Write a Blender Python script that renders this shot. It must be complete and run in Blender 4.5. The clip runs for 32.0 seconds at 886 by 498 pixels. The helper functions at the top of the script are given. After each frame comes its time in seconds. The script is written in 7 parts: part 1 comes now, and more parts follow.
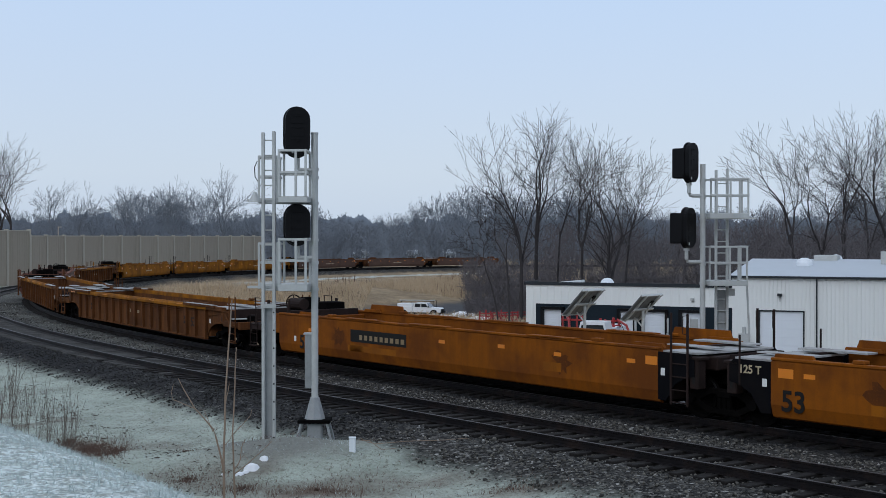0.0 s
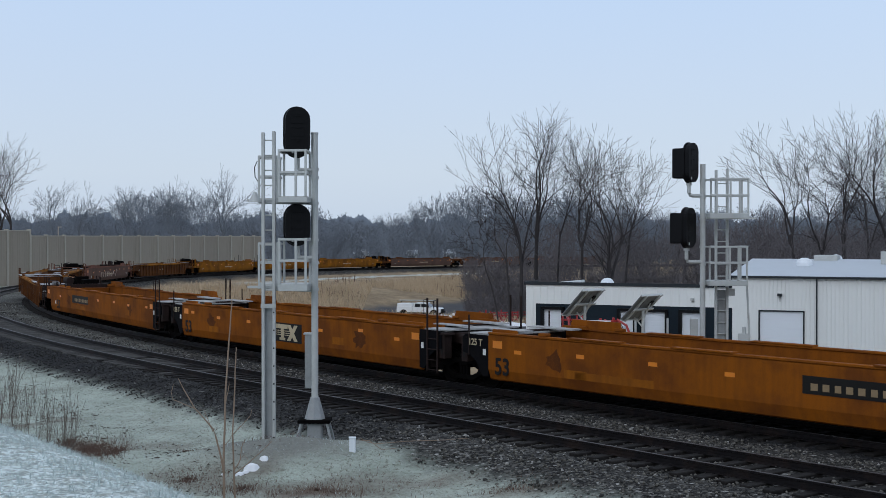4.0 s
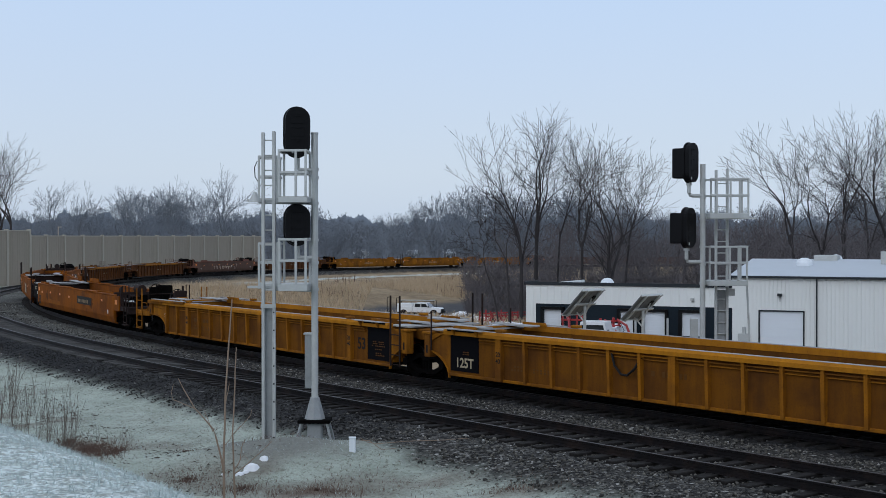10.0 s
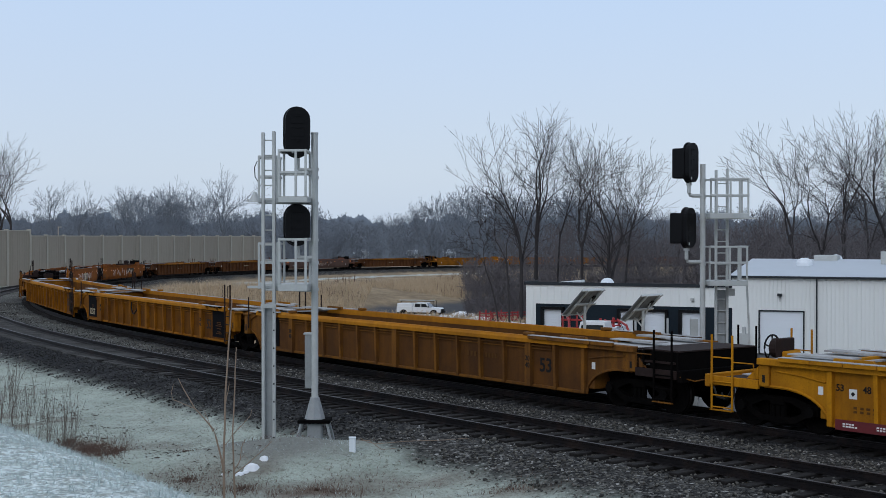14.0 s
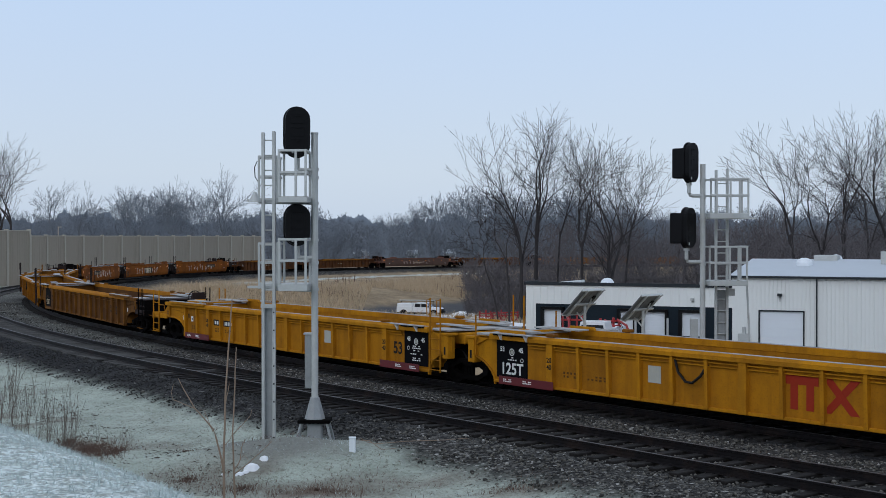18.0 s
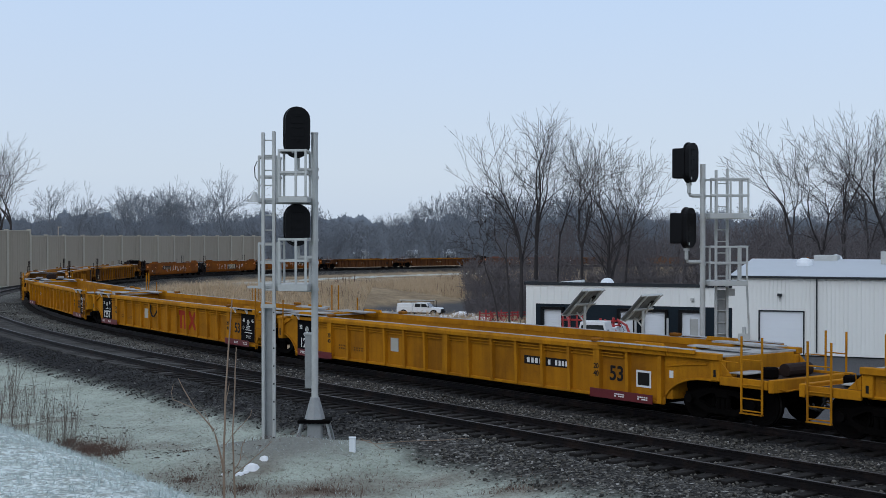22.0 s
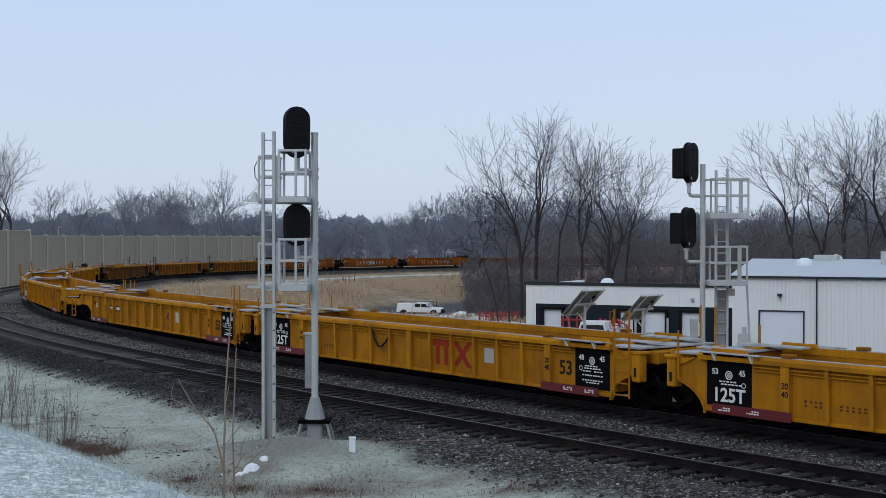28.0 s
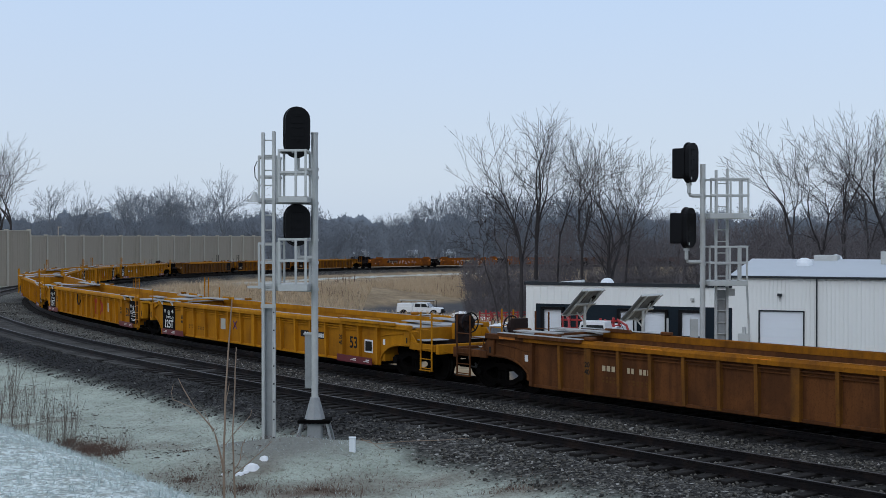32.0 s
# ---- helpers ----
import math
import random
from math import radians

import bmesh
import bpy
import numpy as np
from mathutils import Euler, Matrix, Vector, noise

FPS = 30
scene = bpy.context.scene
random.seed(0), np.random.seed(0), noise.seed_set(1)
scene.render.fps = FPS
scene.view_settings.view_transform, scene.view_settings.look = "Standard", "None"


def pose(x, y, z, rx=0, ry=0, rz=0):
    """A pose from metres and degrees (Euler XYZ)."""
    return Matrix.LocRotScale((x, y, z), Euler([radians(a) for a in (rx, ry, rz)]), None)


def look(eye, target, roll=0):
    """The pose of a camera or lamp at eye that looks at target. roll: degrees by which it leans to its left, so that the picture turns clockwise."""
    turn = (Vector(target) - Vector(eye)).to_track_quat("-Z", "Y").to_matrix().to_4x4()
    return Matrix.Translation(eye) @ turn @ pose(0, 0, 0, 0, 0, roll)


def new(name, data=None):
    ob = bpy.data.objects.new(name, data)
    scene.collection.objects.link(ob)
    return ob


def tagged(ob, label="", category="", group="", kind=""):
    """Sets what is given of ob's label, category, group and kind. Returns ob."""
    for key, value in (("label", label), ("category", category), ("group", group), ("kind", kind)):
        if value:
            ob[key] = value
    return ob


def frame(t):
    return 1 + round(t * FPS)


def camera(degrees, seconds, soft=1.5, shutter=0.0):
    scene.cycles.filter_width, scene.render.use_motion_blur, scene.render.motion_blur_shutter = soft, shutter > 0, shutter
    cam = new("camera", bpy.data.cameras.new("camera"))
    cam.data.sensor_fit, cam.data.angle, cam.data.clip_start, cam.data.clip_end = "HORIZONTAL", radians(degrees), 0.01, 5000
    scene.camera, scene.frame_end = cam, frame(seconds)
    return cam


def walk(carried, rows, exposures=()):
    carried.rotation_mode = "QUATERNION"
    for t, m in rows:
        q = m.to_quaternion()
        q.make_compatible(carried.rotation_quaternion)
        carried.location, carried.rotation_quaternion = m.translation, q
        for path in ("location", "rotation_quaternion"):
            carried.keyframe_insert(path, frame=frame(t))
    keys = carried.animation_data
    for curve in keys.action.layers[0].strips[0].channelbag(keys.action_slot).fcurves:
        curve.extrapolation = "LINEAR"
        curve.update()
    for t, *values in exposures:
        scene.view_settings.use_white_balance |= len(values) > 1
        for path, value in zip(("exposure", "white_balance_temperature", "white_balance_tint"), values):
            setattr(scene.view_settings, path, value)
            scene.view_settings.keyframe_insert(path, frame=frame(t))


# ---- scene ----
# plan: camera at the origin's column, looking along +y; the inner track carries the train,
# leftwards past the camera and round a long curve to the far side; rail tops of the near stretch are z = 0
SECONDS = 32.0
cam = camera(37.80, SECONDS, soft=0.85)
EYE = 4.164
walk(cam, [(0, pose(0, 0, EYE, 90 - 0.524, 0, 0)), (SECONDS, pose(0, 0, EYE, 90 - 0.524, 0, 0))],
     exposures=[(0, 0.0, 6150, 10), (SECONDS, 0.0, 6150, 10)])

# ---------------------------------------------------------------- light
world = bpy.data.worlds.new("overcast_sky")
scene.world = world
world.use_nodes = True
wn, wl = world.node_tree.nodes, world.node_tree.links
wn.clear()
w_out = wn.new("ShaderNodeOutputWorld")
w_bg = wn.new("ShaderNodeBackground")
w_sky = wn.new("ShaderNodeTexSky")
w_sky.sky_type, w_sky.sun_disc = "NISHITA", False
w_sky.sun_elevation, w_sky.sun_rotation = radians(29), radians(210)
w_sky.dust_density, w_sky.air_density = 2.0, 1.2
w_tc = wn.new("ShaderNodeTexCoord")
w_sep = wn.new("ShaderNodeSeparateXYZ")
w_ramp = wn.new("ShaderNodeValToRGB")
w_mix = wn.new("ShaderNodeMixRGB")
w_mul = wn.new("ShaderNodeMixRGB")
w_mul.blend_type, w_mul.inputs[0].default_value = "MULTIPLY", 1.0
w_mul.inputs[2].default_value = (0.13, 0.13, 0.13, 1)
w_mix.inputs[0].default_value = 0.93
el = w_ramp.color_ramp.elements
el[0].position, el[0].color = 0.0, (0.60, 0.68, 0.78, 1)
el[1].position, el[1].color = 1.0, (0.68, 0.74, 0.83, 1)
for p_, c_ in ((0.05, (0.63, 0.71, 0.80, 1)), (0.12, (0.60, 0.70, 0.84, 1)), (0.2, (0.56, 0.69, 0.88, 1)), (0.32, (0.60, 0.70, 0.86, 1)), (0.55, (0.66, 0.74, 0.86, 1))):
    e_ = el.new(p_)
    e_.color = c_
w_noise = wn.new("ShaderNodeTexNoise")
w_noise.inputs["Scale"].default_value, w_noise.inputs["Detail"].default_value = 2.2, 3.0
w_cl = wn.new("ShaderNodeMixRGB")
w_cl.blend_type, w_cl.inputs[0].default_value = "SOFT_LIGHT", 0.10
wl.new(w_tc.outputs["Generated"], w_sep.inputs[0])
wl.new(w_tc.outputs["Generated"], w_noise.inputs["Vector"])
wl.new(w_sep.outputs[2], w_ramp.inputs[0])
wl.new(w_ramp.outputs[0], w_cl.inputs[1])
wl.new(w_noise.outputs["Fac"], w_cl.inputs[2])
wl.new(w_sky.outputs[0], w_mul.inputs[1])
wl.new(w_mul.outputs[0], w_mix.inputs[1])
wl.new(w_cl.outputs[0], w_mix.inputs[2])
wl.new(w_mix.outputs[0], w_bg.inputs[0])
w_bg.inputs[1].default_value = 1.0
wl.new(w_bg.outputs[0], w_out.inputs[0])

sun_data = bpy.data.lights.new("sun", "SUN")
sun_data.energy, sun_data.angle, sun_data.color = 0.5, radians(30), (1.0, 0.97, 0.93)
sun = new("sun", sun_data)
sun.matrix_world = look((0, 0, 60), (22, 38, 36))


# ---------------------------------------------------------------- materials
def nodes_of(name):
    m = bpy.data.materials.new(name)
    m.use_nodes = True
    nt = m.node_tree
    return m, nt.nodes, nt.links, nt.nodes["Principled BSDF"]


def ramp(n, l, src, stops):
    r = n.new("ShaderNodeValToRGB")
    e = r.color_ramp.elements
    e[0].position, e[0].color = stops[0][0], (*stops[0][1], 1)
    e[1].position, e[1].color = stops[-1][0], (*stops[-1][1], 1)
    for p, c in stops[1:-1]:
        k = e.new(p)
        k.color = (*c, 1)
    l.new(src, r.inputs[0])
    return r.outputs[0]


def grey(v):
    return (v, v, v)


def noise_tex(n, l, coord, scale, detail=4.0, rough=0.6, stretch=None):
    t = n.new("ShaderNodeTexNoise")
    t.inputs["Scale"].default_value, t.inputs["Detail"].default_value, t.inputs["Roughness"].default_value = scale, detail, rough
    if stretch:
        mp = n.new("ShaderNodeMapping")
        mp.inputs["Scale"].default_value = stretch
        l.new(coord, mp.inputs[0])
        coord = mp.outputs[0]
    l.new(coord, t.inputs["Vector"])
    return t.outputs["Fac"]


def mix(n, l, fac, a, b, mode="MIX"):
    m = n.new("ShaderNodeMixRGB")
    m.blend_type = mode
    for i, v in ((0, fac), (1, a), (2, b)):
        if isinstance(v, (int, float)):
            m.inputs[i].default_value = v if i == 0 else (v, v, v, 1)
        elif isinstance(v, tuple):
            m.inputs[i].default_value = (*v, 1)
        else:
            l.new(v, m.inputs[i])
    return m.outputs[0]


def bumped(n, l, bsdf, src, strength=0.3, dist=0.02):
    b = n.new("ShaderNodeBump")
    b.inputs["Strength"].default_value, b.inputs["Distance"].default_value = strength, dist
    l.new(src, b.inputs["Height"])
    l.new(b.outputs[0], bsdf.inputs["Normal"])


def plain(name, c, rough=0.6, metal=0.0, var=0.25, scale=6.0, bump=0.15, dirt=None, dirt_amount=0.5, stretch=None, rnd=0.0, spec=0.5):
    """A surface of one kind with grain at two scales and, where dirt is given, stains of that colour."""
    m, n, l, b = nodes_of(name)
    tc = n.new("ShaderNodeTexCoord").outputs["Object"]
    f1, f2 = noise_tex(n, l, tc, scale, 5, 0.65, stretch), noise_tex(n, l, tc, scale * 7, 3)
    lo, hi = tuple(v * (1 - var) for v in c), tuple(min(1, v * (1 + var)) for v in c)
    col = mix(n, l, f1, lo, hi)
    col = mix(n, l, 0.35, col, mix(n, l, f2, lo, hi))
    if rnd:
        oi = n.new("ShaderNodeObjectInfo")
        col = mix(n, l, ramp(n, l, oi.outputs["Random"], [(0, grey(0)), (1, grey(rnd))]), col, tuple(v * 0.45 for v in c))
    if dirt:
        f3 = noise_tex(n, l, tc, scale * 0.45, 6, 0.7, stretch)
        col = mix(n, l, ramp(n, l, f3, [(0.48, grey(0)), (0.72, grey(dirt_amount))]), col, dirt)
    l.new(col, b.inputs["Base Color"])
    b.inputs["Roughness"].default_value, b.inputs["Metallic"].default_value = rough, metal
    b.inputs["Specular IOR Level"].default_value = spec
    if bump:
        bumped(n, l, b, f2, bump, 0.01)
    return m


def car_paint(name, c, grime, rust, grime_amount, rust_amount, streak=0.4):
    """Weathered freight car enamel: road grime in streaks, rust patches, fading."""
    m, n, l, b = nodes_of(name)
    tcn = n.new("ShaderNodeTexCoord")
    tc = tcn.outputs["Object"]
    oi = n.new("ShaderNodeObjectInfo")
    vadd = n.new("ShaderNodeVectorMath")
    vadd.operation = "ADD"
    vmul = n.new("ShaderNodeVectorMath")
    vmul.operation = "SCALE"
    l.new(oi.outputs["Random"], vmul.inputs[0])
    vmul.inputs[3].default_value = 37.0
    l.new(tc, vadd.inputs[0])
    l.new(vmul.outputs[0], vadd.inputs[1])
    tc = vadd.outputs[0]
    big = noise_tex(n, l, tc, 0.7, 5, 0.6)
    streaks = noise_tex(n, l, tc, 5.0, 5, 0.6, (1.0, 1.0, 0.10))
    fine = noise_tex(n, l, tc, 26, 4, 0.7)
    col = mix(n, l, big, tuple(v * 0.80 for v in c), tuple(min(1, v * 1.12) for v in c))
    col = mix(n, l, ramp(n, l, streaks, [(0.44, grey(0)), (0.64, grey(streak))]), col, grime)
    col = mix(n, l, ramp(n, l, big, [(0.42, grey(0)), (0.62, grey(grime_amount))]), col, grime)
    col = mix(n, l, ramp(n, l, fine, [(0.53, grey(0)), (0.66, grey(rust_amount))]), col, rust)
    l.new(col, b.inputs["Base Color"])
    b.inputs["Roughness"].default_value = 0.70
    b.inputs["Specular IOR Level"].default_value = 0.05
    bumped(n, l, b, fine, 0.12, 0.004)
    return m


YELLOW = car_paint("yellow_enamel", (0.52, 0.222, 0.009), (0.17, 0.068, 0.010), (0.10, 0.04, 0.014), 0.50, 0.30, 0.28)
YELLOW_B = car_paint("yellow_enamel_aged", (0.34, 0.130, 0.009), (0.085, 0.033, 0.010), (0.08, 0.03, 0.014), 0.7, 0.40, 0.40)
# PANEL enamels: shade behind the ribs is mixed in with the road grime
PANEL = car_paint("shaded_grimy_yellow", (0.44, 0.180, 0.009), (0.15, 0.060, 0.010), (0.10, 0.04, 0.014), 0.55, 0.30, 0.28)
PANEL_B = car_paint("shaded_grimy_yellow_aged", (0.180, 0.068, 0.007), (0.062, 0.025, 0.009), (0.07, 0.026, 0.012), 0.7, 0.40, 0.40)
# CHORD_B: light on the sloping top is painted in as brighter enamel
CHORD_B = car_paint("yellow_enamel_lit_top", (0.46, 0.185, 0.012), (0.20, 0.080, 0.014), (0.09, 0.035, 0.014), 0.5, 0.30, 0.3)
PANEL_D = car_paint("shaded_grimy_dull_yellow", (0.135, 0.056, 0.014), (0.060, 0.029, 0.014), (0.05, 0.024, 0.014), 0.7, 0.45, 0.45)
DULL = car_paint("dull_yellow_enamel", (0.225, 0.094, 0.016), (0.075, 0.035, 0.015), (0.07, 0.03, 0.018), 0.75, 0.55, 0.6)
ORANGE = car_paint("orange_enamel", (0.265, 0.080, 0.007), (0.098, 0.031, 0.009), (0.07, 0.024, 0.012), 0.75, 0.30, 0.30)
BROWN = car_paint("brown_oxide_enamel", (0.150, 0.058, 0.020), (0.055, 0.024, 0.012), (0.04, 0.018, 0.01), 0.7, 0.5, 0.6)
SALMON = car_paint("faded_red_oxide", (0.19, 0.082, 0.060), (0.12, 0.065, 0.045), (0.20, 0.15, 0.12), 0.5, 0.4, 0.4)
# inner sides passing far off: haze is mixed into the oxide colour
HAZED_SIDE = car_paint("haze_dulled_oxide", (0.135, 0.078, 0.060), (0.07, 0.045, 0.036), (0.11, 0.085, 0.07), 0.6, 0.4, 0.4)
PATCH = car_paint("repaint_patch", (0.31, 0.103, 0.008), (0.14, 0.046, 0.010), (0.10, 0.036, 0.013), 0.6, 0.3)
SOOT = car_paint("soot_smear", (0.125, 0.040, 0.009), (0.060, 0.022, 0.010), (0.20, 0.060, 0.008), 0.8, 0.6)
REFLECT = plain("reflective_sheeting", (0.68, 0.205, 0.009), 0.35, 0, 0.12)
# besides grime, the deep shade under the cars is put into these blacks
STEEL = plain("grimy_shade_black_steel", (0.0042, 0.0038, 0.0038), 0.9, 0.0, 0.5, 5, 0.3, (0.008, 0.006, 0.005), 0.5, spec=0.02)
WHEEL = plain("shade_black_wheel_steel", (0.005, 0.0045, 0.0045), 0.85, 0.0, 0.4, 6, 0.2, spec=0.03)
TREAD = plain("polished_tread", (0.03, 0.028, 0.028), 0.55, 0.8, 0.2, 6, 0.05)
RAIL = plain("rail_steel", (0.018, 0.016, 0.017), 0.5, 0.6, 0.4, 3, 0.2, (0.07, 0.045, 0.035), 0.5, spec=0.12)
RAILTOP = plain("rail_head_steel", (0.075, 0.070, 0.070), 0.5, 0.6, 0.3, 4, 0.05, spec=0.2)
TIE = plain("creosoted_tie", (0.020, 0.018, 0.017), 0.85, 0, 0.5, 5, 0.5, (0.055, 0.05, 0.047), 0.5, (0.3, 2, 2), 0.5, spec=0.12)
WORNTIE = plain("weathered_grey_tie", (0.095, 0.093, 0.090), 0.9, 0, 0.4, 5, 0.4, (0.03, 0.028, 0.027), 0.6, (0.3, 2, 2), 0.7, spec=0.1)
PLATE = plain("black_stencil_panel", (0.0048, 0.0048, 0.0062), 0.7, 0, 0.4, 3, 0.1, (0.012, 0.010, 0.009), 0.5, spec=0.04)
REDPLATE = plain("red_sill_band", (0.115, 0.009, 0.012), 0.5, 0, 0.3, 3, 0.1)
WHITE = plain("white_stencil", (0.72, 0.72, 0.70), 0.6, 0, 0.10, 9, 0)
FAINT = plain("worn_pale_stencil", (0.24, 0.17, 0.09), 0.75, 0, 0.4, 9, 0)
CREAM = plain("faded_stencil", (0.45, 0.37, 0.24), 0.7, 0, 0.25, 9, 0)
BLACK = plain("black_stencil", (0.014, 0.013, 0.012), 0.6, 0, 0.2, 9, 0, spec=0.12)
RED = plain("red_lettering", (0.29, 0.028, 0.012), 0.6, 0, 0.2, 5, 0, spec=0.12)
CHALK = plain("purple_chalk", (0.10, 0.03, 0.10), 0.8, 0, 0.3, 9, 0)
GREYPATCH = plain("grey_placard", (0.42, 0.41, 0.36), 0.6, 0, 0.15, 5, 0)
SNOWTOP = plain("frosted_walkway", (0.36, 0.36, 0.355), 0.75, 0, 0.35, 4, 0.2, (0.12, 0.10, 0.09), 0.8)
SILVER = plain("galvanised_steel", (0.47, 0.485, 0.475), 0.5, 0.25, 0.18, 3, 0.08, (0.32, 0.32, 0.32), 0.5)
GALV = plain("weathered_cast_zinc", (0.30, 0.315, 0.32), 0.6, 0.2, 0.25, 5, 0.1, (0.16, 0.16, 0.16), 0.5)
STALK = plain("dry_stalk", (0.105, 0.082, 0.064), 0.9, 0, 0.3, 2.0, 0)
SIGNALBLACK = plain("matt_black_signal", (0.006, 0.006, 0.007), 0.5, 0, 0.3, 6, 0.05, spec=0.12)
LITTER = plain("dead_leaf_litter", (0.070, 0.055, 0.045), 0.95, 0, 0.5, 3.0, 0, spec=0.1)
LENS = plain("dark_lens", (0.012, 0.012, 0.014), 0.08, 0, 0.1, 6, 0)
CONCRETE = plain("concrete", (0.34, 0.32, 0.29), 0.9, 0, 0.2, 3, 0.3, (0.2, 0.19, 0.17), 0.5)
SNOW = plain("old_snow", (0.80, 0.82, 0.85), 0.8, 0, 0.06, 5, 0.5)
SIDING = plain("pale_metal_siding", (0.77, 0.785, 0.76), 0.5, 0.0, 0.05, 0.6, 0.0, (0.69, 0.70, 0.675), 0.5, (1, 1, 0.2))
NAVY = plain("navy_panel", (0.012, 0.020, 0.028), 0.6, 0, 0.2, 1.0, 0.05, spec=0.12)
ROOFING = plain("frosted_roof_sheet", (0.46, 0.50, 0.54), 0.6, 0.0, 0.08, 0.8, 0.05)
TRIMDARK = plain("dark_trim", (0.03, 0.035, 0.04), 0.5, 0, 0.2, 2, 0, spec=0.12)
DOORWHITE = plain("white_door_panel", (0.74, 0.78, 0.82), 0.5, 0, 0.04, 1.5, 0.03)
CARWHITE = plain("white_car_paint", (0.78, 0.79, 0.80), 0.25, 0, 0.03, 2, 0)
GLASS = plain("tinted_glass", (0.02, 0.025, 0.03), 0.05, 0, 0.1, 2, 0)
RUBBER = plain("tyre_rubber", (0.02, 0.02, 0.02), 0.85, 0, 0.3, 8, 0.2)
REDPAINT = plain("red_machine_paint", (0.32, 0.020, 0.022), 0.45, 0, 0.25, 3, 0.05, (0.12, 0.02, 0.02), 0.4)
WALLPANEL = plain("tan_sound_panel", (0.36, 0.315, 0.25), 0.9, 0, 0.12, 0.5, 0.3, (0.25, 0.215, 0.165), 0.6, (1, 1, 0.3), 0.16)
WALLPOST = plain("pale_concrete_post", (0.44, 0.40, 0.33), 0.85, 0, 0.1, 2, 0.2)
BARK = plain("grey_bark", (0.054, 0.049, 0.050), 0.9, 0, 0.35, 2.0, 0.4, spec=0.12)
# far trees: distance haze is painted into the bark as pale blue-grey
HAZEBARK = plain("far_bark_painted_haze", (0.168, 0.190, 0.222), 0.95, 0, 0.3, 0.25, 0, spec=0.12)
# solid backdrop ridge, its haze put into the colour as well
HAZEWOOD = plain("distant_woods_painted_haze", (0.182, 0.213, 0.254), 1.0, 0, 0.38, 0.35, 0, None, 0.5, (1, 1, 0.12), spec=0.0)
BRUSH = plain("brown_brush_twigs", (0.128, 0.117, 0.121), 0.95, 0, 0.35, 0.3, 0, spec=0.12)
STRAW = plain("straw_stalk", (0.46, 0.355, 0.235), 0.9, 0, 0.3, 0.2, 0)
DRYWEED = plain("dry_weed", (0.130, 0.082, 0.062), 0.9, 0, 0.4, 0.6, 0)
FROSTGRASS = plain("frosted_grass_blade", (0.47, 0.54, 0.53), 0.9, 0, 0.22, 1.0, 0)
TWIG = plain("sapling_bark", (0.25, 0.18, 0.13), 0.85, 0, 0.25, 3, 0.1)
# panel backs: the underside's shadow is put into this darker grey
SOLAR = plain("shaded_solar_back", (0.13, 0.14, 0.145), 0.45, 0, 0.12, 2, 0)
GRAFFITI = plain("sprayed_paint_pale", (0.52, 0.42, 0.36), 0.6, 0, 0.25, 4, 0)


def stone_material(name, k):
    m, n, l, b = nodes_of(name)
    geo = n.new("ShaderNodeNewGeometry")
    c = ramp(n, l, geo.outputs["Random Per Island"], [(p, tuple(v * k for v in q)) for p, q in ((0, (0.014, 0.014, 0.013)), (0.5, (0.068, 0.063, 0.054)), (0.93, (0.140, 0.131, 0.112)), (1, (0.36, 0.355, 0.34)))])
    l.new(c, b.inputs["Base Color"])
    b.inputs["Roughness"].default_value = 0.9
    return m


STONE = stone_material("ballast_stone", 1.08)
DARKSTONE = stone_material("oily_shaded_ballast_stone", 0.16)


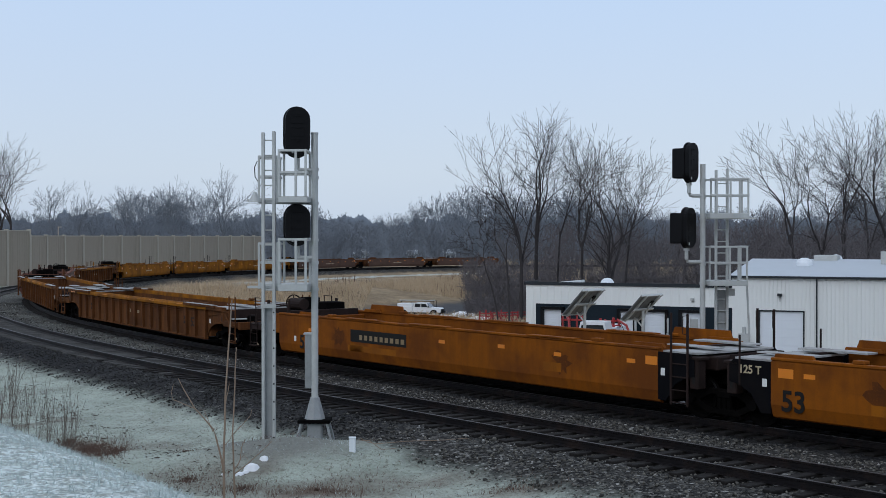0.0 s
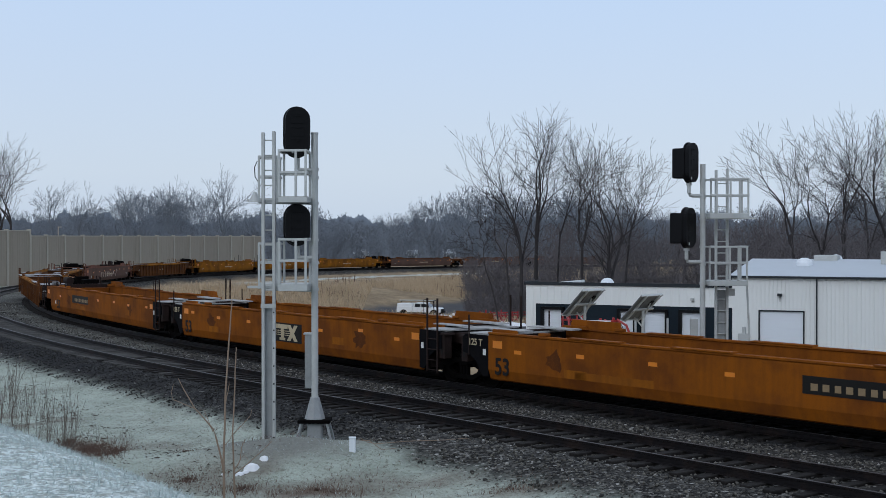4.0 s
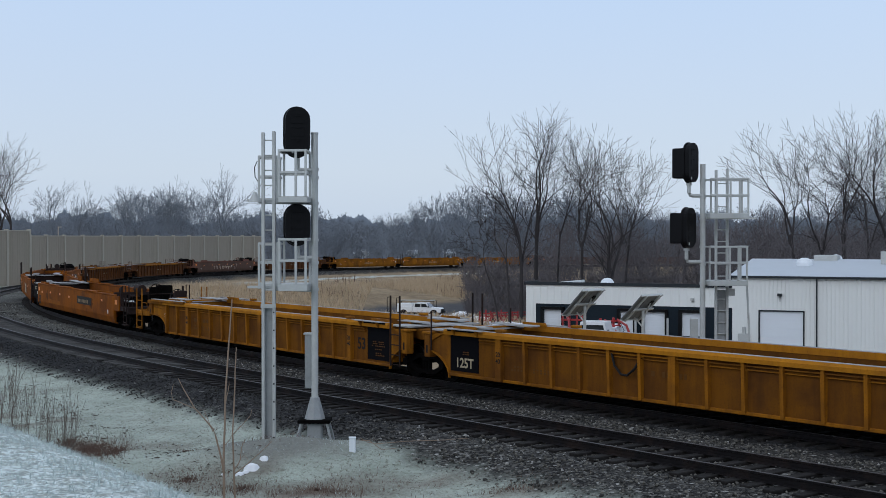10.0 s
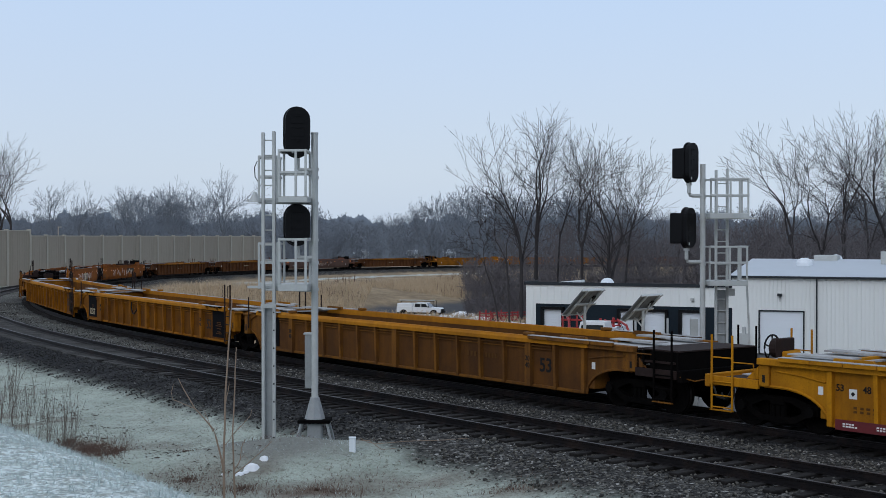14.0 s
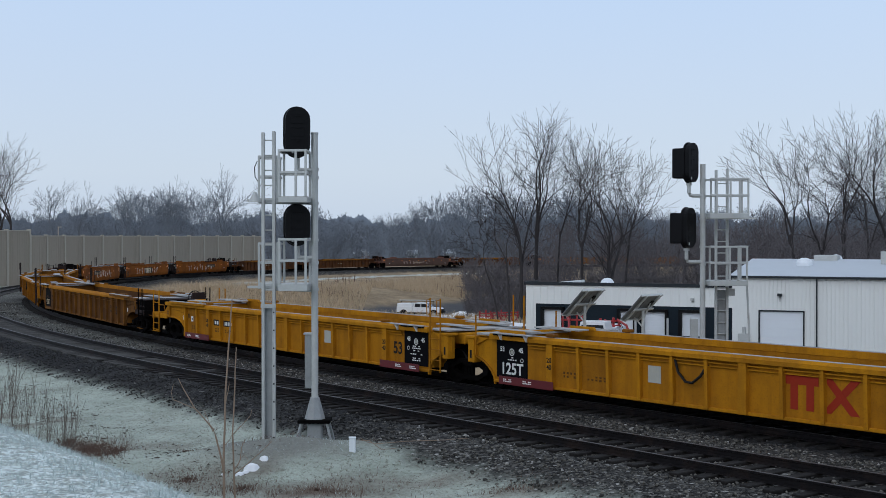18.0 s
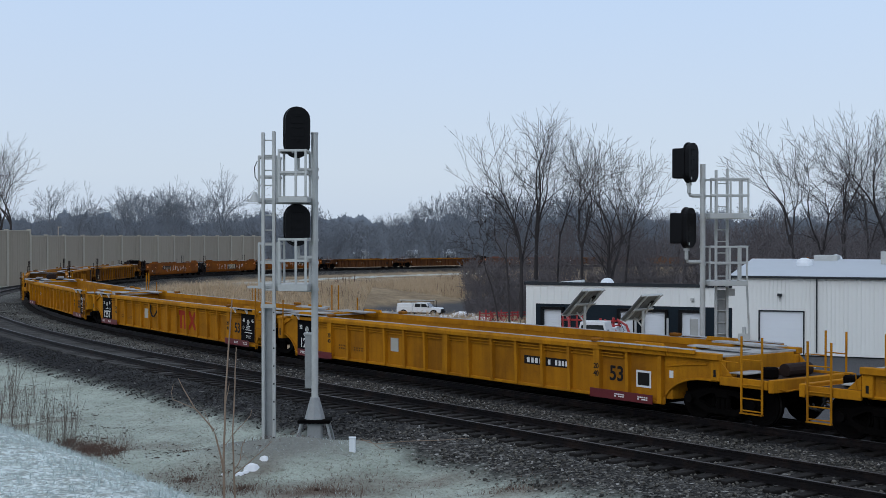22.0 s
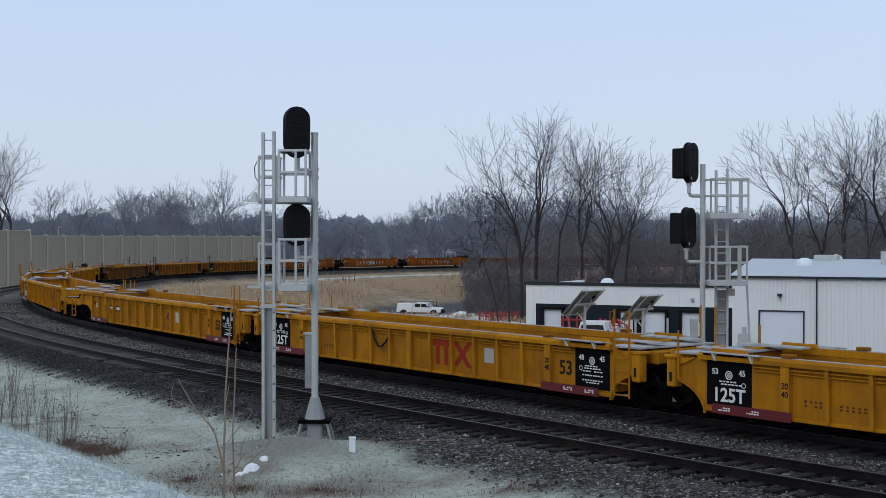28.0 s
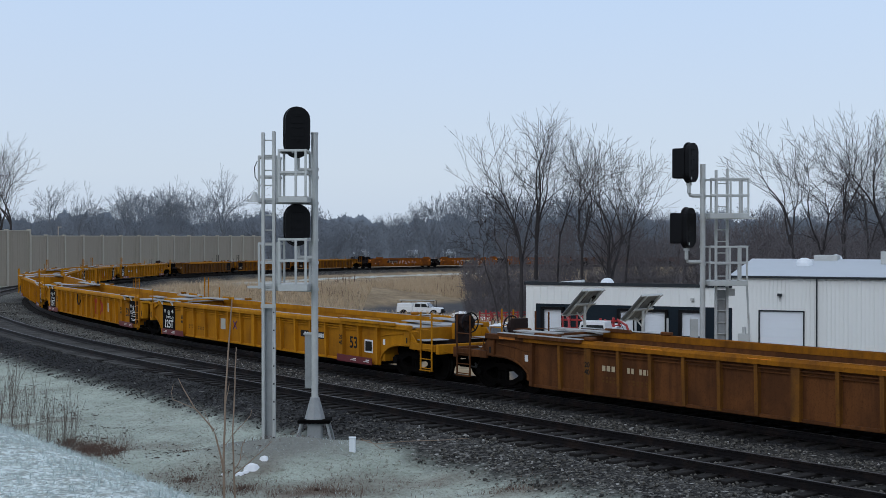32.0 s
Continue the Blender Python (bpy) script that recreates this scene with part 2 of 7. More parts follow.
def ground_material():
    """Frosted turf, tan field grass, ballast, asphalt and bare soil, told apart by the sheet's own cover values."""
    m, n, l, b = nodes_of("ground_cover")
    tc = n.new("ShaderNodeNewGeometry").outputs["Position"]
    big, mid, fine = noise_tex(n, l, tc, 0.16, 5, 0.6), noise_tex(n, l, tc, 0.9, 6, 0.7), noise_tex(n, l, tc, 9.0, 5, 0.75)

    def cover(name):
        a = n.new("ShaderNodeAttribute")
        a.attribute_name = name
        return a.outputs["Fac"]

    frost = mix(n, l, ramp(n, l, mid, [(0.3, grey(0)), (0.62, grey(1))]), (0.32, 0.36, 0.305), (0.48, 0.535, 0.465))
    frost = mix(n, l, ramp(n, l, fine, [(0.34, grey(0.55)), (0.50, grey(0))]), frost, (0.19, 0.18, 0.135))
    frost = mix(n, l, ramp(n, l, big, [(0.58, grey(0)), (0.70, grey(0.4))]), frost, (0.15, 0.125, 0.095))
    snow = mix(n, l, ramp(n, l, mid, [(0.35, grey(0)), (0.65, grey(1))]), (0.60, 0.68, 0.66), (0.85, 0.93, 0.92))
    snow = mix(n, l, ramp(n, l, fine, [(0.38, grey(0.85)), (0.54, grey(0))]), snow, (0.30, 0.315, 0.26))
    flake = n.new("ShaderNodeTexVoronoi")
    flake.inputs["Scale"].default_value = 24.0
    l.new(tc, flake.inputs["Vector"])
    fsep = n.new("ShaderNodeSeparateColor")
    l.new(flake.outputs["Color"], fsep.inputs[0])
    snow = mix(n, l, ramp(n, l, fsep.outputs[0], [(0.22, grey(0.8)), (0.42, grey(0))]), snow, (0.34, 0.385, 0.365))
    frost = mix(n, l, ramp(n, l, fsep.outputs[1], [(0.05, grey(0.6)), (0.12, grey(0))]), frost, (0.14, 0.125, 0.10))
    tan = mix(n, l, ramp(n, l, big, [(0.35, grey(0)), (0.65, grey(1))]), (0.25, 0.185, 0.115), (0.42, 0.32, 0.20))
    tan = mix(n, l, ramp(n, l, mid, [(0.4, grey(0)), (0.75, grey(0.6))]), tan, (0.11, 0.085, 0.06))
    vor = n.new("ShaderNodeTexVoronoi")
    vor.inputs["Scale"].default_value = 16.0
    l.new(tc, vor.inputs["Vector"])
    sep = n.new("ShaderNodeSeparateColor")
    l.new(vor.outputs["Color"], sep.inputs[0])
    stone = ramp(n, l, sep.outputs[0], [(0, (0.008, 0.008, 0.008)), (0.30, (0.022, 0.021, 0.020)), (0.68, (0.075, 0.072, 0.066)), (0.94, (0.165, 0.159, 0.146)), (1, (0.40, 0.39, 0.37))])
    stone = mix(n, l, ramp(n, l, mid, [(0.40, grey(0)), (0.75, grey(0.45))]), stone, (0.022, 0.021, 0.020))
    grit = mix(n, l, fine, (0.15, 0.155, 0.138), (0.30, 0.305, 0.275))
    asphalt = mix(n, l, mid, (0.060, 0.062, 0.066), (0.10, 0.10, 0.105))
    col = mix(n, l, cover("frost"), tan, frost)
    col = mix(n, l, cover("snow"), col, snow)
    col = mix(n, l, cover("asphalt"), col, asphalt)
    col = mix(n, l, cover("soil"), col, mix(n, l, fine, (0.075, 0.052, 0.040), (0.22, 0.165, 0.125)))
    col = mix(n, l, cover("ballast"), col, stone)
    col = mix(n, l, cover("grit"), col, grit)
    col = mix(n, l, cover("mud_shade"), col, mix(n, l, fine, (0.005, 0.005, 0.006), (0.018, 0.018, 0.021)))
    l.new(col, b.inputs["Base Color"])
    b.inputs["Roughness"].default_value = 0.95
    b.inputs["Specular IOR Level"].default_value = 0.2
    h = mix(n, l, 0.6, fine, vor.outputs["Distance"])
    bumped(n, l, b, h, 1.0, 0.08)
    return m


GROUND = ground_material()


# ---------------------------------------------------------------- mesh building
class Shape:
    """Gathers faces for one mesh."""

    def __init__(self):
        self.v, self.f = [], []

    def add(self, verts, faces):
        k = len(self.v)
        self.v.extend(tuple(p) for p in verts)
        self.f.extend(tuple(i + k for i in f) for f in faces)
        return self

    def box(self, x0, x1, y0, y1, z0, z1, m=None, c=0.0):
        """A box, its edges chamfered by c."""
        if c <= 0:
            vs = [(x, y, z) for x in (x0, x1) for y in (y0, y1) for z in (z0, z1)]
            fs = [(0, 1, 3, 2), (4, 6, 7, 5), (0, 4, 5, 1), (2, 3, 7, 6), (0, 2, 6, 4), (1, 5, 7, 3)]
        else:
            vs, ids = [], {}
            for ix, x in enumerate((x0, x1)):
                for iy, y in enumerate((y0, y1)):
                    for iz, z in enumerate((z0, z1)):
                        sx, sy, sz = (1 - 2 * ix) * c, (1 - 2 * iy) * c, (1 - 2 * iz) * c
                        for a, p in enumerate(((x, y + sy, z + sz), (x + sx, y, z + sz), (x + sx, y + sy, z))):
                            ids[ix, iy, iz, a] = len(vs)
                            vs.append(p)
            fs = []
            for a in range(3):
                o = [i for i in range(3) if i != a]
                for side in (0, 1):
                    q = []
                    for u, w in ((0, 0), (0, 1), (1, 1), (1, 0)):
                        key = [0, 0, 0]
                        key[a], key[o[0]], key[o[1]] = side, u, w
                        q.append(ids[(*key, a)])
                    fs.append(q)
                for u in (0, 1):
                    for w in (0, 1):
                        k0, k1 = [0, 0, 0], [0, 0, 0]
                        k1[a] = 1
                        k0[o[0]] = k1[o[0]] = u
                        k0[o[1]] = k1[o[1]] = w
                        fs.append([ids[(*k0, o[0])], ids[(*k1, o[0])], ids[(*k1, o[1])], ids[(*k0, o[1])]])
            for i in range(8):
                k = (i >> 2, (i >> 1) & 1, i & 1)
                fs.append([ids[(*k, a)] for a in range(3)])
        if m is not None:
            vs = [m @ Vector(p) for p in vs]
        return self.add(vs, fs)

    def tube(self, pts, r, sides=6, r1=None, caps=True):
        pts = [Vector(p) for p in pts]
        n, vs = len(pts), []
        for i, p in enumerate(pts):
            d = (pts[min(i + 1, n - 1)] - pts[max(i - 1, 0)]).normalized()
            a = d.orthogonal().normalized() if abs(d.z) > 0.95 else Vector((-d.y, d.x, 0)).normalized()
            b = d.cross(a)
            rr = r if r1 is None else r + (r1 - r) * i / max(1, n - 1)
            for k in range(sides):
                t = 2 * math.pi * k / sides
                vs.append(p + a * (rr * math.cos(t)) + b * (rr * math.sin(t)))
        fs = [(i * sides + k, i * sides + (k + 1) % sides, (i + 1) * sides + (k + 1) % sides, (i + 1) * sides + k) for i in range(n - 1) for k in range(sides)]
        if caps:
            fs += [tuple(range(sides)), tuple(range((n - 1) * sides, n * sides))]
        return self.add(vs, fs)

    def prism(self, outline, axis, a, b, m=None):
        """An outline in the plane across the axis (0 x, 1 y, 2 z), drawn out from a to b."""
        n = len(outline)
        vs = []
        for d in (a, b):
            for p in outline:
                q = list(p)
                q.insert(axis, d)
                vs.append(Vector(q) if m is None else m @ Vector(q))
        fs = [tuple(range(n)), tuple(range(n, 2 * n))] + [(i, (i + 1) % n, n + (i + 1) % n, n + i) for i in range(n)]
        return self.add(vs, fs)

    def ring(self, outer, inner, axis, a, b):
        """A flat frame between two outlines with the same count of corners."""
        n, vs = len(outer), []
        for d in (a, b):
            for o in (outer, inner):
                for p in o:
                    q = list(p)
                    q.insert(axis, d)
                    vs.append(q)
        fs = []
        for i in range(n):
            j = (i + 1) % n
            fs += [(i, j, n + j, n + i), (2 * n + i, 2 * n + j, 3 * n + j, 3 * n + i), (i, j, 2 * n + j, 2 * n + i), (n + i, n + j, 3 * n + j, 3 * n + i)]
        return self.add(vs, fs)

    def mesh(self, name, mat):
        me = bpy.data.meshes.new(name)
        me.from_pydata(self.v, [], self.f)
        bm = bmesh.new()
        bm.from_mesh(me)
        bmesh.ops.recalc_face_normals(bm, faces=bm.faces)
        bm.to_mesh(me)
        bm.free()
        me.materials.append(mat)
        return me


CACHE = {}


def part(name, shape, mat, parent, label="", m=None, key=None):
    """One mesh object under a thing. shape: a Shape, a mesh, or with key a function that makes the Shape once."""
    if key is not None:
        key = (name, key, mat.name)
        if key not in CACHE:
            CACHE[key] = shape().mesh(name, mat)
        me = CACHE[key]
    else:
        me = shape.mesh(name, mat) if isinstance(shape, Shape) else shape
    ob = new(name, me)
    ob.parent = parent
    if m is not None:
        ob.matrix_basis = m
    if label:
        tagged(ob, label)
    return ob


def thing(name, label, category, m=None, group="", kind=""):
    ob = tagged(new(name), label, category, group, kind)
    ob.empty_display_size = 0.2
    if m is not None:
        ob.matrix_basis = m
    return ob


def mesh_thing(name, shape, mat, label, category, m=None, group="", kind=""):
    ob = tagged(new(name, shape.mesh(name, mat) if isinstance(shape, Shape) else shape), label, category, group, kind)
    if m is not None:
        ob.matrix_basis = m
    return ob


def numeric_mesh(name, verts, faces, mat):
    """A large mesh from arrays; all faces have the same count of corners."""
    verts, faces = np.asarray(verts, np.float32), np.asarray(faces, np.int32)
    k = faces.shape[1]
    me = bpy.data.meshes.new(name)
    me.vertices.add(len(verts))
    me.vertices.foreach_set("co", verts.ravel())
    me.loops.add(faces.size)
    me.loops.foreach_set("vertex_index", faces.ravel())
    me.polygons.add(len(faces))
    me.polygons.foreach_set("loop_start", np.arange(0, faces.size, k, dtype=np.int32))
    me.update(calc_edges=True)
    me.materials.append(mat)
    return me


def lettering(text, height, mat):
    """Letters as a flat mesh, standing in the xz plane, centred, facing -y... turned by its pose."""
    key = ("lettering", text, height, mat.name)
    if key not in CACHE:
        cu = bpy.data.curves.new("lettering", "FONT")
        cu.body, cu.size, cu.align_x, cu.align_y, cu.extrude, cu.offset = text, height * 1.38, "CENTER", "CENTER", 0.002, 0.030 * height
        ob = bpy.data.objects.new("lettering", cu)
        scene.collection.objects.link(ob)
        bpy.context.view_layer.update()
        me = bpy.data.meshes.new_from_object(ob.evaluated_get(bpy.context.evaluated_depsgraph_get()))
        bpy.data.objects.remove(ob)
        me.materials.clear()
        me.materials.append(mat)
        CACHE[key] = me
    return CACHE[key]


# ---------------------------------------------------------------- the line of the tracks
KNOTS = [-60, 0, 40, 80, 120, 160, 200, 240, 300, 330]
BENDS = [-0.00184, -0.00197, -0.00735, -0.00670, -0.00642, -0.00589, -0.00653, -0.00664, -0.00664, 0.0]
START, HEADING, SEP = (2.3285, 35.824), 2.22400, 4.575
S_AX = np.arange(-120, 520.01, 0.5)
_k = np.interp(S_AX, KNOTS, BENDS)
TH = np.concatenate([[0], np.cumsum((_k[1:] + _k[:-1]) * 0.25)])
TH += HEADING - np.interp(0, S_AX, TH)
PX = np.concatenate([[0], np.cumsum((np.cos(TH[1:]) + np.cos(TH[:-1])) * 0.25)])
PY = np.concatenate([[0], np.cumsum((np.sin(TH[1:]) + np.sin(TH[:-1])) * 0.25)])
PX += START[0] - np.interp(0, S_AX, PX)
PY += START[1] - np.interp(0, S_AX, PY)


def grade(s):
    u = s - 60
    return -0.5 * (u + np.sqrt(u * u + 300)) / 127.6


def on_track(s, lat=0.0, z=0.0):
    """The place at s metres along the inner track, lat metres out of the curve, and the heading there."""
    t = float(np.interp(s, S_AX, TH))
    return Vector((float(np.interp(s, S_AX, PX)) - math.sin(t) * lat, float(np.interp(s, S_AX, PY)) + math.cos(t) * lat, float(grade(s)) + z)), t


def along(X, Y):
    """For arrays of places: the nearest s, and how far out of the curve they lie."""
    step = slice(None, None, 6)
    cx, cy, cs = PX[step], PY[step], S_AX[step]
    X, Y = np.asarray(X, float).ravel(), np.asarray(Y, float).ravel()
    best = np.empty(len(X), int)
    for a in range(0, len(X), 4000):
        d = (X[a:a + 4000, None] - cx) ** 2 + (Y[a:a + 4000, None] - cy) ** 2
        best[a:a + 4000] = d.argmin(1)
    s = cs[best]
    t = np.interp(s, S_AX, TH)
    dx, dy = X - cx[best], Y - cy[best]
    lat = -np.sin(t) * dx + np.cos(t) * dy
    s = s + np.cos(t) * dx + np.sin(t) * dy
    over = np.abs(np.cos(t) * dx + np.sin(t) * dy)
    far = over > 4
    lat = np.where(far, np.sign(lat) * np.hypot(dx, dy), lat)
    return s, lat


def smooth(a, b, x):
    t = np.clip((x - a) / (b - a), 0, 1)
    return t * t * (3 - 2 * t)


FIELD = -4.62


def ground_z(X, Y):
    s, lat = along(X, Y)
    g = grade(np.clip(s, -60, 320))
    u = lat - SEP
    # outside the curve: ballast shoulder, flat verge, then the bank that the camera stands on
    out = g - 0.225 - 0.375 * smooth(1.7, 4.2, u)
    hill = 1 - smooth(36, 60, s)
    X_, Y_ = np.asarray(X, float).ravel(), np.asarray(Y, float).ravel()
    n_ = 0.81 * X_ + 0.587 * Y_
    out = out + hill * np.where(u > 0, 2.75 * (1 - smooth(3.9, 8.8, n_)), 0)
    out = out - 2.2 * smooth(60, 200, u) * smooth(60, 120, s)
    # inside: shoulder and a bank down to the field
    v = -lat
    width = 14 + 22 * smooth(90, 150, s)
    curve = smooth(110, 150, s)
    inn = g - 0.225 - 0.545 * smooth(1.7, 3.6, v) - 0.40 * curve * smooth(3.0, 13.0, v)
    shelf = 3.4 + 8.5 * curve
    inn = inn + (FIELD - inn) * smooth(shelf, shelf + width, v)
    z = np.where(lat > 0, out, inn)
    # low heap of grit at the foot of the near signal
    z = z + 0.50 * np.exp(-((((X_ + 3.2) / 2.3) ** 2 + ((Y_ - 27.2) / 1.5) ** 2) ** 1.5))
    return z


def gz(x, y):
    return float(ground_z(np.array([x]), np.array([y]))[0])


def build_ground():
    def axis(stops):
        out = []
        for a, b, st in stops:
            out += list(np.arange(a, b - 1e-6, st))
        return np.array(out)

    far = [260 * 1.28 ** i for i in range(12)]
    ys = np.concatenate([-np.array(far[::-1]) , axis([(-260, -40, 20), (-40, 2, 3), (2, 60, 0.4), (60, 90, 1), (90, 260, 2.5)]), far])
    xs = np.concatenate([-np.array(far[::-1]), axis([(-260, -80, 12), (-80, -24, 2), (-24, 24, 0.5), (24, 70, 2), (70, 260, 12)]), far])
    X, Y = np.meshgrid(xs, ys)
    X, Y = X.ravel(), Y.ravel()
    rng = np.random.default_rng(3)
    Z = ground_z(X, Y) + rng.normal(0, 0.018, len(X))
    nx, ny = len(xs), len(ys)
    i = np.arange(nx * ny).reshape(ny, nx)
    F = np.stack([i[:-1, :-1], i[:-1, 1:], i[1:, 1:], i[1:, :-1]], -1).reshape(-1, 4)
    me = numeric_mesh("ground", np.stack([X, Y, Z], 1), F, GROUND)
    s, lat = along(X, Y)
    u = lat - SEP
    wob = 0.5 * np.sin(X * 1.3 + 0.7 * Y) + 0.35 * np.sin(2.9 * X - 1.7 * Y) + 0.2 * np.sin(6.1 * X + 4.3 * Y)
    ballast = np.where(lat > 0, 1 - smooth(2.95, 3.5, u + 0.22 * wob), 1 - smooth(3.0, 4.2, -lat))
    n_ = 0.81 * X + 0.587 * Y
    frost = np.where((lat > 0) & (s < 110), 1.0, 0.0) * (1 - smooth(90, 130, s))
    snow = np.where(lat > 0, 1 - smooth(4.6, 6.0, n_ + 0.5 * wob), 0) * (1 - smooth(36, 60, s))
    soil = np.where((lat > 0) & (s < 60), smooth(0.45, 0.9, wob + 0.2) * smooth(4.8, 6, n_) * (1 - smooth(12, 14, n_)), 0) * 0.8
    for cx, cy, rx, ry in ((-7.95, 29.12, 0.8, 1.5), (-6.76, 29.52, 0.6, 0.7), (-5.02, 25.30, 1.2, 1.2), (-2.37, 24.16, 1.8, 0.7), (-0.70, 25.04, 1.6, 0.7), (-3.77, 24.36, 0.9, 0.7), (1.21, 23.90, 1.4, 0.4), (-9.76, 33.62, 0.5, 0.5)):
        soil = np.maximum(soil, 0.9 * np.exp(-((((X - cx) / rx) ** 2 + ((Y - cy) / ry) ** 2) ** 1.5)) * (0.75 + 0.5 * wob))
    asphalt = smooth(-13, -7, X) * (1 - smooth(0, 4, np.abs(Y - 153 + 0.3 * X) - 10)) * (lat < -12) * 1.0
    asphalt = asphalt * (1 - smooth(-4.05, -3.7, Z))
    asphalt = np.maximum(asphalt, ((X > 4) & (Y < 140) & (Y > 60) & (lat < -12)) * 1.0)
    grit = np.exp(-(((X + 3.3) / 2.2) ** 2 + ((Y - 27.3) / 1.6) ** 2))
    grit = np.maximum(grit, ((s > 20) & (s < 95) & (lat > -0.5) & (lat < SEP + 1)) * 0.48)
    yard = np.exp(-((((X - 5.5) / 6.5) ** 2 + ((Y - 139 + 0.45 * (X - 5.5)) / 4.0) ** 2) ** 2))
    snow = np.maximum(snow, yard)
    track_snow = smooth(120, 150, s) * (1 - smooth(215, 225, s)) * smooth(7.6, 8.4, -lat + 0.6 * wob) * (1 - smooth(9.4, 10.4, -lat + 1.0 * wob)) * 0.7
    snow = np.maximum(snow, track_snow)
    mud_shade = smooth(-6, 1, s) * (1 - smooth(34, 52, s)) * (1 - smooth(1.7, 3.0, np.abs(u - 0.8 + 0.25 * wob))) * (0.8 + 0.3 * wob)
    # the train's shade, painted on the inner track bed in the mud's black
    mud_shade = np.maximum(mud_shade, 0.85 * (s < 70) * (1 - smooth(1.3, 2.0, np.abs(lat + 0.2 * wob))))
    for name, val in (("mud_shade", mud_shade), ("ballast", ballast), ("frost", frost), ("snow", snow), ("soil", soil), ("asphalt", asphalt), ("grit", smooth(0.25, 0.85, grit + 0.12 * wob))):
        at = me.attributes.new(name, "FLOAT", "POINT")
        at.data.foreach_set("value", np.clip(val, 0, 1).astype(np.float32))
    for p in me.polygons:
        p.use_smooth = True
    return tagged(new("ground", me), "frosted turf bank, dark ballast and tan winter field", "ground", kind="structure")


build_ground()


# ---------------------------------------------------------------- tracks
RAIL_FORM = [(-0.07, -0.17), (0.07, -0.17), (0.07, -0.155), (0.012, -0.135), (0.012, -0.045), (0.035, -0.035), (0.035, -0.004), (-0.035, -0.004), (-0.035, -0.035), (-0.012, -0.045), (-0.012, -0.135), (-0.07, -0.155)]


def sweep(form, lat, s0, s1, step):
    sh = Shape()
    n, ss = len(form), np.arange(s0, s1, step)
    vs = []
    for s in ss:
        for a, z in form:
            vs.append(on_track(s, lat + a, z)[0])
    fs = [(i * n + k, i * n + (k + 1) % n, (i + 1) * n + (k + 1) % n, (i + 1) * n + k) for i in range(len(ss) - 1) for k in range(n)]
    return sh.add(vs, fs)


def track(lat, tie0, tie1, label):
    tr = thing("railway_track", label, "track", kind="structure", group="tracks")
    for side in (-0.753, 0.753):
        part("rail", sweep(RAIL_FORM, lat + side, -80, 330, 1.5), RAIL, tr)
        part("rail_head", sweep([(-0.033, -0.012), (0.033, -0.012), (0.030, 0.0), (-0.030, 0.0)], lat + side, -80, 330, 1.5), RAILTOP, tr, "worn grey running surface")
    rng = random.Random(5)
    tie = Shape().box(-0.115, 0.115, -1.3, 1.3, -0.16, 0.0, None, 0.015).mesh("tie", TIE)
    worn = Shape().box(-0.115, 0.115, -1.3, 1.3, -0.16, 0.0, None, 0.015).mesh("worn_tie", WORNTIE)
    far = Shape()
    s = -80.0
    while s < 330:
        c = on_track(s, lat, -0.168)
        m = Matrix.Translation(c[0]) @ pose(0, 0, 0, 0, rng.uniform(-1, 1), math.degrees(c[1]) + rng.uniform(-1.5, 1.5)) @ pose(0, rng.uniform(-0.05, 0.05), 0)
        if tie0 < s < tie1:
            part("tie", worn if s > 15 + rng.uniform(-6, 6) and lat > 1 else tie, TIE, tr, m=m)
        else:
            far.box(-0.115, 0.115, -1.3, 1.3, -0.16, 0, m)
        s += 0.53
    tagged(part("far_ties", far, TIE, tr, "dark ties of the far stretch"), kind="stuff")
    return tr


track(SEP, -22, 92, "outer track of dark rails on worn ties")
track(0.0, -22, 60, "inner track of dark rails carrying the train")


# ---------------------------------------------------------------- the train
SPEED = 7.4144
# the train gains a little speed and loses it again: seconds, and metres a second over or under SPEED
PACE_T = [0, 1, 2, 3, 5, 8, 10, 12.5, 14, 16, 19, 24.5, 28.5, 32]
PACE_V = [-0.38, -0.30, -0.20, -0.12, 0.0, 0.14, 0.24, 0.26, 0.12, 0.11, 0.13, 0.08, -0.06, -0.08]
_t = np.arange(0, 32.005, 0.01)
_v = SPEED + np.interp(_t, PACE_T, PACE_V)
_d = np.concatenate([[0], np.cumsum((_v[1:] + _v[:-1]) * 0.005)])


def gone(t):
    """Metres that the train has gone by t seconds."""
    return float(np.interp(t, _t, _d))


TIMES = [i * 0.5 for i in range(65)]
MOVES = []
HALF = 9.75
STAMP = plain("faded_dark_stencil", (0.10, 0.042, 0.008), 0.7, 0, 0.4, 9, 0, spec=0.15)
RUSTY = plain("rusty_black_iron", (0.026, 0.016, 0.014), 0.8, 0.1, 0.5, 4, 0.3, (0.011, 0.009, 0.008), 0.7, spec=0.15)


def arc(cx, cz, rx, rz, a0, a1, n):
    return [(cx + rx * math.cos(radians(a0 + (a1 - a0) * i / n)), cz + rz * math.sin(radians(a0 + (a1 - a0) * i / n))) for i in range(n + 1)]


def letters(parent, name, text, h, mat, x, y, z, label=""):
    side = 1 if y > 0 else -1
    m = pose(x, y, z, 90, 0, 180 if side > 0 else 0)
    return part(name, lettering(text, h, mat), mat, parent, label, m)


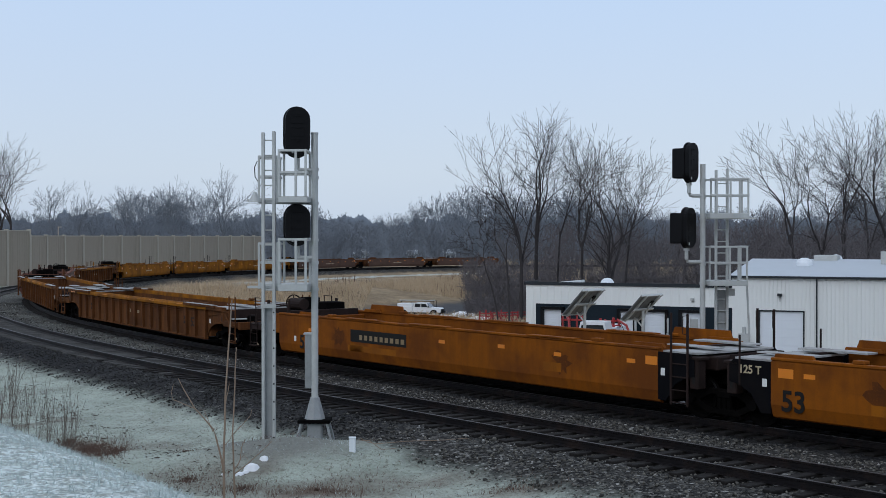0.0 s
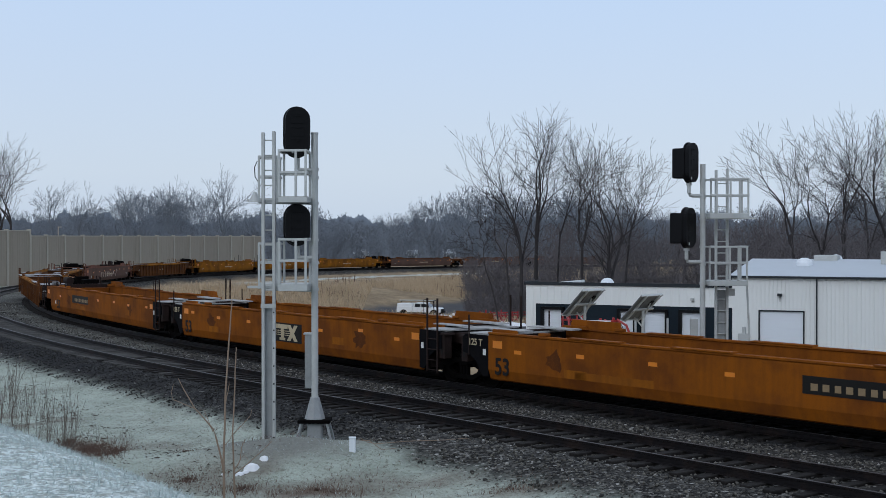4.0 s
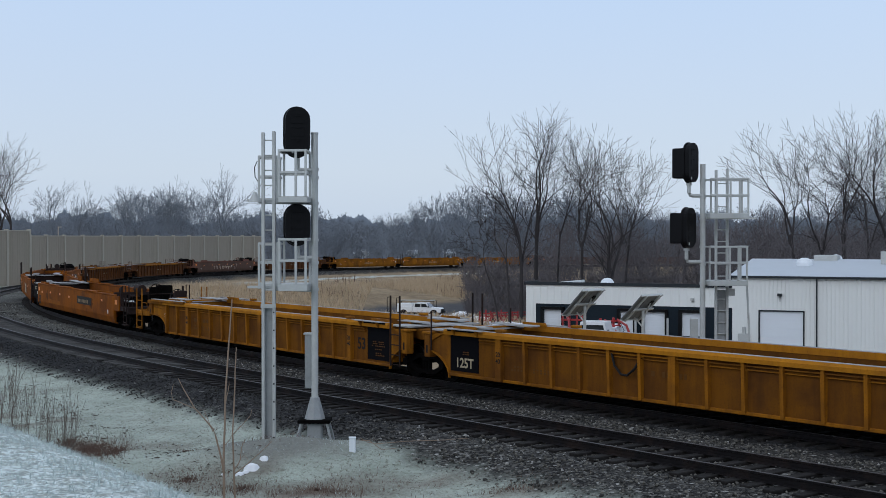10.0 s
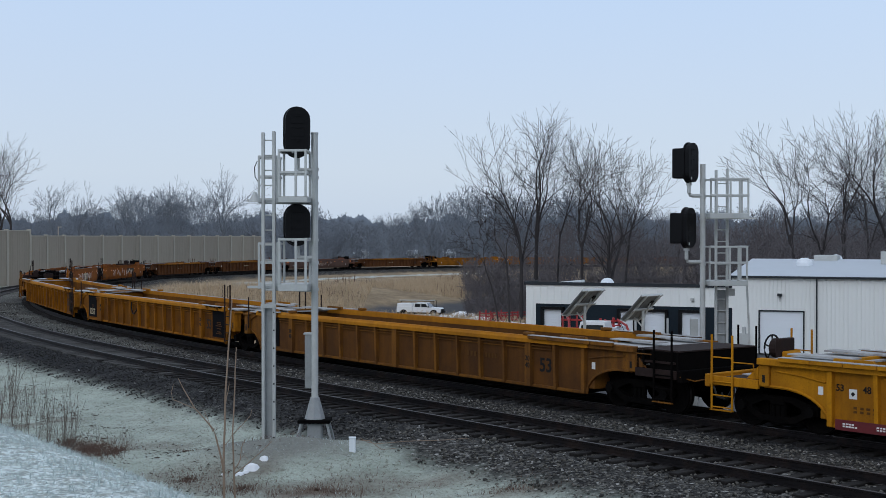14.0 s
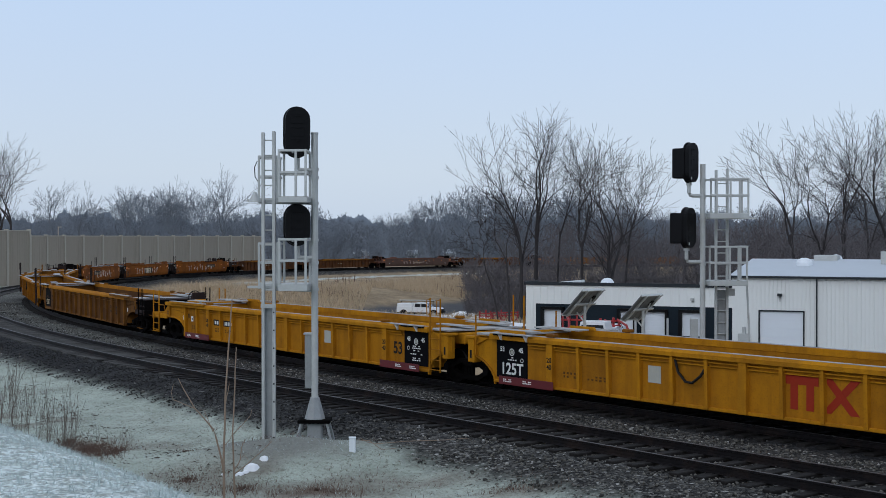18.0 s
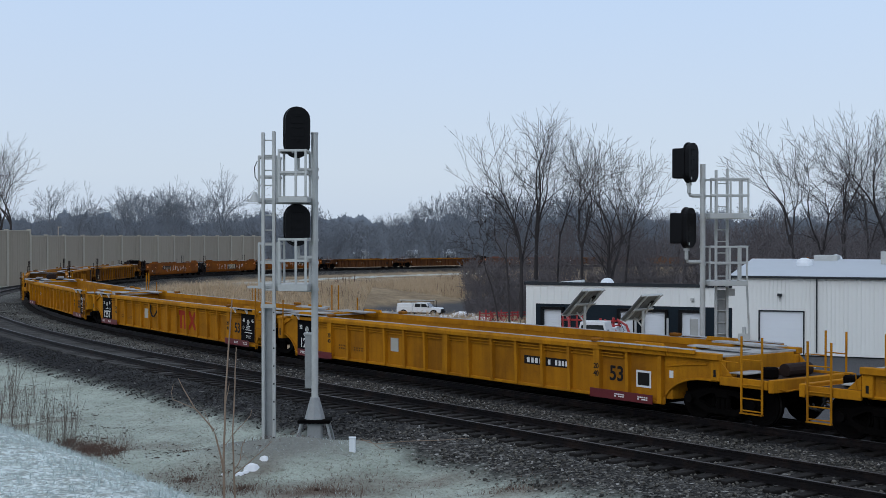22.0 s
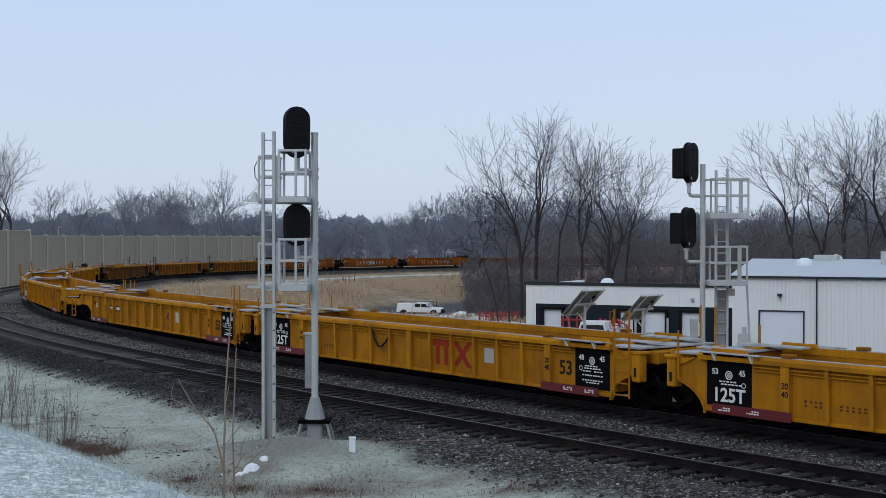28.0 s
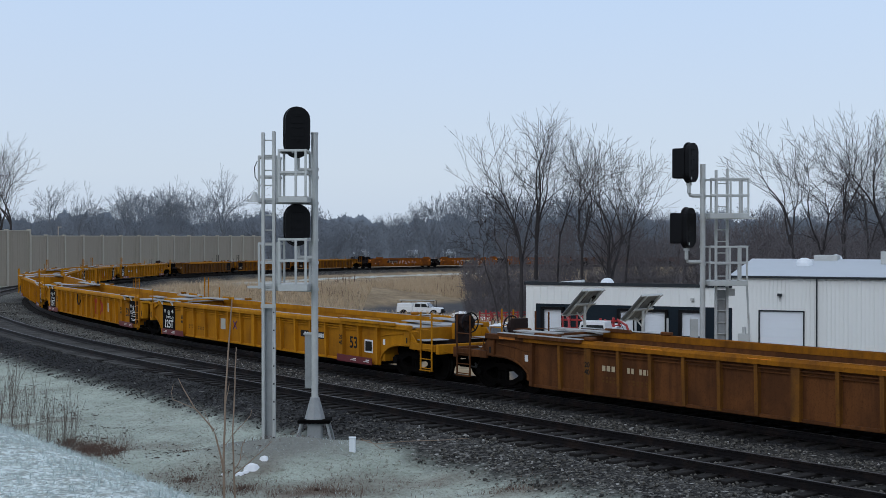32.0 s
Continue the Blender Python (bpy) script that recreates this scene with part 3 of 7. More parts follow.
def bars(parent, name, x0, x1, z0, z1, rows, cols, y, mat, seed, label="", fill=0.72, tall=0.62):
    """Rows of small bars for writing that is too worn or small to read."""
    rng = random.Random(seed)
    sh = Shape()
    hz, wx = (z1 - z0) / rows, (x1 - x0) / cols
    for r in range(rows):
        for c in range(cols):
            if rng.random() < 0.92:
                a = x0 + c * wx
                sh.box(a, a + wx * fill * rng.uniform(0.8, 1.0), y - 0.002, y + 0.002, z0 + r * hz, z0 + r * hz + hz * tall)
    return tagged(part(name, sh, mat, parent, label), kind="stuff")


def emblem(parent, y, z, x, mat, open_set=False):
    """The three-stroke owner's mark, as plain shapes: two tees and a cross."""
    d = 1 if y > 0 else -1
    sh = Shape()

    def bar(x0, x1, z0, z1):
        sh.box(x - d * x1, x - d * x0, y - 0.002, y + 0.002, z0, z1)

    if open_set:
        for c in (-0.76, -0.02):
            bar(c - 0.36, c + 0.36, z + 0.12, z + 0.27)
            bar(c - 0.10, c + 0.10, z - 0.27, z + 0.12)
            bar(c - 0.20, c + 0.20, z - 0.27, z - 0.18)
        for q in (-0.10, -0.03, 0.04):
            bar(-0.62, 0.62, z + q, z + q + 0.022)
        for a, b in ((0.30, 0.80), (0.80, 0.30)):
            q = [(a, z - 0.27), (a + 0.24, z - 0.27), (b + 0.24, z + 0.27), (b, z + 0.27)]
            sh.prism([(x - d * p[0], p[1]) for p in q], 1, y - 0.0015 if a < 0.4 else y - 0.003, y + 0.0015 if a < 0.4 else y + 0.003)
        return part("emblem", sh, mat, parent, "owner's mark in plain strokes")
    bar(-0.92, -0.06, z + 0.17, z + 0.36)
    bar(-0.76, -0.57, z - 0.36, z + 0.17)
    bar(-0.36, -0.17, z - 0.36, z + 0.17)
    for a, b in ((0.02, 0.72), (0.70, 0.04)):
        q = [(a, z - 0.36), (a + 0.23, z - 0.36), (b + 0.23, z + 0.36), (b, z + 0.36)]
        sh.prism([(x - d * p[0], p[1]) for p in q], 1, y - 0.0015 if a < 0.3 else y - 0.003, y + 0.0015 if a < 0.3 else y + 0.003)
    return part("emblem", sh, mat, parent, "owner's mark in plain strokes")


def end_web(sx, sy, y, thick=0.03, inner=8.36, outer=9.42):
    """The side plate over the truck, cut out in an arch."""
    a = arc(HALF, 0.22, 1.36, 0.74, 180, 112, 7)
    out = [(inner, 1.44), (inner, 0.34), (HALF - 1.40, 0.30)] + a + [(outer, 0.92), (outer, 1.36), (outer - 0.1, 1.44)]
    return Shape().prism([(sx * p[0], p[1]) for p in out], 1, sy * y, sy * (y - thick))


def arch_lip(sx, sy, y):
    a = arc(HALF, 0.22, 1.37, 0.75, 180, 108, 8)
    b = arc(HALF, 0.22, 1.42, 0.80, 180, 108, 8)
    pts = [(sx * p[0], p[1]) for p in a] + [(sx * p[0], p[1]) for p in b[::-1]]
    sh = Shape()
    n = len(a)
    vs = [(p[0], sy * yy, p[1]) for yy in (y, y + 0.045) for p in pts]
    m = len(pts)
    fs = [(i, i + 1, m - 2 - i, m - 1 - i) for i in range(n - 1)] + [(m + i, m + i + 1, 2 * m - 2 - i, 2 * m - 1 - i) for i in range(n - 1)]
    fs += [(i, (i + 1) % m, m + (i + 1) % m, m + i) for i in range(m)]
    return sh.add(vs, fs)


def ladder_shape(x, y, z0, z1, w=0.40, rungs=4):
    sh = Shape()
    for d in (-w / 2, w / 2):
        sh.tube([(x + d, y, z0), (x + d, y, z1)], 0.018, 6)
    for i in range(rungs):
        z = z0 + 0.06 + (z1 - z0 - 0.12) * i / max(1, rungs - 1)
        sh.tube([(x - w / 2, y, z), (x + w / 2, y, z)], 0.014, 6)
    return sh


def rail_shape(pts_list, r=0.02):
    sh = Shape()
    for pts in pts_list:
        sh.tube(pts, r, 6)
    return sh


def spoked_wheel(c, r):
    """A hand brake wheel across the car's length: rim, hub and five spokes."""
    w = Shape()
    c = Vector(c)
    w.tube([c + Vector((0, r * math.cos(t * math.pi / 9), r * math.sin(t * math.pi / 9))) for t in range(19)], 0.022, 6, caps=False)
    for t in range(5):
        w.tube([c, c + Vector((0, r * math.cos(t * 1.2566 + 0.3), r * math.sin(t * 1.2566 + 0.3)))], 0.018, 5)
    return w.tube([c - Vector((0.04, 0, 0)), c + Vector((0.04, 0, 0))], 0.07, 10)


def coupler_gear(un, X, bx, paint):
    part("center_sill", bx(HALF - 1.2, HALF + 1.1, -0.32, 0.32, 0.66, 1.0, c=0.02), STEEL, un)
    cp = part("coupler", bx(HALF + 1.1, HALF + 1.70, -0.10, 0.10, 0.76, 0.98, c=0.03), STEEL, un, "black steel coupler")
    part("knuckle", bx(HALF + 1.68, HALF + 1.80, -0.20, 0.16, 0.72, 1.02, c=0.05), STEEL, cp)
    for sy in (1, -1):
        part("air_hose", Shape().tube([(X(HALF + 1.3), sy * 0.35, 0.85), (X(HALF + 1.5), sy * 0.40, 0.48), (X(HALF + 1.70), sy * 0.27, 0.42), (X(HALF + 1.82), sy * 0.2, 0.55)], 0.028, 6), RUBBER, un)
    part("cut_lever", Shape().tube([(X(HALF + 1.30), 1.42, 0.98), (X(HALF + 1.36), 1.0, 0.86), (X(HALF + 1.40), 0.2, 0.92)], 0.018, 6), paint, un)


def car_end_coupled(un, sx, paint, gear, seed):
    """A ribbed car's coupled end: chord and post past the arch, low platform, tall corner ladder, brake gear where it has one."""
    X = lambda a: sx * (a + 0.38)
    def bx(a, b, *r, c=0.0):
        return Shape().box(min(X(a), X(b)), max(X(a), X(b)), *r, None, c)
    coupler_gear(un, X, bx, paint)
    part("end_platform", bx(9.45, 10.95, -1.36, 1.36, 0.96, 1.04, c=0.01), paint, un)
    part("deck_grime", bx(9.64, 10.85, -1.33, 1.33, 1.042, 1.048), RUSTY, un, "grimy deck plate")
    part("end_sill", bx(10.95, 11.09, -1.42, 1.42, 0.84, 1.12, c=0.015), paint if gear != "box" else STEEL, un)
    part("tread_plate", bx(9.72, 10.20, 0.42, 1.24, 1.15, 1.18, c=0.01), SNOWTOP, un, "frosted tread plate")
    part("tread_plate", bx(9.72, 10.20, -1.24, -0.42, 1.15, 1.18, c=0.01), SNOWTOP, un, "frosted tread plate")
    part("tread_bracket", bx(9.92, 10.0, -1.2, 1.2, 1.048, 1.15), RUSTY, un)
    part("top_deck", bx(7.92, 9.58, -1.30, 1.30, 1.50, 1.54), SNOWTOP, un, "frosted end deck plate")
    part("deck_plank", bx(7.5, 9.45, -1.14, -0.74, 1.60, 1.64), SNOWTOP, un, "frosted plank")
    part("deck_plank", bx(7.9, 9.50, 0.20, 0.58, 1.60, 1.63), SNOWTOP, un, "frosted plank")
    part("deck_bracket", bx(8.06, 8.18, -1.14, 0.58, 1.541, 1.599), paint, un)
    part("end_bulkhead", bx(9.50, 9.62, -1.18, 1.18, 1.05, 1.50, c=0.01), paint if paint is YELLOW else RUSTY, un)
    for sy in (1, -1):
        y = lambda p, q: sorted((sy * p, sy * q))
        part("chord_end", bx(8.08, 9.62, *y(1.305, 1.505), 1.44, 1.58, c=0.012), paint, un)
        part("end_post", bx(9.36, 9.62, *y(1.18, 1.43), 0.97, 1.438, c=0.02), paint, un)
        part("post_slot", bx(9.45, 9.52, *y(1.431, 1.436), 1.06, 1.22), BLACK, un)
        part("side_beam", bx(9.63, 10.94, *y(1.36, 1.44), 0.90, 1.10, c=0.012), paint if gear != "box" else RUSTY, un)
        part("step_gusset", Shape().prism([(X(9.64), 1.11), (X(9.95), 1.11), (X(9.64), 1.40)], 1, sy * 1.37, sy * 1.40), paint, un)
        ladder = rail_shape([[(X(q), sy * 1.475, 0.38), (X(q), sy * 1.475, 2.02)] for q in (10.28, 10.84)], 0.026)
        for z in (0.42, 0.68, 0.98, 1.52):
            ladder.tube([(X(10.28), sy * 1.475, z), (X(10.84), sy * 1.475, z)], 0.016, 6)
        part("ladder", ladder, paint if gear != "box" or sx > 0 else STEEL, un, "bolted end ladder")
        part("stirrup", bx(10.26, 10.86, *y(1.44, 1.52), 0.345, 0.37), paint, un)
        part("grab_iron", Shape().tube([(X(9.70), sy * 1.46, 1.12), (X(9.70), sy * 1.50, 1.44), (X(10.22), sy * 1.50, 1.44)], 0.016, 6), paint, un)
        for k in range(4):
            q = 5.90 + k * 0.78
            part("side_step", bx(q, q + 0.765, *y(1.507, 1.60), 1.545, 1.63, c=0.008), paint, un)
            part("step_top", bx(q, q + 0.765, *y(1.40, 1.60), 1.632, 1.645), SNOWTOP, un, "frosted step plate")
        part("step_rail", Shape().tube([(X(8.0), sy * 1.37, 1.18), (X(8.5), sy * 1.38, 1.26), (X(9.2), sy * 1.37, 1.32)], 0.018, 5), paint, un)
    if gear == "brake":
        part("brake_stand", bx(10.02, 10.16, -0.45, 0.10, 1.048, 1.90, c=0.02), RUSTY, un)
        part("brake_drum", Shape().tube([(X(10.16), -0.18, 1.66), (X(10.38), -0.18, 1.66)], 0.22, 14), RUSTY, un, "rusty brake drum")
        part("brake_wheel", spoked_wheel((X(10.44), -0.18, 1.66), 0.29), SIGNALBLACK, un, "black spoked hand brake wheel")
        part("chain_box", bx(9.80, 10.02, -0.40, 0.06, 1.05, 1.62, c=0.03), paint, un)
    elif gear == "box":
        part("grime_box", bx(10.02, 10.93, -1.34, 1.34, 1.05, 1.52, c=0.01), STEEL, un, "soot black end enclosure")
        part("box_lid", bx(9.63, 10.95, -1.35, 1.35, 1.525, 1.555), RUSTY, un, "dull dark lid plate")
        for q in (9.66, 9.84, 10.90):
            part("box_post", bx(q, q + 0.06, 1.345, 1.40, 1.05, 1.52), STEEL, un)
        part("box_rail", bx(9.64, 10.95, 1.345, 1.39, 1.24, 1.29), RUSTY, un)
    else:
        part("air_reservoir", Shape().tube([(X(10.35), -0.75, 1.20), (X(10.35), 0.10, 1.20)], 0.15, 12), RUSTY, un, "steel air reservoir")
        part("valve", bx(10.2, 10.5, 0.45, 0.75, 1.05, 1.30, c=0.04), STEEL, un)


def car_end_tall(un, sx, paint, seed):
    """A smooth-sided car's coupled end, crowded with dark brake gear, posts and railings."""
    x0, x1 = HALF - 1.35, HALF + 1.36
    X = lambda a: sx * (a + 0.40)
    def bx(a, b, *r, c=0.0):
        return Shape().box(min(X(a), X(b)), max(X(a), X(b)), *r, None, c)
    coupler_gear(un, X, bx, paint)
    part("end_platform", bx(x0, x1, -1.36, 1.36, 1.02, 1.12, c=0.01), paint, un)
    for ya, yb, xa, xb in ((-1.28, -0.86, 0.2, 2.5), (-0.40, 0.02, 0.5, 2.55), (0.86, 1.20, 0.3, 2.3)):
        part("walkway", bx(x0 + xa, x0 + xb, ya, yb, 1.30, 1.33), RUSTY, un, "dark metal walkway plank")
        part("walkway_bracket", bx(x0 + xa + 0.2, x0 + xa + 0.3, ya, yb, 1.121, 1.299), RUSTY, un)
        part("walkway_bracket", bx(x0 + xb - 0.4, x0 + xb - 0.3, ya, yb, 1.121, 1.299), RUSTY, un)
    part("snow_cap", bx(HALF - 0.62, HALF - 0.44, 0.98, 1.12, 1.332, 1.39, c=0.025), SNOW, un, "lump of snow")
    part("snow_cap", bx(HALF + 0.15, HALF + 0.42, 0.90, 1.08, 1.332, 1.39, c=0.025), SNOW, un, "lump of snow")
    part("end_sill", bx(x1 - 0.16, x1, -1.42, 1.42, 0.84, 1.16, c=0.015), paint, un)
    for sy in (1, -1):
        y = lambda p, q: sorted((sy * p, sy * q))
        part("side_beam", bx(x0, x1 - 0.16, *y(1.36, 1.44), 0.94, 1.14, c=0.012), paint, un)
        part("ladder", ladder_shape(X(HALF + 1.0), sy * 1.46, 0.42, 1.50, 0.48, 4), paint, un, "bolted end ladder")
        part("handrail", rail_shape([[(X(HALF + 0.45), sy * 1.42, 1.12), (X(HALF + 0.45), sy * 1.42, 2.05), (X(HALF + 0.95), sy * 1.42, 2.05), (X(HALF + 0.95), sy * 1.42, 1.12)]], 0.028), paint, un)
        part("stake_post", bx(HALF + 0.02, HALF + 0.12, *y(1.34, 1.42), 1.12, 2.0, c=0.012), paint, un)
        part("step", bx(HALF + 0.74, HALF + 1.26, *y(1.36, 1.52), 0.36, 0.40), paint, un)
        part("corner_post", bx(x0 + 0.02, x0 + 0.20, *y(1.20, 1.38), 1.12, 1.62, c=0.015), paint, un)
    part("end_rail", rail_shape([[(X(x1 - 0.08), -1.2, 1.16), (X(x1 - 0.08), -1.2, 1.70), (X(x1 - 0.08), 1.2, 1.70), (X(x1 - 0.08), 1.2, 1.16)]], 0.02), paint, un)
    part("air_reservoir", Shape().tube([(X(HALF - 0.75), 0.45, 1.86), (X(HALF + 0.05), 0.45, 1.86)], 0.20, 14), RUSTY, un, "steel air reservoir")
    part("brake_cylinder", bx(HALF + 0.5, HALF + 0.85, -0.2, 0.35, 1.121, 1.42, c=0.04), STEEL, un)
    part("brake_pipe", Shape().tube([(X(HALF - 1.0), 0.75, 1.3), (X(HALF + 0.2), 0.8, 1.3), (X(HALF + 0.6), 0.5, 1.45)], 0.03, 6), STEEL, un)
    part("brake_stand", bx(HALF + 0.42, HALF + 0.62, -0.3, 0.25, 1.12, 1.98, c=0.02), STEEL, un)
    part("brake_wheel", spoked_wheel((X(HALF + 0.72), 0.0, 1.82), 0.30), STEEL, un, "black spoked hand brake wheel")
    part("chain_box", bx(HALF + 0.2, HALF + 0.5, -0.8, -0.1, 1.55, 2.05, c=0.04), STEEL, un)
    for q, yy, h in ((-0.95, 1.20, 1.9), (-0.5, 0.9, 2.05), (0.30, -1.1, 1.85), (1.15, -0.5, 1.7)):
        part("stanchion", Shape().tube([(X(HALF + q), yy, 1.12), (X(HALF + q), yy, h)], 0.035, 6), RUSTY, un)
    part("top_rail", Shape().tube([(X(HALF - 0.95), 1.20, 1.86), (X(HALF + 0.05), 1.38, 1.86)], 0.03, 6), RUSTY, un)
    part("valve", bx(HALF + 0.1, HALF + 0.4, 0.5, 0.85, 1.121, 1.5, c=0.05), STEEL, un)
    part("pipe_run", Shape().tube([(X(HALF - 0.9), 1.1, 1.45), (X(HALF + 0.3), 1.15, 1.45), (X(HALF + 0.5), 1.1, 1.6), (X(HALF + 0.9), 0.8, 1.6)], 0.035, 6), RUSTY, un)
    part("end_bulkhead", bx(HALF - 1.42, HALF - 1.30, -1.34, 1.34, 1.16, 1.70, c=0.01), RUSTY, un)
    part("equipment_box", bx(HALF - 1.1, HALF - 0.35, -1.0, -0.2, 1.121, 1.92, c=0.03), STEEL, un)
    part("equipment_box", bx(HALF - 1.1, HALF - 0.35, 0.1, 0.85, 1.121, 1.60, c=0.03), STEEL, un)


def car_end_joined(un, sx, paint, deck, seed):
    """The articulated end: arched skirt, posts, connector and frosted decks."""
    X = lambda a: sx * a
    def bx(a, b, *r, c=0.0):
        return Shape().box(min(X(a), X(b)), max(X(a), X(b)), *r, None, c)
    stake = PANEL if paint is YELLOW else RUSTY
    for sy in (1, -1):
        y = lambda p, q: sorted((sy * p, sy * q))
        part("end_post", bx(9.14, 9.40, *y(1.20, 1.47), 0.74, 1.40, c=0.02), paint, un)
        part("post_cap", bx(9.08, 9.46, *y(1.14, 1.50), 1.40, 1.47, c=0.012), paint, un)
        part("post_gusset", Shape().prism([(X(8.62), 1.44), (X(9.14), 1.40), (X(9.14), 1.22)], 1, sy * 1.36, sy * 1.40), paint, un)
        if sx < 0:
            r = 0.024 if paint is YELLOW else 0.030
            ladder = Shape()
            for d in (-0.25, 0.25):
                ladder.tube([(X(8.88) + d, sy * 1.52, 0.34), (X(8.88) + d, sy * 1.52, 2.44)], r, 6)
            for z in (0.40, 0.68, 0.98, 1.28):
                ladder.tube([(X(8.63), sy * 1.52, z), (X(9.13), sy * 1.52, z)], 0.017, 6)
            part("ladder", ladder, stake, un, "tall ladder with bare upper stakes")
            for d in (-0.25, 0.25):
                part("grab_iron", Shape().tube([(X(8.88) + d, sy * 1.52, 2.40), (X(8.88) + d + 0.09, sy * 1.58, 2.38), (X(8.88) + d + 0.09, sy * 1.58, 1.98), (X(8.88) + d, sy * 1.52, 1.96)], 0.012, 5), stake, un)
        else:
            part("stake", Shape().tube([(X(9.02), sy * 1.50, 0.95), (X(9.02), sy * 1.50, 2.05)], 0.024, 6), stake, un)
    part("end_beam", bx(8.30, 8.52, -1.34, 1.34, 0.42, 1.50, c=0.02), paint, un)
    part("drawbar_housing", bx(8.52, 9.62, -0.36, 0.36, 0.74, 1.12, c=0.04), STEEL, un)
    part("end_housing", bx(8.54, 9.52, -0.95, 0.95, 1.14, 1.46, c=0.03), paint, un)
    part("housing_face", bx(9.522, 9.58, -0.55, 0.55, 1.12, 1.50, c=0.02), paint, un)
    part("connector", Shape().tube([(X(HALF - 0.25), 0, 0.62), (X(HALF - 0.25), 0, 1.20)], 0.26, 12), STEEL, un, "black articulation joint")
    part("end_deck", bx(8.20, 9.28, -1.32, 1.32, 1.505, 1.545), deck, un, "frosted end deck plate")
    part("deck_plank", bx(7.3, 9.1, -1.12, -0.72, 1.60, 1.64), deck, un, "frosted plank")
    part("deck_plank", bx(7.7, 9.2, 0.32, 0.66, 1.60, 1.63), deck, un, "frosted plank")
    part("deck_bracket", bx(8.30, 8.42, -1.12, 0.66, 1.55, 1.60), paint, un)


# coupled ends that carry a brake wheel or a sooty enclosure, by car and end
GEAR = {(24, 1): "brake", (27, 1): "brake", (32, -1): "brake", (33, 1): "brake", (26, -1): "box"}


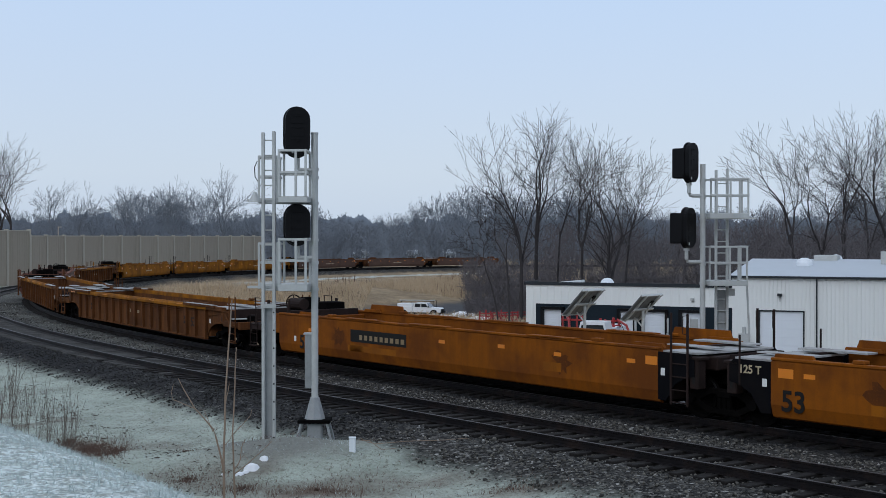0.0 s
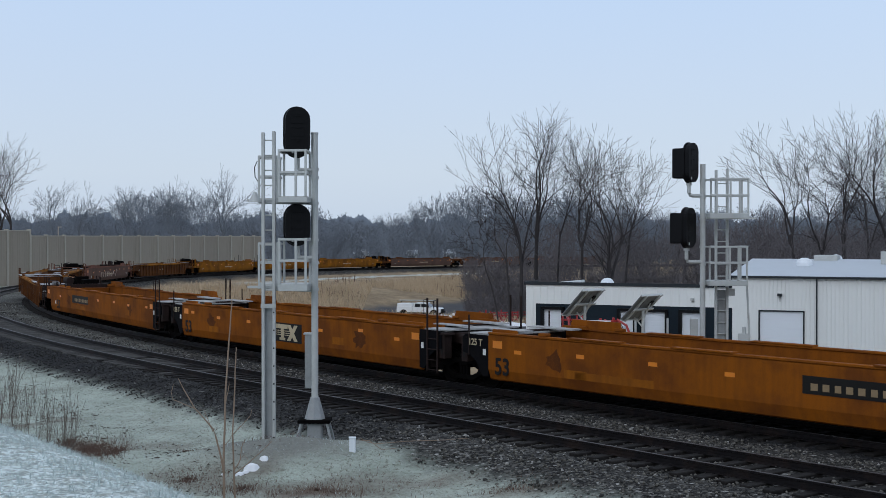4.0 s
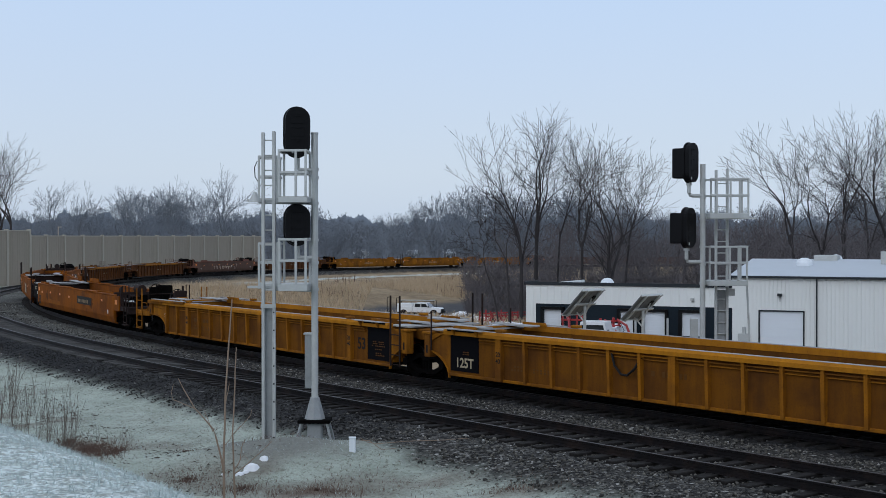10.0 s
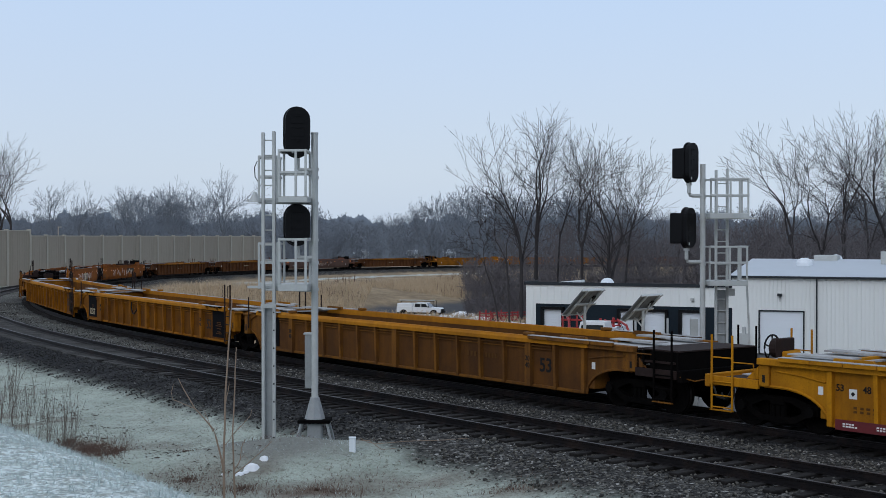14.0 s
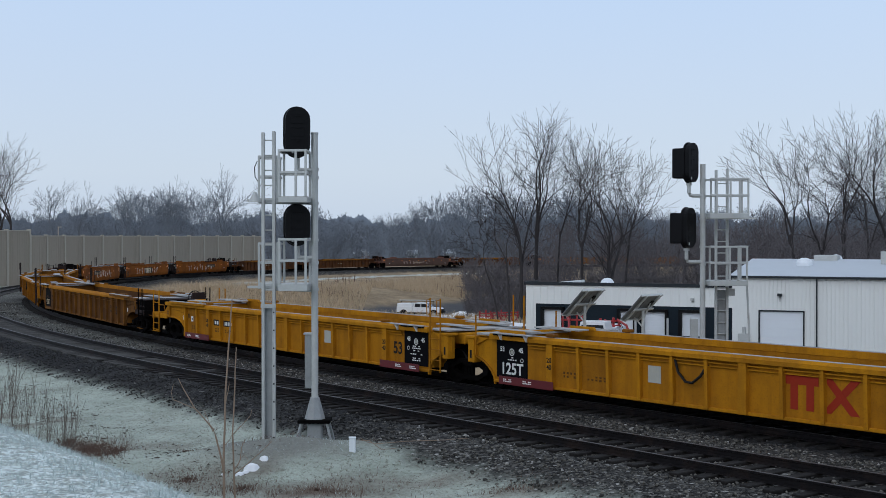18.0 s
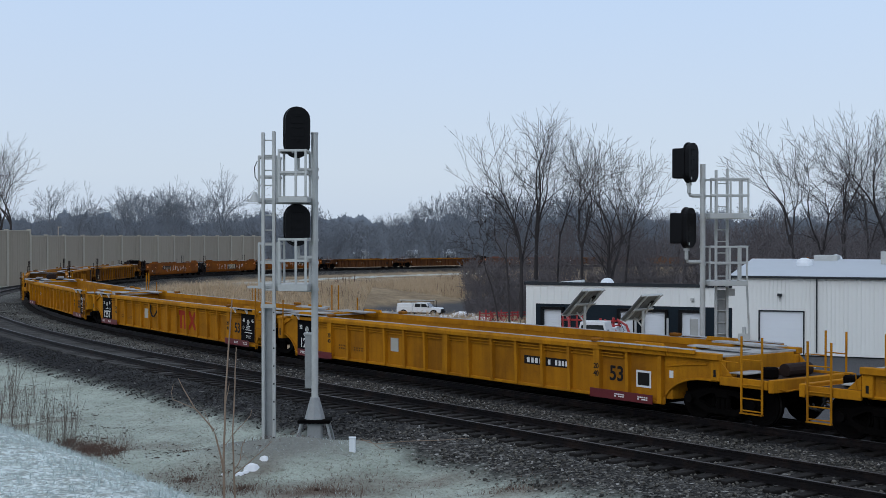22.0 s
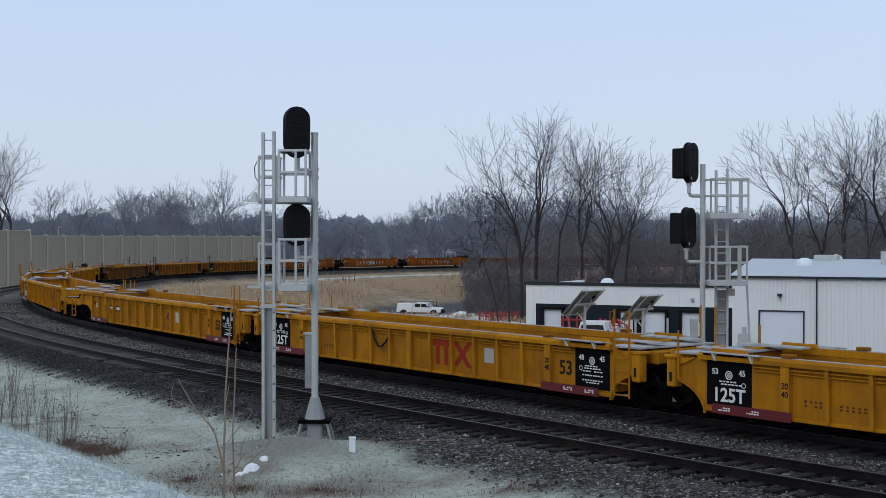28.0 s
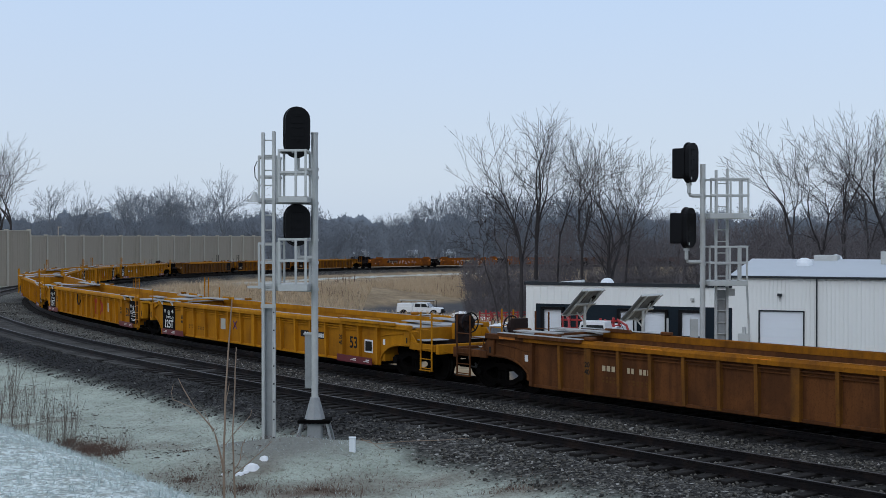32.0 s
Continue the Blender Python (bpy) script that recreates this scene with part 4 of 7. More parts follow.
def well_unit(style, paint, front, back, seed, group):
    """One well of a car: +x leads, +y faces out of the curve."""
    rng = random.Random(seed)
    colour = {"yellow_enamel": "bright yellow", "yellow_enamel_aged": "weathered yellow", "dull_yellow_enamel": "dull brownish yellow", "orange_enamel": "rusty orange",
              "brown_oxide_enamel": "oxide brown", "faded_red_oxide": "faded reddish"}[paint.name]
    kind = {"ribbed": "ribbed sides", "smooth": "smooth sheet sides"}[style]
    ends = "coupled at both ends" if front == back == "c" else "articulated at both ends" if front == back == "a" else "coupled at one end"
    un = thing("well_car", f"empty {colour} well car, {kind}, {ends}", "well car", group=group)
    deck = SNOWTOP
    # top chords coloured as lit, recessed walls below them as shaded
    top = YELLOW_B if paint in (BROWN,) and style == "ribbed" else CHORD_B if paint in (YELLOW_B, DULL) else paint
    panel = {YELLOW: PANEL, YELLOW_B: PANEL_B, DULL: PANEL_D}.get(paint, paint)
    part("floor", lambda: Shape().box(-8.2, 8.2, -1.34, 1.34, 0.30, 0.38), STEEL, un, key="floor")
    for k, xx in enumerate((-5.4, -1.8, 1.8, 5.4)):
        part("cross_beam", lambda: Shape().box(-0.12, 0.12, -1.34, 1.34, 0.38, 0.55, None, 0.015), paint, un, key="cross", m=pose(xx, 0, 0))
    for sy in (1, -1):
        y = lambda a, b: (min(sy * a, sy * b), max(sy * a, sy * b))
        if style == "ribbed":
            xa, xb = -8.28 if back == "c" else -8.36, 8.28 if front == "c" else 8.36
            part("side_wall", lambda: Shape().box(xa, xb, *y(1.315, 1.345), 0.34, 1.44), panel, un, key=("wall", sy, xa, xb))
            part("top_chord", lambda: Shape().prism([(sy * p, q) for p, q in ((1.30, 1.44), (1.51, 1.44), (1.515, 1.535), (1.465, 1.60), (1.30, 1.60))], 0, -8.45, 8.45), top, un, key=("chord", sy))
            part("chord_lip", lambda: Shape().box(-8.3, 8.3, *y(1.33, 1.455), 1.60, 1.612), SNOWTOP if paint not in (BROWN, DULL) else top, un, "frost-dusted top edge", key=("lip", sy))
            part("bottom_sill", lambda: Shape().box(xa, xb, *y(1.30, 1.395), 0.28, 0.36, None, 0.012), paint, un, key=("sill", sy, xa, xb))
            for q in [xa + 0.06] * (back == "c") + [xb - 0.06] * (front == "c"):
                part("end_rib", lambda: Shape().box(-0.06, 0.06, *y(1.346, 1.47), 0.30, 1.438, None, 0.01), paint, un, key=("endrib", sy), m=pose(q, 0, 0))
            for i in range(15):
                xx = (i - 7) * 1.023
                wide = i in (1, 7, 13)
                if (i == 0 and back == "a") or (i == 14 and front == "a"):
                    continue
                w = 0.11 if wide else 0.045
                part("rib", lambda: Shape().prism([(-w, 0.30), (w, 0.30), (w, 1.44), (-w, 1.44)], 1, sy * 1.34, sy * 1.475) if wide else Shape().add(
                    [(-w, sy * 1.34, 0.32), (w, sy * 1.34, 0.32), (w, sy * 1.44, 0.32), (-w, sy * 1.44, 0.32), (-w, sy * 1.34, 1.44), (w, sy * 1.34, 1.44), (w, sy * 1.48, 1.44), (-w, sy * 1.48, 1.44)],
                    [(0, 1, 2, 3), (4, 5, 6, 7), (0, 1, 5, 4), (1, 2, 6, 5), (2, 3, 7, 6), (3, 0, 4, 7)]), DULL if paint is BROWN and seed > 30 else paint, un, key=("rib", sy, wide), m=pose(xx, 0, 0))
            part("ledge", lambda: Shape().box(-7.0, 7.0, *y(1.345, 1.405), 1.27, 1.295), paint, un, key=("ledge", sy))
            part("ledge", lambda: Shape().box(-7.0, 7.0, *y(1.345, 1.43), 1.35, 1.38), paint, un, key=("ledge2", sy))
            if sy > 0:
                bars(un, "dimension_data", 4.25, 4.95, 0.62, 0.76, 2, 5, 1.347, STAMP, seed + 9, "small dark stencilled data", 0.55)
                bars(un, "dimension_data", 5.30, 5.80, 0.62, 0.80, 2, 4, 1.347, STAMP, seed + 8, "small dark stencilled data", 0.55)
        else:
            out = [(1.30, 0.30), (1.42, 0.36), (1.50, 0.62), (1.50, 1.52), (1.47, 1.56), (1.38, 1.56), (1.38, 0.40), (1.30, 0.36)]
            sa, sb = -9.28 if back == "c" else -8.20, 9.28 if front == "c" else 8.20
            def wall_shape(o=out):
                return Shape().prism([(sy * p[0], p[1]) for p in o], 0, sa, sb)
            part("side_wall", wall_shape, paint if sy > 0 or paint in (YELLOW_B, ORANGE) else HAZED_SIDE, un, "" if sy > 0 or paint in (YELLOW_B, ORANGE) else "brown sheet side dulled by painted haze", key=("smooth", sy, sa, sb))
            part("top_chord", lambda: Shape().box(sa, sb, *y(1.34, 1.52), 1.56, 1.62, None, 0.012), paint, un, key=("schord", sy, sa, sb))
            if sy < 0:
                for q in (-7.0, 7.0):
                    part("raised_guide", lambda: Shape().prism([(-1.0, 1.621), (1.0, 1.621), (0.9, 1.86), (-0.9, 1.86)], 1, -1.40, -1.34), paint, un, key="raised", m=pose(q, 0, 0))
            for i in range(7):
                xx = -7.2 + i * 2.4 + rng.uniform(-0.2, 0.2)
                part("reflector", lambda: Shape().box(-0.14, 0.14, *y(1.499, 1.504), 1.12, 1.22), REFLECT, un, "orange reflective patch", key=("refl", sy), m=pose(xx, 0, rng.uniform(-0.04, 0.12)))
            for xx in (-4.5, 0.8, 4.2):
                part("cover_plate", lambda: Shape().box(-0.9, 0.9, *y(1.32, 1.56), 1.622, 1.65), paint, un, key=("cover", sy), m=pose(xx, 0, 0))
            if sy > 0:
                for xx, ww, zz in ((0.0 if front == back else rng.uniform(2.5, 4), 1.32, 0.52 if front == back == "a" else 0.72), (rng.uniform(-5, -3), 0.35, 0.9), (rng.uniform(4.2, 5.5), 0.4, 0.75)):
                    part("paint_patch", Shape().box(xx - ww, xx + ww, 1.499, 1.5018, max(0.625, zz - 0.14), zz + 0.09), PATCH, un, "lighter repainted patch")
                for xx in (-4.9, 5.6) if paint is ORANGE else ():
                    edge = [(xx + 0.42 * r * math.cos(a), 1.02 + 0.36 * r * math.sin(a)) for a, r in ((k * math.tau / 18, rng.uniform(0.45, 1.0)) for k in range(18))]
                    smear = Shape().prism(edge, 1, 1.499, 1.5012)
                    part("soot_smear", smear, SOOT, un, "dark sooty smear")
        for sx, kind_ in ((1, front), (-1, back)):
            part("corner_casting", lambda: Shape().box(-0.15, 0.15, *y(1.30, 1.49), 1.614, 1.70, None, 0.02), paint if paint is not YELLOW else YELLOW_B, un, key=("casting", sy), m=pose(sx * 6.1, 0, 0))
            part("guide_block", lambda: Shape().prism([(-0.50, 1.60), (0.50, 1.60), (0.46, 1.69), (-0.44, 1.69)], 1, sy * 1.26, sy * 1.34), paint, un, key=("guide", sy), m=pose(sx * 7.74, 0, 0, 0, 0, 0))
            if style == "ribbed" and kind_ == "a":
                part("side_step", Shape().box(min(sx * 6.7, sx * 8.3), max(sx * 6.7, sx * 8.3), *y(1.50, 1.64), 1.60, 1.635, None, 0.008), deck, un, "frosted side step plate")
                for q in (6.95, 7.95):
                    part("step_bracket", lambda: Shape().prism([(1.50, 1.44), (1.53, 1.44), (1.62, 1.60), (1.50, 1.60)] if sy > 0 else [(-1.50, 1.44), (-1.53, 1.44), (-1.62, 1.60), (-1.50, 1.60)], 0, -0.03, 0.03), WHITE if paint is YELLOW else paint, un, key=("brk", sy), m=pose(sx * q, 0, 0))
            yweb = 1.345 if style == "ribbed" else 1.50
            if kind_ == "a" and style == "ribbed":
                part("arched_skirt", end_web(sx, sy, yweb), paint, un)
                part("arch_lip", arch_lip(sx, sy, yweb), paint, un)
            elif kind_ == "a":
                o = [(8.205, 0.42), (8.45, 0.40), (8.72, 0.80), (9.05, 0.98), (9.30, 1.02), (9.30, 1.42), (9.18, 1.52), (8.205, 1.52)]
                part("end_plate", Shape().prism([(sx * p[0], p[1]) for p in o], 1, sy * yweb, sy * (yweb - 0.04)), PLATE if paint in (ORANGE, SALMON) else paint, un, "soot black end plate" if paint in (ORANGE, SALMON) else "")
            elif style == "ribbed":
                a = arc(9.48, 0.30, 1.195, 0.68, 180, 90, 9)
                part("arched_skirt", Shape().prism([(sx * p[0], p[1]) for p in [(8.285, 1.438), *a, (9.735, 0.98), (9.735, 1.438)]], 1, sy * yweb, sy * (yweb - 0.03)), paint, un)
                lip = [(9.48 + 1.195 * math.cos(radians(d)), 0.30 + 0.68 * math.sin(radians(d))) for d in range(180, 89, -10)]
                part("arch_lip", Shape().tube([(sx * p[0], sy * (yweb + 0.02), p[1]) for p in lip + [(9.88, 0.98)]], 0.035, 5), paint, un)
    for sx, kind_ in ((1, front), (-1, back)):
        if kind_ == "a":
            car_end_joined(un, sx, paint if paint not in (ORANGE, SALMON) else RUSTY, deck, seed)
        elif style == "smooth":
            car_end_tall(un, sx, RUSTY if paint is ORANGE else paint, seed)
        else:
            car_end_coupled(un, sx, paint, GEAR.get((seed, sx), "plain"), seed)
        if kind_ == "c":
            part("end_beam", lambda: Shape().box(-0.1, 0.1, -1.34, 1.34, 0.42, 1.50, None, 0.02), paint, un, key="endbeam", m=pose(sx * 8.42, 0, 0))
        else:
            for sy in (1, -1):
                part("post_slot", Shape().box(sx * 9.27 - 0.04, sx * 9.27 + 0.04, *sorted((sy * 1.471, sy * 1.475)), 0.86, 1.08), BLACK, un)
        for sy in (1, -1):
            ye = 1.347 if style == "ribbed" else 1.503
            dx, dz = (8.36, 0.98) if style == "smooth" and kind_ == "a" else (8.50, 0.92) if style == "ribbed" and kind_ == "c" else (8.22, 0.72)
            part("data_plate", Shape().box(sx * dx - 0.06, sx * dx + 0.06, *sorted((sy * ye, sy * (ye + 0.006))), dz, dz + 0.17), WHITE, un, "small white data plate")
            if style == "smooth" and kind_ == "c":
                part("end_panel", Shape().box(min(sx * 9.30, sx * 10.19), max(sx * 9.30, sx * 10.19), *sorted((sy * 1.42, sy * 1.498)), 0.92, 1.58, None, 0.01), paint, un)
    if paint in (YELLOW_B, YELLOW) and front == back == "a":
        q = 1.46
        part("hanging_strap", Shape().tube([(q + 0.50, 1.42, 1.36), (q + 0.36, 1.47, 1.08), (q + 0.12, 1.49, 0.88), (q - 0.08, 1.49, 0.87), (q - 0.30, 1.47, 1.04), (q - 0.47, 1.42, 1.32)], 0.032, 6), BLACK, un, "dark strap hanging in a loop")
    if paint is BROWN and style == "ribbed":
        for q in (9.1, 6.9, 4.0, 0.9, -2.4, -5.6):
            part("chord_reflector", Shape().box(q - 0.32, q + 0.32, 1.501, 1.506, 1.47, 1.56), REFLECT, un, "orange reflective strip")
    markings(un, style, paint, front, back, seed)
    return un


def markings(un, style, paint, front, back, seed):
    bright = paint in (YELLOW, YELLOW_B)
    pale, dark = (WHITE if paint is YELLOW else CREAM), BLACK
    for sy in (1, -1):
        yy = (1.349 if style == "ribbed" else 1.505) * sy
        d = sy
        if style == "ribbed" and paint is not BROWN:
            for sx, kind_ in ((1, front), (-1, back)):
                if kind_ != "a":
                    continue
                a, b = sorted((sx * 7.08, sx * 8.30))
                y0, y1 = sorted((yy - sy * 0.001, yy + sy * 0.012))
                part("stencil_panel", Shape().box(a, b, y0, y1, 0.43, 1.435), PLATE, un, "black stencil panel")
                part("panel_head", Shape().box(a, b, *sorted((sy * 1.501, sy * 1.507)), 1.445, 1.598), PLATE, un, "black band on the top chord")
                yt = yy + sy * 0.015
                if paint is YELLOW:
                    letters(un, "stencil", "53" if sx * d > 0 else "48", 0.13, pale, sx * 7.69 + d * 0.38, yt, 1.18)
                    letters(un, "stencil", "45", 0.13, pale, sx * 7.69 - d * 0.36, yt, 1.18)
                    circle = lambda r: [(sx * 7.69 + r * math.cos(t * math.pi / 8), 1.12 + r * math.sin(t * math.pi / 8)) for t in range(16)]
                    part("round_seal", Shape().ring(circle(0.100), circle(0.075), 1, yt - 0.002, yt + 0.002), pale, un)
                    part("round_seal", Shape().prism(circle(0.055), 1, yt - 0.002, yt + 0.002), GREYPATCH, un)
                    part("small_seal", Shape().ring([(p - d * 0.40 * sx * d, q - 0.20) for p, q in circle(0.06)], [(p - d * 0.40 * sx * d, q - 0.20) for p, q in circle(0.045)], 1, yt - 0.002, yt + 0.002), pale, un)
                if sx * d > 0:
                    letters(un, "load_mark", "125T", 0.31 if paint is YELLOW else 0.27, pale, sx * 7.69, yt, 0.66, "125T in pale letters")
                rng = random.Random(seed + 3)
                for z in ((0.96, 0.90) if sx * d > 0 else (0.97, 0.91, 0.84, 0.74, 0.62, 0.56)):
                    w = rng.uniform(0.16, 0.40)
                    tone = pale if paint is YELLOW else STAMP
                    bars(un, "stencil_line", sx * 7.69 - w, sx * 7.69 + w, z, z + 0.05, 1, max(3, int(w * 22)), yt, tone, seed + int(z * 100), "small stencilled line", 0.8, 0.6)
        if paint is YELLOW:
            for sx in (1, -1):
                part("red_band", Shape().box(*sorted((sx * 5.95, sx * 8.05)), *sorted((sy * 1.499, sy * 1.508)), 0.27, 0.485), REDPLATE, un, "dark red sill band")
                for q in (6.95, 7.72):
                    bars(un, "band_lines", sx * q - 0.17, sx * q + 0.17, 0.34, 0.44, 2, 5, sy * 1.510, pale, seed + 5, "fine white lines", 0.85)
            px_ = {27: -2.6, 28: 2.65, 29: 2.65, 30: -2.58, 31: -3.63, 32: 2.67}.get(seed, 2.6)
            part("placard", Shape().box(px_ - 0.2, px_ + 0.2, *sorted((yy, yy + sy * 0.006)), 0.75, 1.15), GREYPATCH, un, "grey square placard")
            if seed in (30, 32):
                q = -1.52 if seed == 30 else 1.66
                part("chalk_cross", Shape().tube([(q - 0.13, yy + sy * 0.006, 0.82), (q + 0.13, yy + sy * 0.006, 1.10)], 0.022, 4).tube([(q - 0.13, yy + sy * 0.010, 1.10), (q + 0.13, yy + sy * 0.010, 0.82)], 0.022, 4), CHALK, un, "purple chalk cross")
            for sx, kind_ in ((1, front), (-1, back)):
                if kind_ == "c" and sx * d > 0:
                    letters(un, "length_mark", "53", 0.14, dark, sx * 8.04, yy + sy * 0.004, 1.10)
                    letters(un, "length_mark", "48", 0.14, dark, sx * 7.42, yy + sy * 0.004, 1.10)
                    part("notice", Shape().box(sx * 7.74 - 0.09, sx * 7.74 + 0.09, *sorted((yy, yy + sy * 0.005)), 0.90, 1.10), WHITE, un, "small white notice")
                    part("notice_mark", Shape().prism([(sx * 7.74 - 0.05, 1.0), (sx * 7.74, 0.95), (sx * 7.74 + 0.05, 1.0), (sx * 7.74, 1.05)], 1, yy + sy * 0.006, yy + sy * 0.008), BLACK, un)
                    bars(un, "dimension_data", sx * 7.5 - 0.3, sx * 7.5 + 0.3, 0.62, 0.78, 2, 4, yy + sy * 0.003, STAMP, seed + 12, "small dark stencilled data", 0.6)
                elif kind_ == "c":
                    part("placard_frame", Shape().box(sx * 7.62 - 0.24, sx * 7.62 + 0.24, *sorted((yy, yy + sy * 0.005)), 0.62, 1.02), WHITE, un, "white framed black placard")
                    part("placard_face", Shape().box(sx * 7.62 - 0.19, sx * 7.62 + 0.19, *sorted((yy + sy * 0.005, yy + sy * 0.009)), 0.67, 0.97), BLACK, un)
        if style == "ribbed":
            letters(un, "length_mark", "53", 0.36, dark, -d * 6.72, yy + sy * 0.004, 0.86, "53 in black")
            for sx in (1, -1):
                letters(un, "length_mark", "20", 0.13, dark, sx * 6.138, (1.479) * sy, 1.02)
                letters(un, "length_mark", "40", 0.13, dark, sx * 6.138, (1.479) * sy, 0.84)
        if style == "ribbed" and front == back == "a" and paint is YELLOW:
            emblem(un, yy + sy * 0.004, 0.90, -d * 1.95, RED)
        elif style == "ribbed":
            xs = d * (5.05 if front == "c" and back == "a" else 0.52 if front == back else -4.1)
            if paint is YELLOW:
                for p, q in ((-0.95, -0.04), (0.04, 0.80)):
                    part("number_plate_ground", Shape().box(xs + p, xs + q, *sorted((yy, yy + sy * 0.004)), 0.86, 1.08), BLACK, un, "black panel")
            tone = pale if paint in (YELLOW, BROWN) else STAMP
            bars(un, "number_bars", xs - 0.88, xs - 0.10, 0.90, 1.11, 1, 6, yy + sy * 0.007, tone, seed + 1, "worn bars", 0.7)
            bars(un, "number_bars", xs + 0.10, xs + 0.74, 0.90, 1.11, 1, 4, yy + sy * 0.007, tone, seed + 2, "worn bars", 0.7)
        elif paint is ORANGE:
            if front == back == "a":
                part("mark_ground", Shape().box(-1.30, 1.30, *sorted((yy, yy + sy * 0.003)), 0.62, 1.26), BLACK, un, "black panel")
                emblem(un, yy + sy * 0.007, 0.94, 0.0, CREAM, True)
            else:
                xs = 3.35 if front == "c" else -3.4
                part("mark_ground", Shape().box(xs - 1.5, xs + 1.5, *sorted((yy, yy + sy * 0.003)), 0.92, 1.30), BLACK, un, "black panel")
                bars(un, "number_bars", xs - 1.40, xs + 1.40, 1.00, 1.24, 1, 10, yy + sy * 0.006, FAINT, seed, "pale bars", 0.66)
            letters(un, "length_mark", "53", 0.45, dark, 7.63 * d, yy + sy * 0.004, 0.70, "53 in black")
            if (front if d > 0 else back) == "a":
                letters(un, "load_mark", "125 T", 0.18, CREAM, 8.74 * d, yy + sy * 0.006, 1.31, "125 T in pale letters")
        else:
            bars(un, "number_bars", -1.2, 1.2, 0.86, 1.08, 1, 10, yy + sy * 0.006, CREAM, seed, "pale bars", 0.66)
        if style == "smooth":
            for sx, kind_ in ((1, front), (-1, back)):
                q = 7.82 if kind_ == "a" and sx > 0 else 8.0 if kind_ == "a" else 9.74
                part("end_reflector", Shape().box(sx * q - 0.19, sx * q + 0.19, *sorted((yy, yy + sy * 0.004)), 1.20, 1.40), REFLECT, un, "orange reflective square")
    if paint is ORANGE or paint is SALMON:
        rng = random.Random(seed * 3 + 1)
        sh = Shape()
        for i in range(9):
            x, z = -4.2 + i * 0.95, 0.95 + rng.uniform(-0.1, 0.1)
            pts = [(x + rng.uniform(-0.3, 0.3), -1.509, z + rng.uniform(-0.32, 0.36)) for _ in range(5)]
            sh.tube([Vector(p) for p in pts], 0.035, 4)
        part("graffiti", sh, GRAFFITI, un, "pale sprayed scrawl")


def side_frame(y):
    o = [(-1.05, 0.42), (-0.72, 0.34), (-0.45, 0.20), (0.45, 0.20), (0.72, 0.34), (1.05, 0.42), (1.05, 0.62), (0.80, 0.66), (0.42, 0.76), (-0.42, 0.76), (-0.80, 0.66), (-1.05, 0.62)]
    i = [(-0.66, 0.46), (-0.60, 0.42), (-0.36, 0.32), (0.36, 0.32), (0.60, 0.42), (0.66, 0.46), (0.66, 0.50), (0.55, 0.55), (0.34, 0.64), (-0.34, 0.64), (-0.55, 0.55), (-0.66, 0.50)]
    return Shape().ring(o, i, 1, y - 0.07, y + 0.07)


def wheel_shape(y):
    d = 1 if y > 0 else -1
    prof = [(0.09, -0.02), (0.12, 0.06), (0.38, 0.03), (0.42, 0.06), (0.482, 0.06), (0.495, -0.07), (0.515, -0.08), (0.505, -0.10), (0.41, -0.09), (0.37, -0.02), (0.12, -0.06)]
    n, vs, fs = 24, [], []
    for k in range(n):
        t = 2 * math.pi * k / n
        for r, o in prof:
            vs.append((r * math.cos(t), y + d * o, r * math.sin(t)))
    m = len(prof)
    for k in range(n):
        for j in range(m):
            fs.append((k * m + j, k * m + (j + 1) % m, ((k + 1) % n) * m + (j + 1) % m, ((k + 1) % n) * m + j))
    return Shape().add(vs, fs)


def rail_truck(s, spin):
    """Four-wheeled truck with its centre at s on the inner track at the start."""
    tk = thing("rail_truck", "grimy black four-wheel freight truck, darkened as in undercar shade", "rail truck", group="trucks of the train")
    for y in (-1.02, 1.02):
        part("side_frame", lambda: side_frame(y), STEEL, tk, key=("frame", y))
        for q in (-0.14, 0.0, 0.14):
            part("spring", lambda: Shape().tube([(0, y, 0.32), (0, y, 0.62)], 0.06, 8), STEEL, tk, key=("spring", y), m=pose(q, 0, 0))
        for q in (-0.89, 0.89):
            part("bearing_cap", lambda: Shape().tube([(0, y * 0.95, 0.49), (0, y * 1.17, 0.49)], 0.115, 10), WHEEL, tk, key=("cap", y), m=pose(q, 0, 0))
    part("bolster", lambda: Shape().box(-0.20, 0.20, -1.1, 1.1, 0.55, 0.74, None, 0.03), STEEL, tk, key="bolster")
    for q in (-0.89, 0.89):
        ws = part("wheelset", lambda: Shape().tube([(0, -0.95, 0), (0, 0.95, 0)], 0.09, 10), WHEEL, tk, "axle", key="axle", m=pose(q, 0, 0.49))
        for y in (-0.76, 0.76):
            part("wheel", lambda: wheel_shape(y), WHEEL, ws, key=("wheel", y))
            part("wheel_tread", lambda: Shape().tube([(0, y + 0.045 * (1 if y > 0 else -1), 0), (0, y - 0.03 * (1 if y > 0 else -1), 0)], 0.4935, 24, caps=False), TREAD, ws, "bright worn tread", key=("tread", y))
        if spin:
            MOVES.append(("spin", ws, q))
    MOVES.append(("truck", tk, s))
    return tk


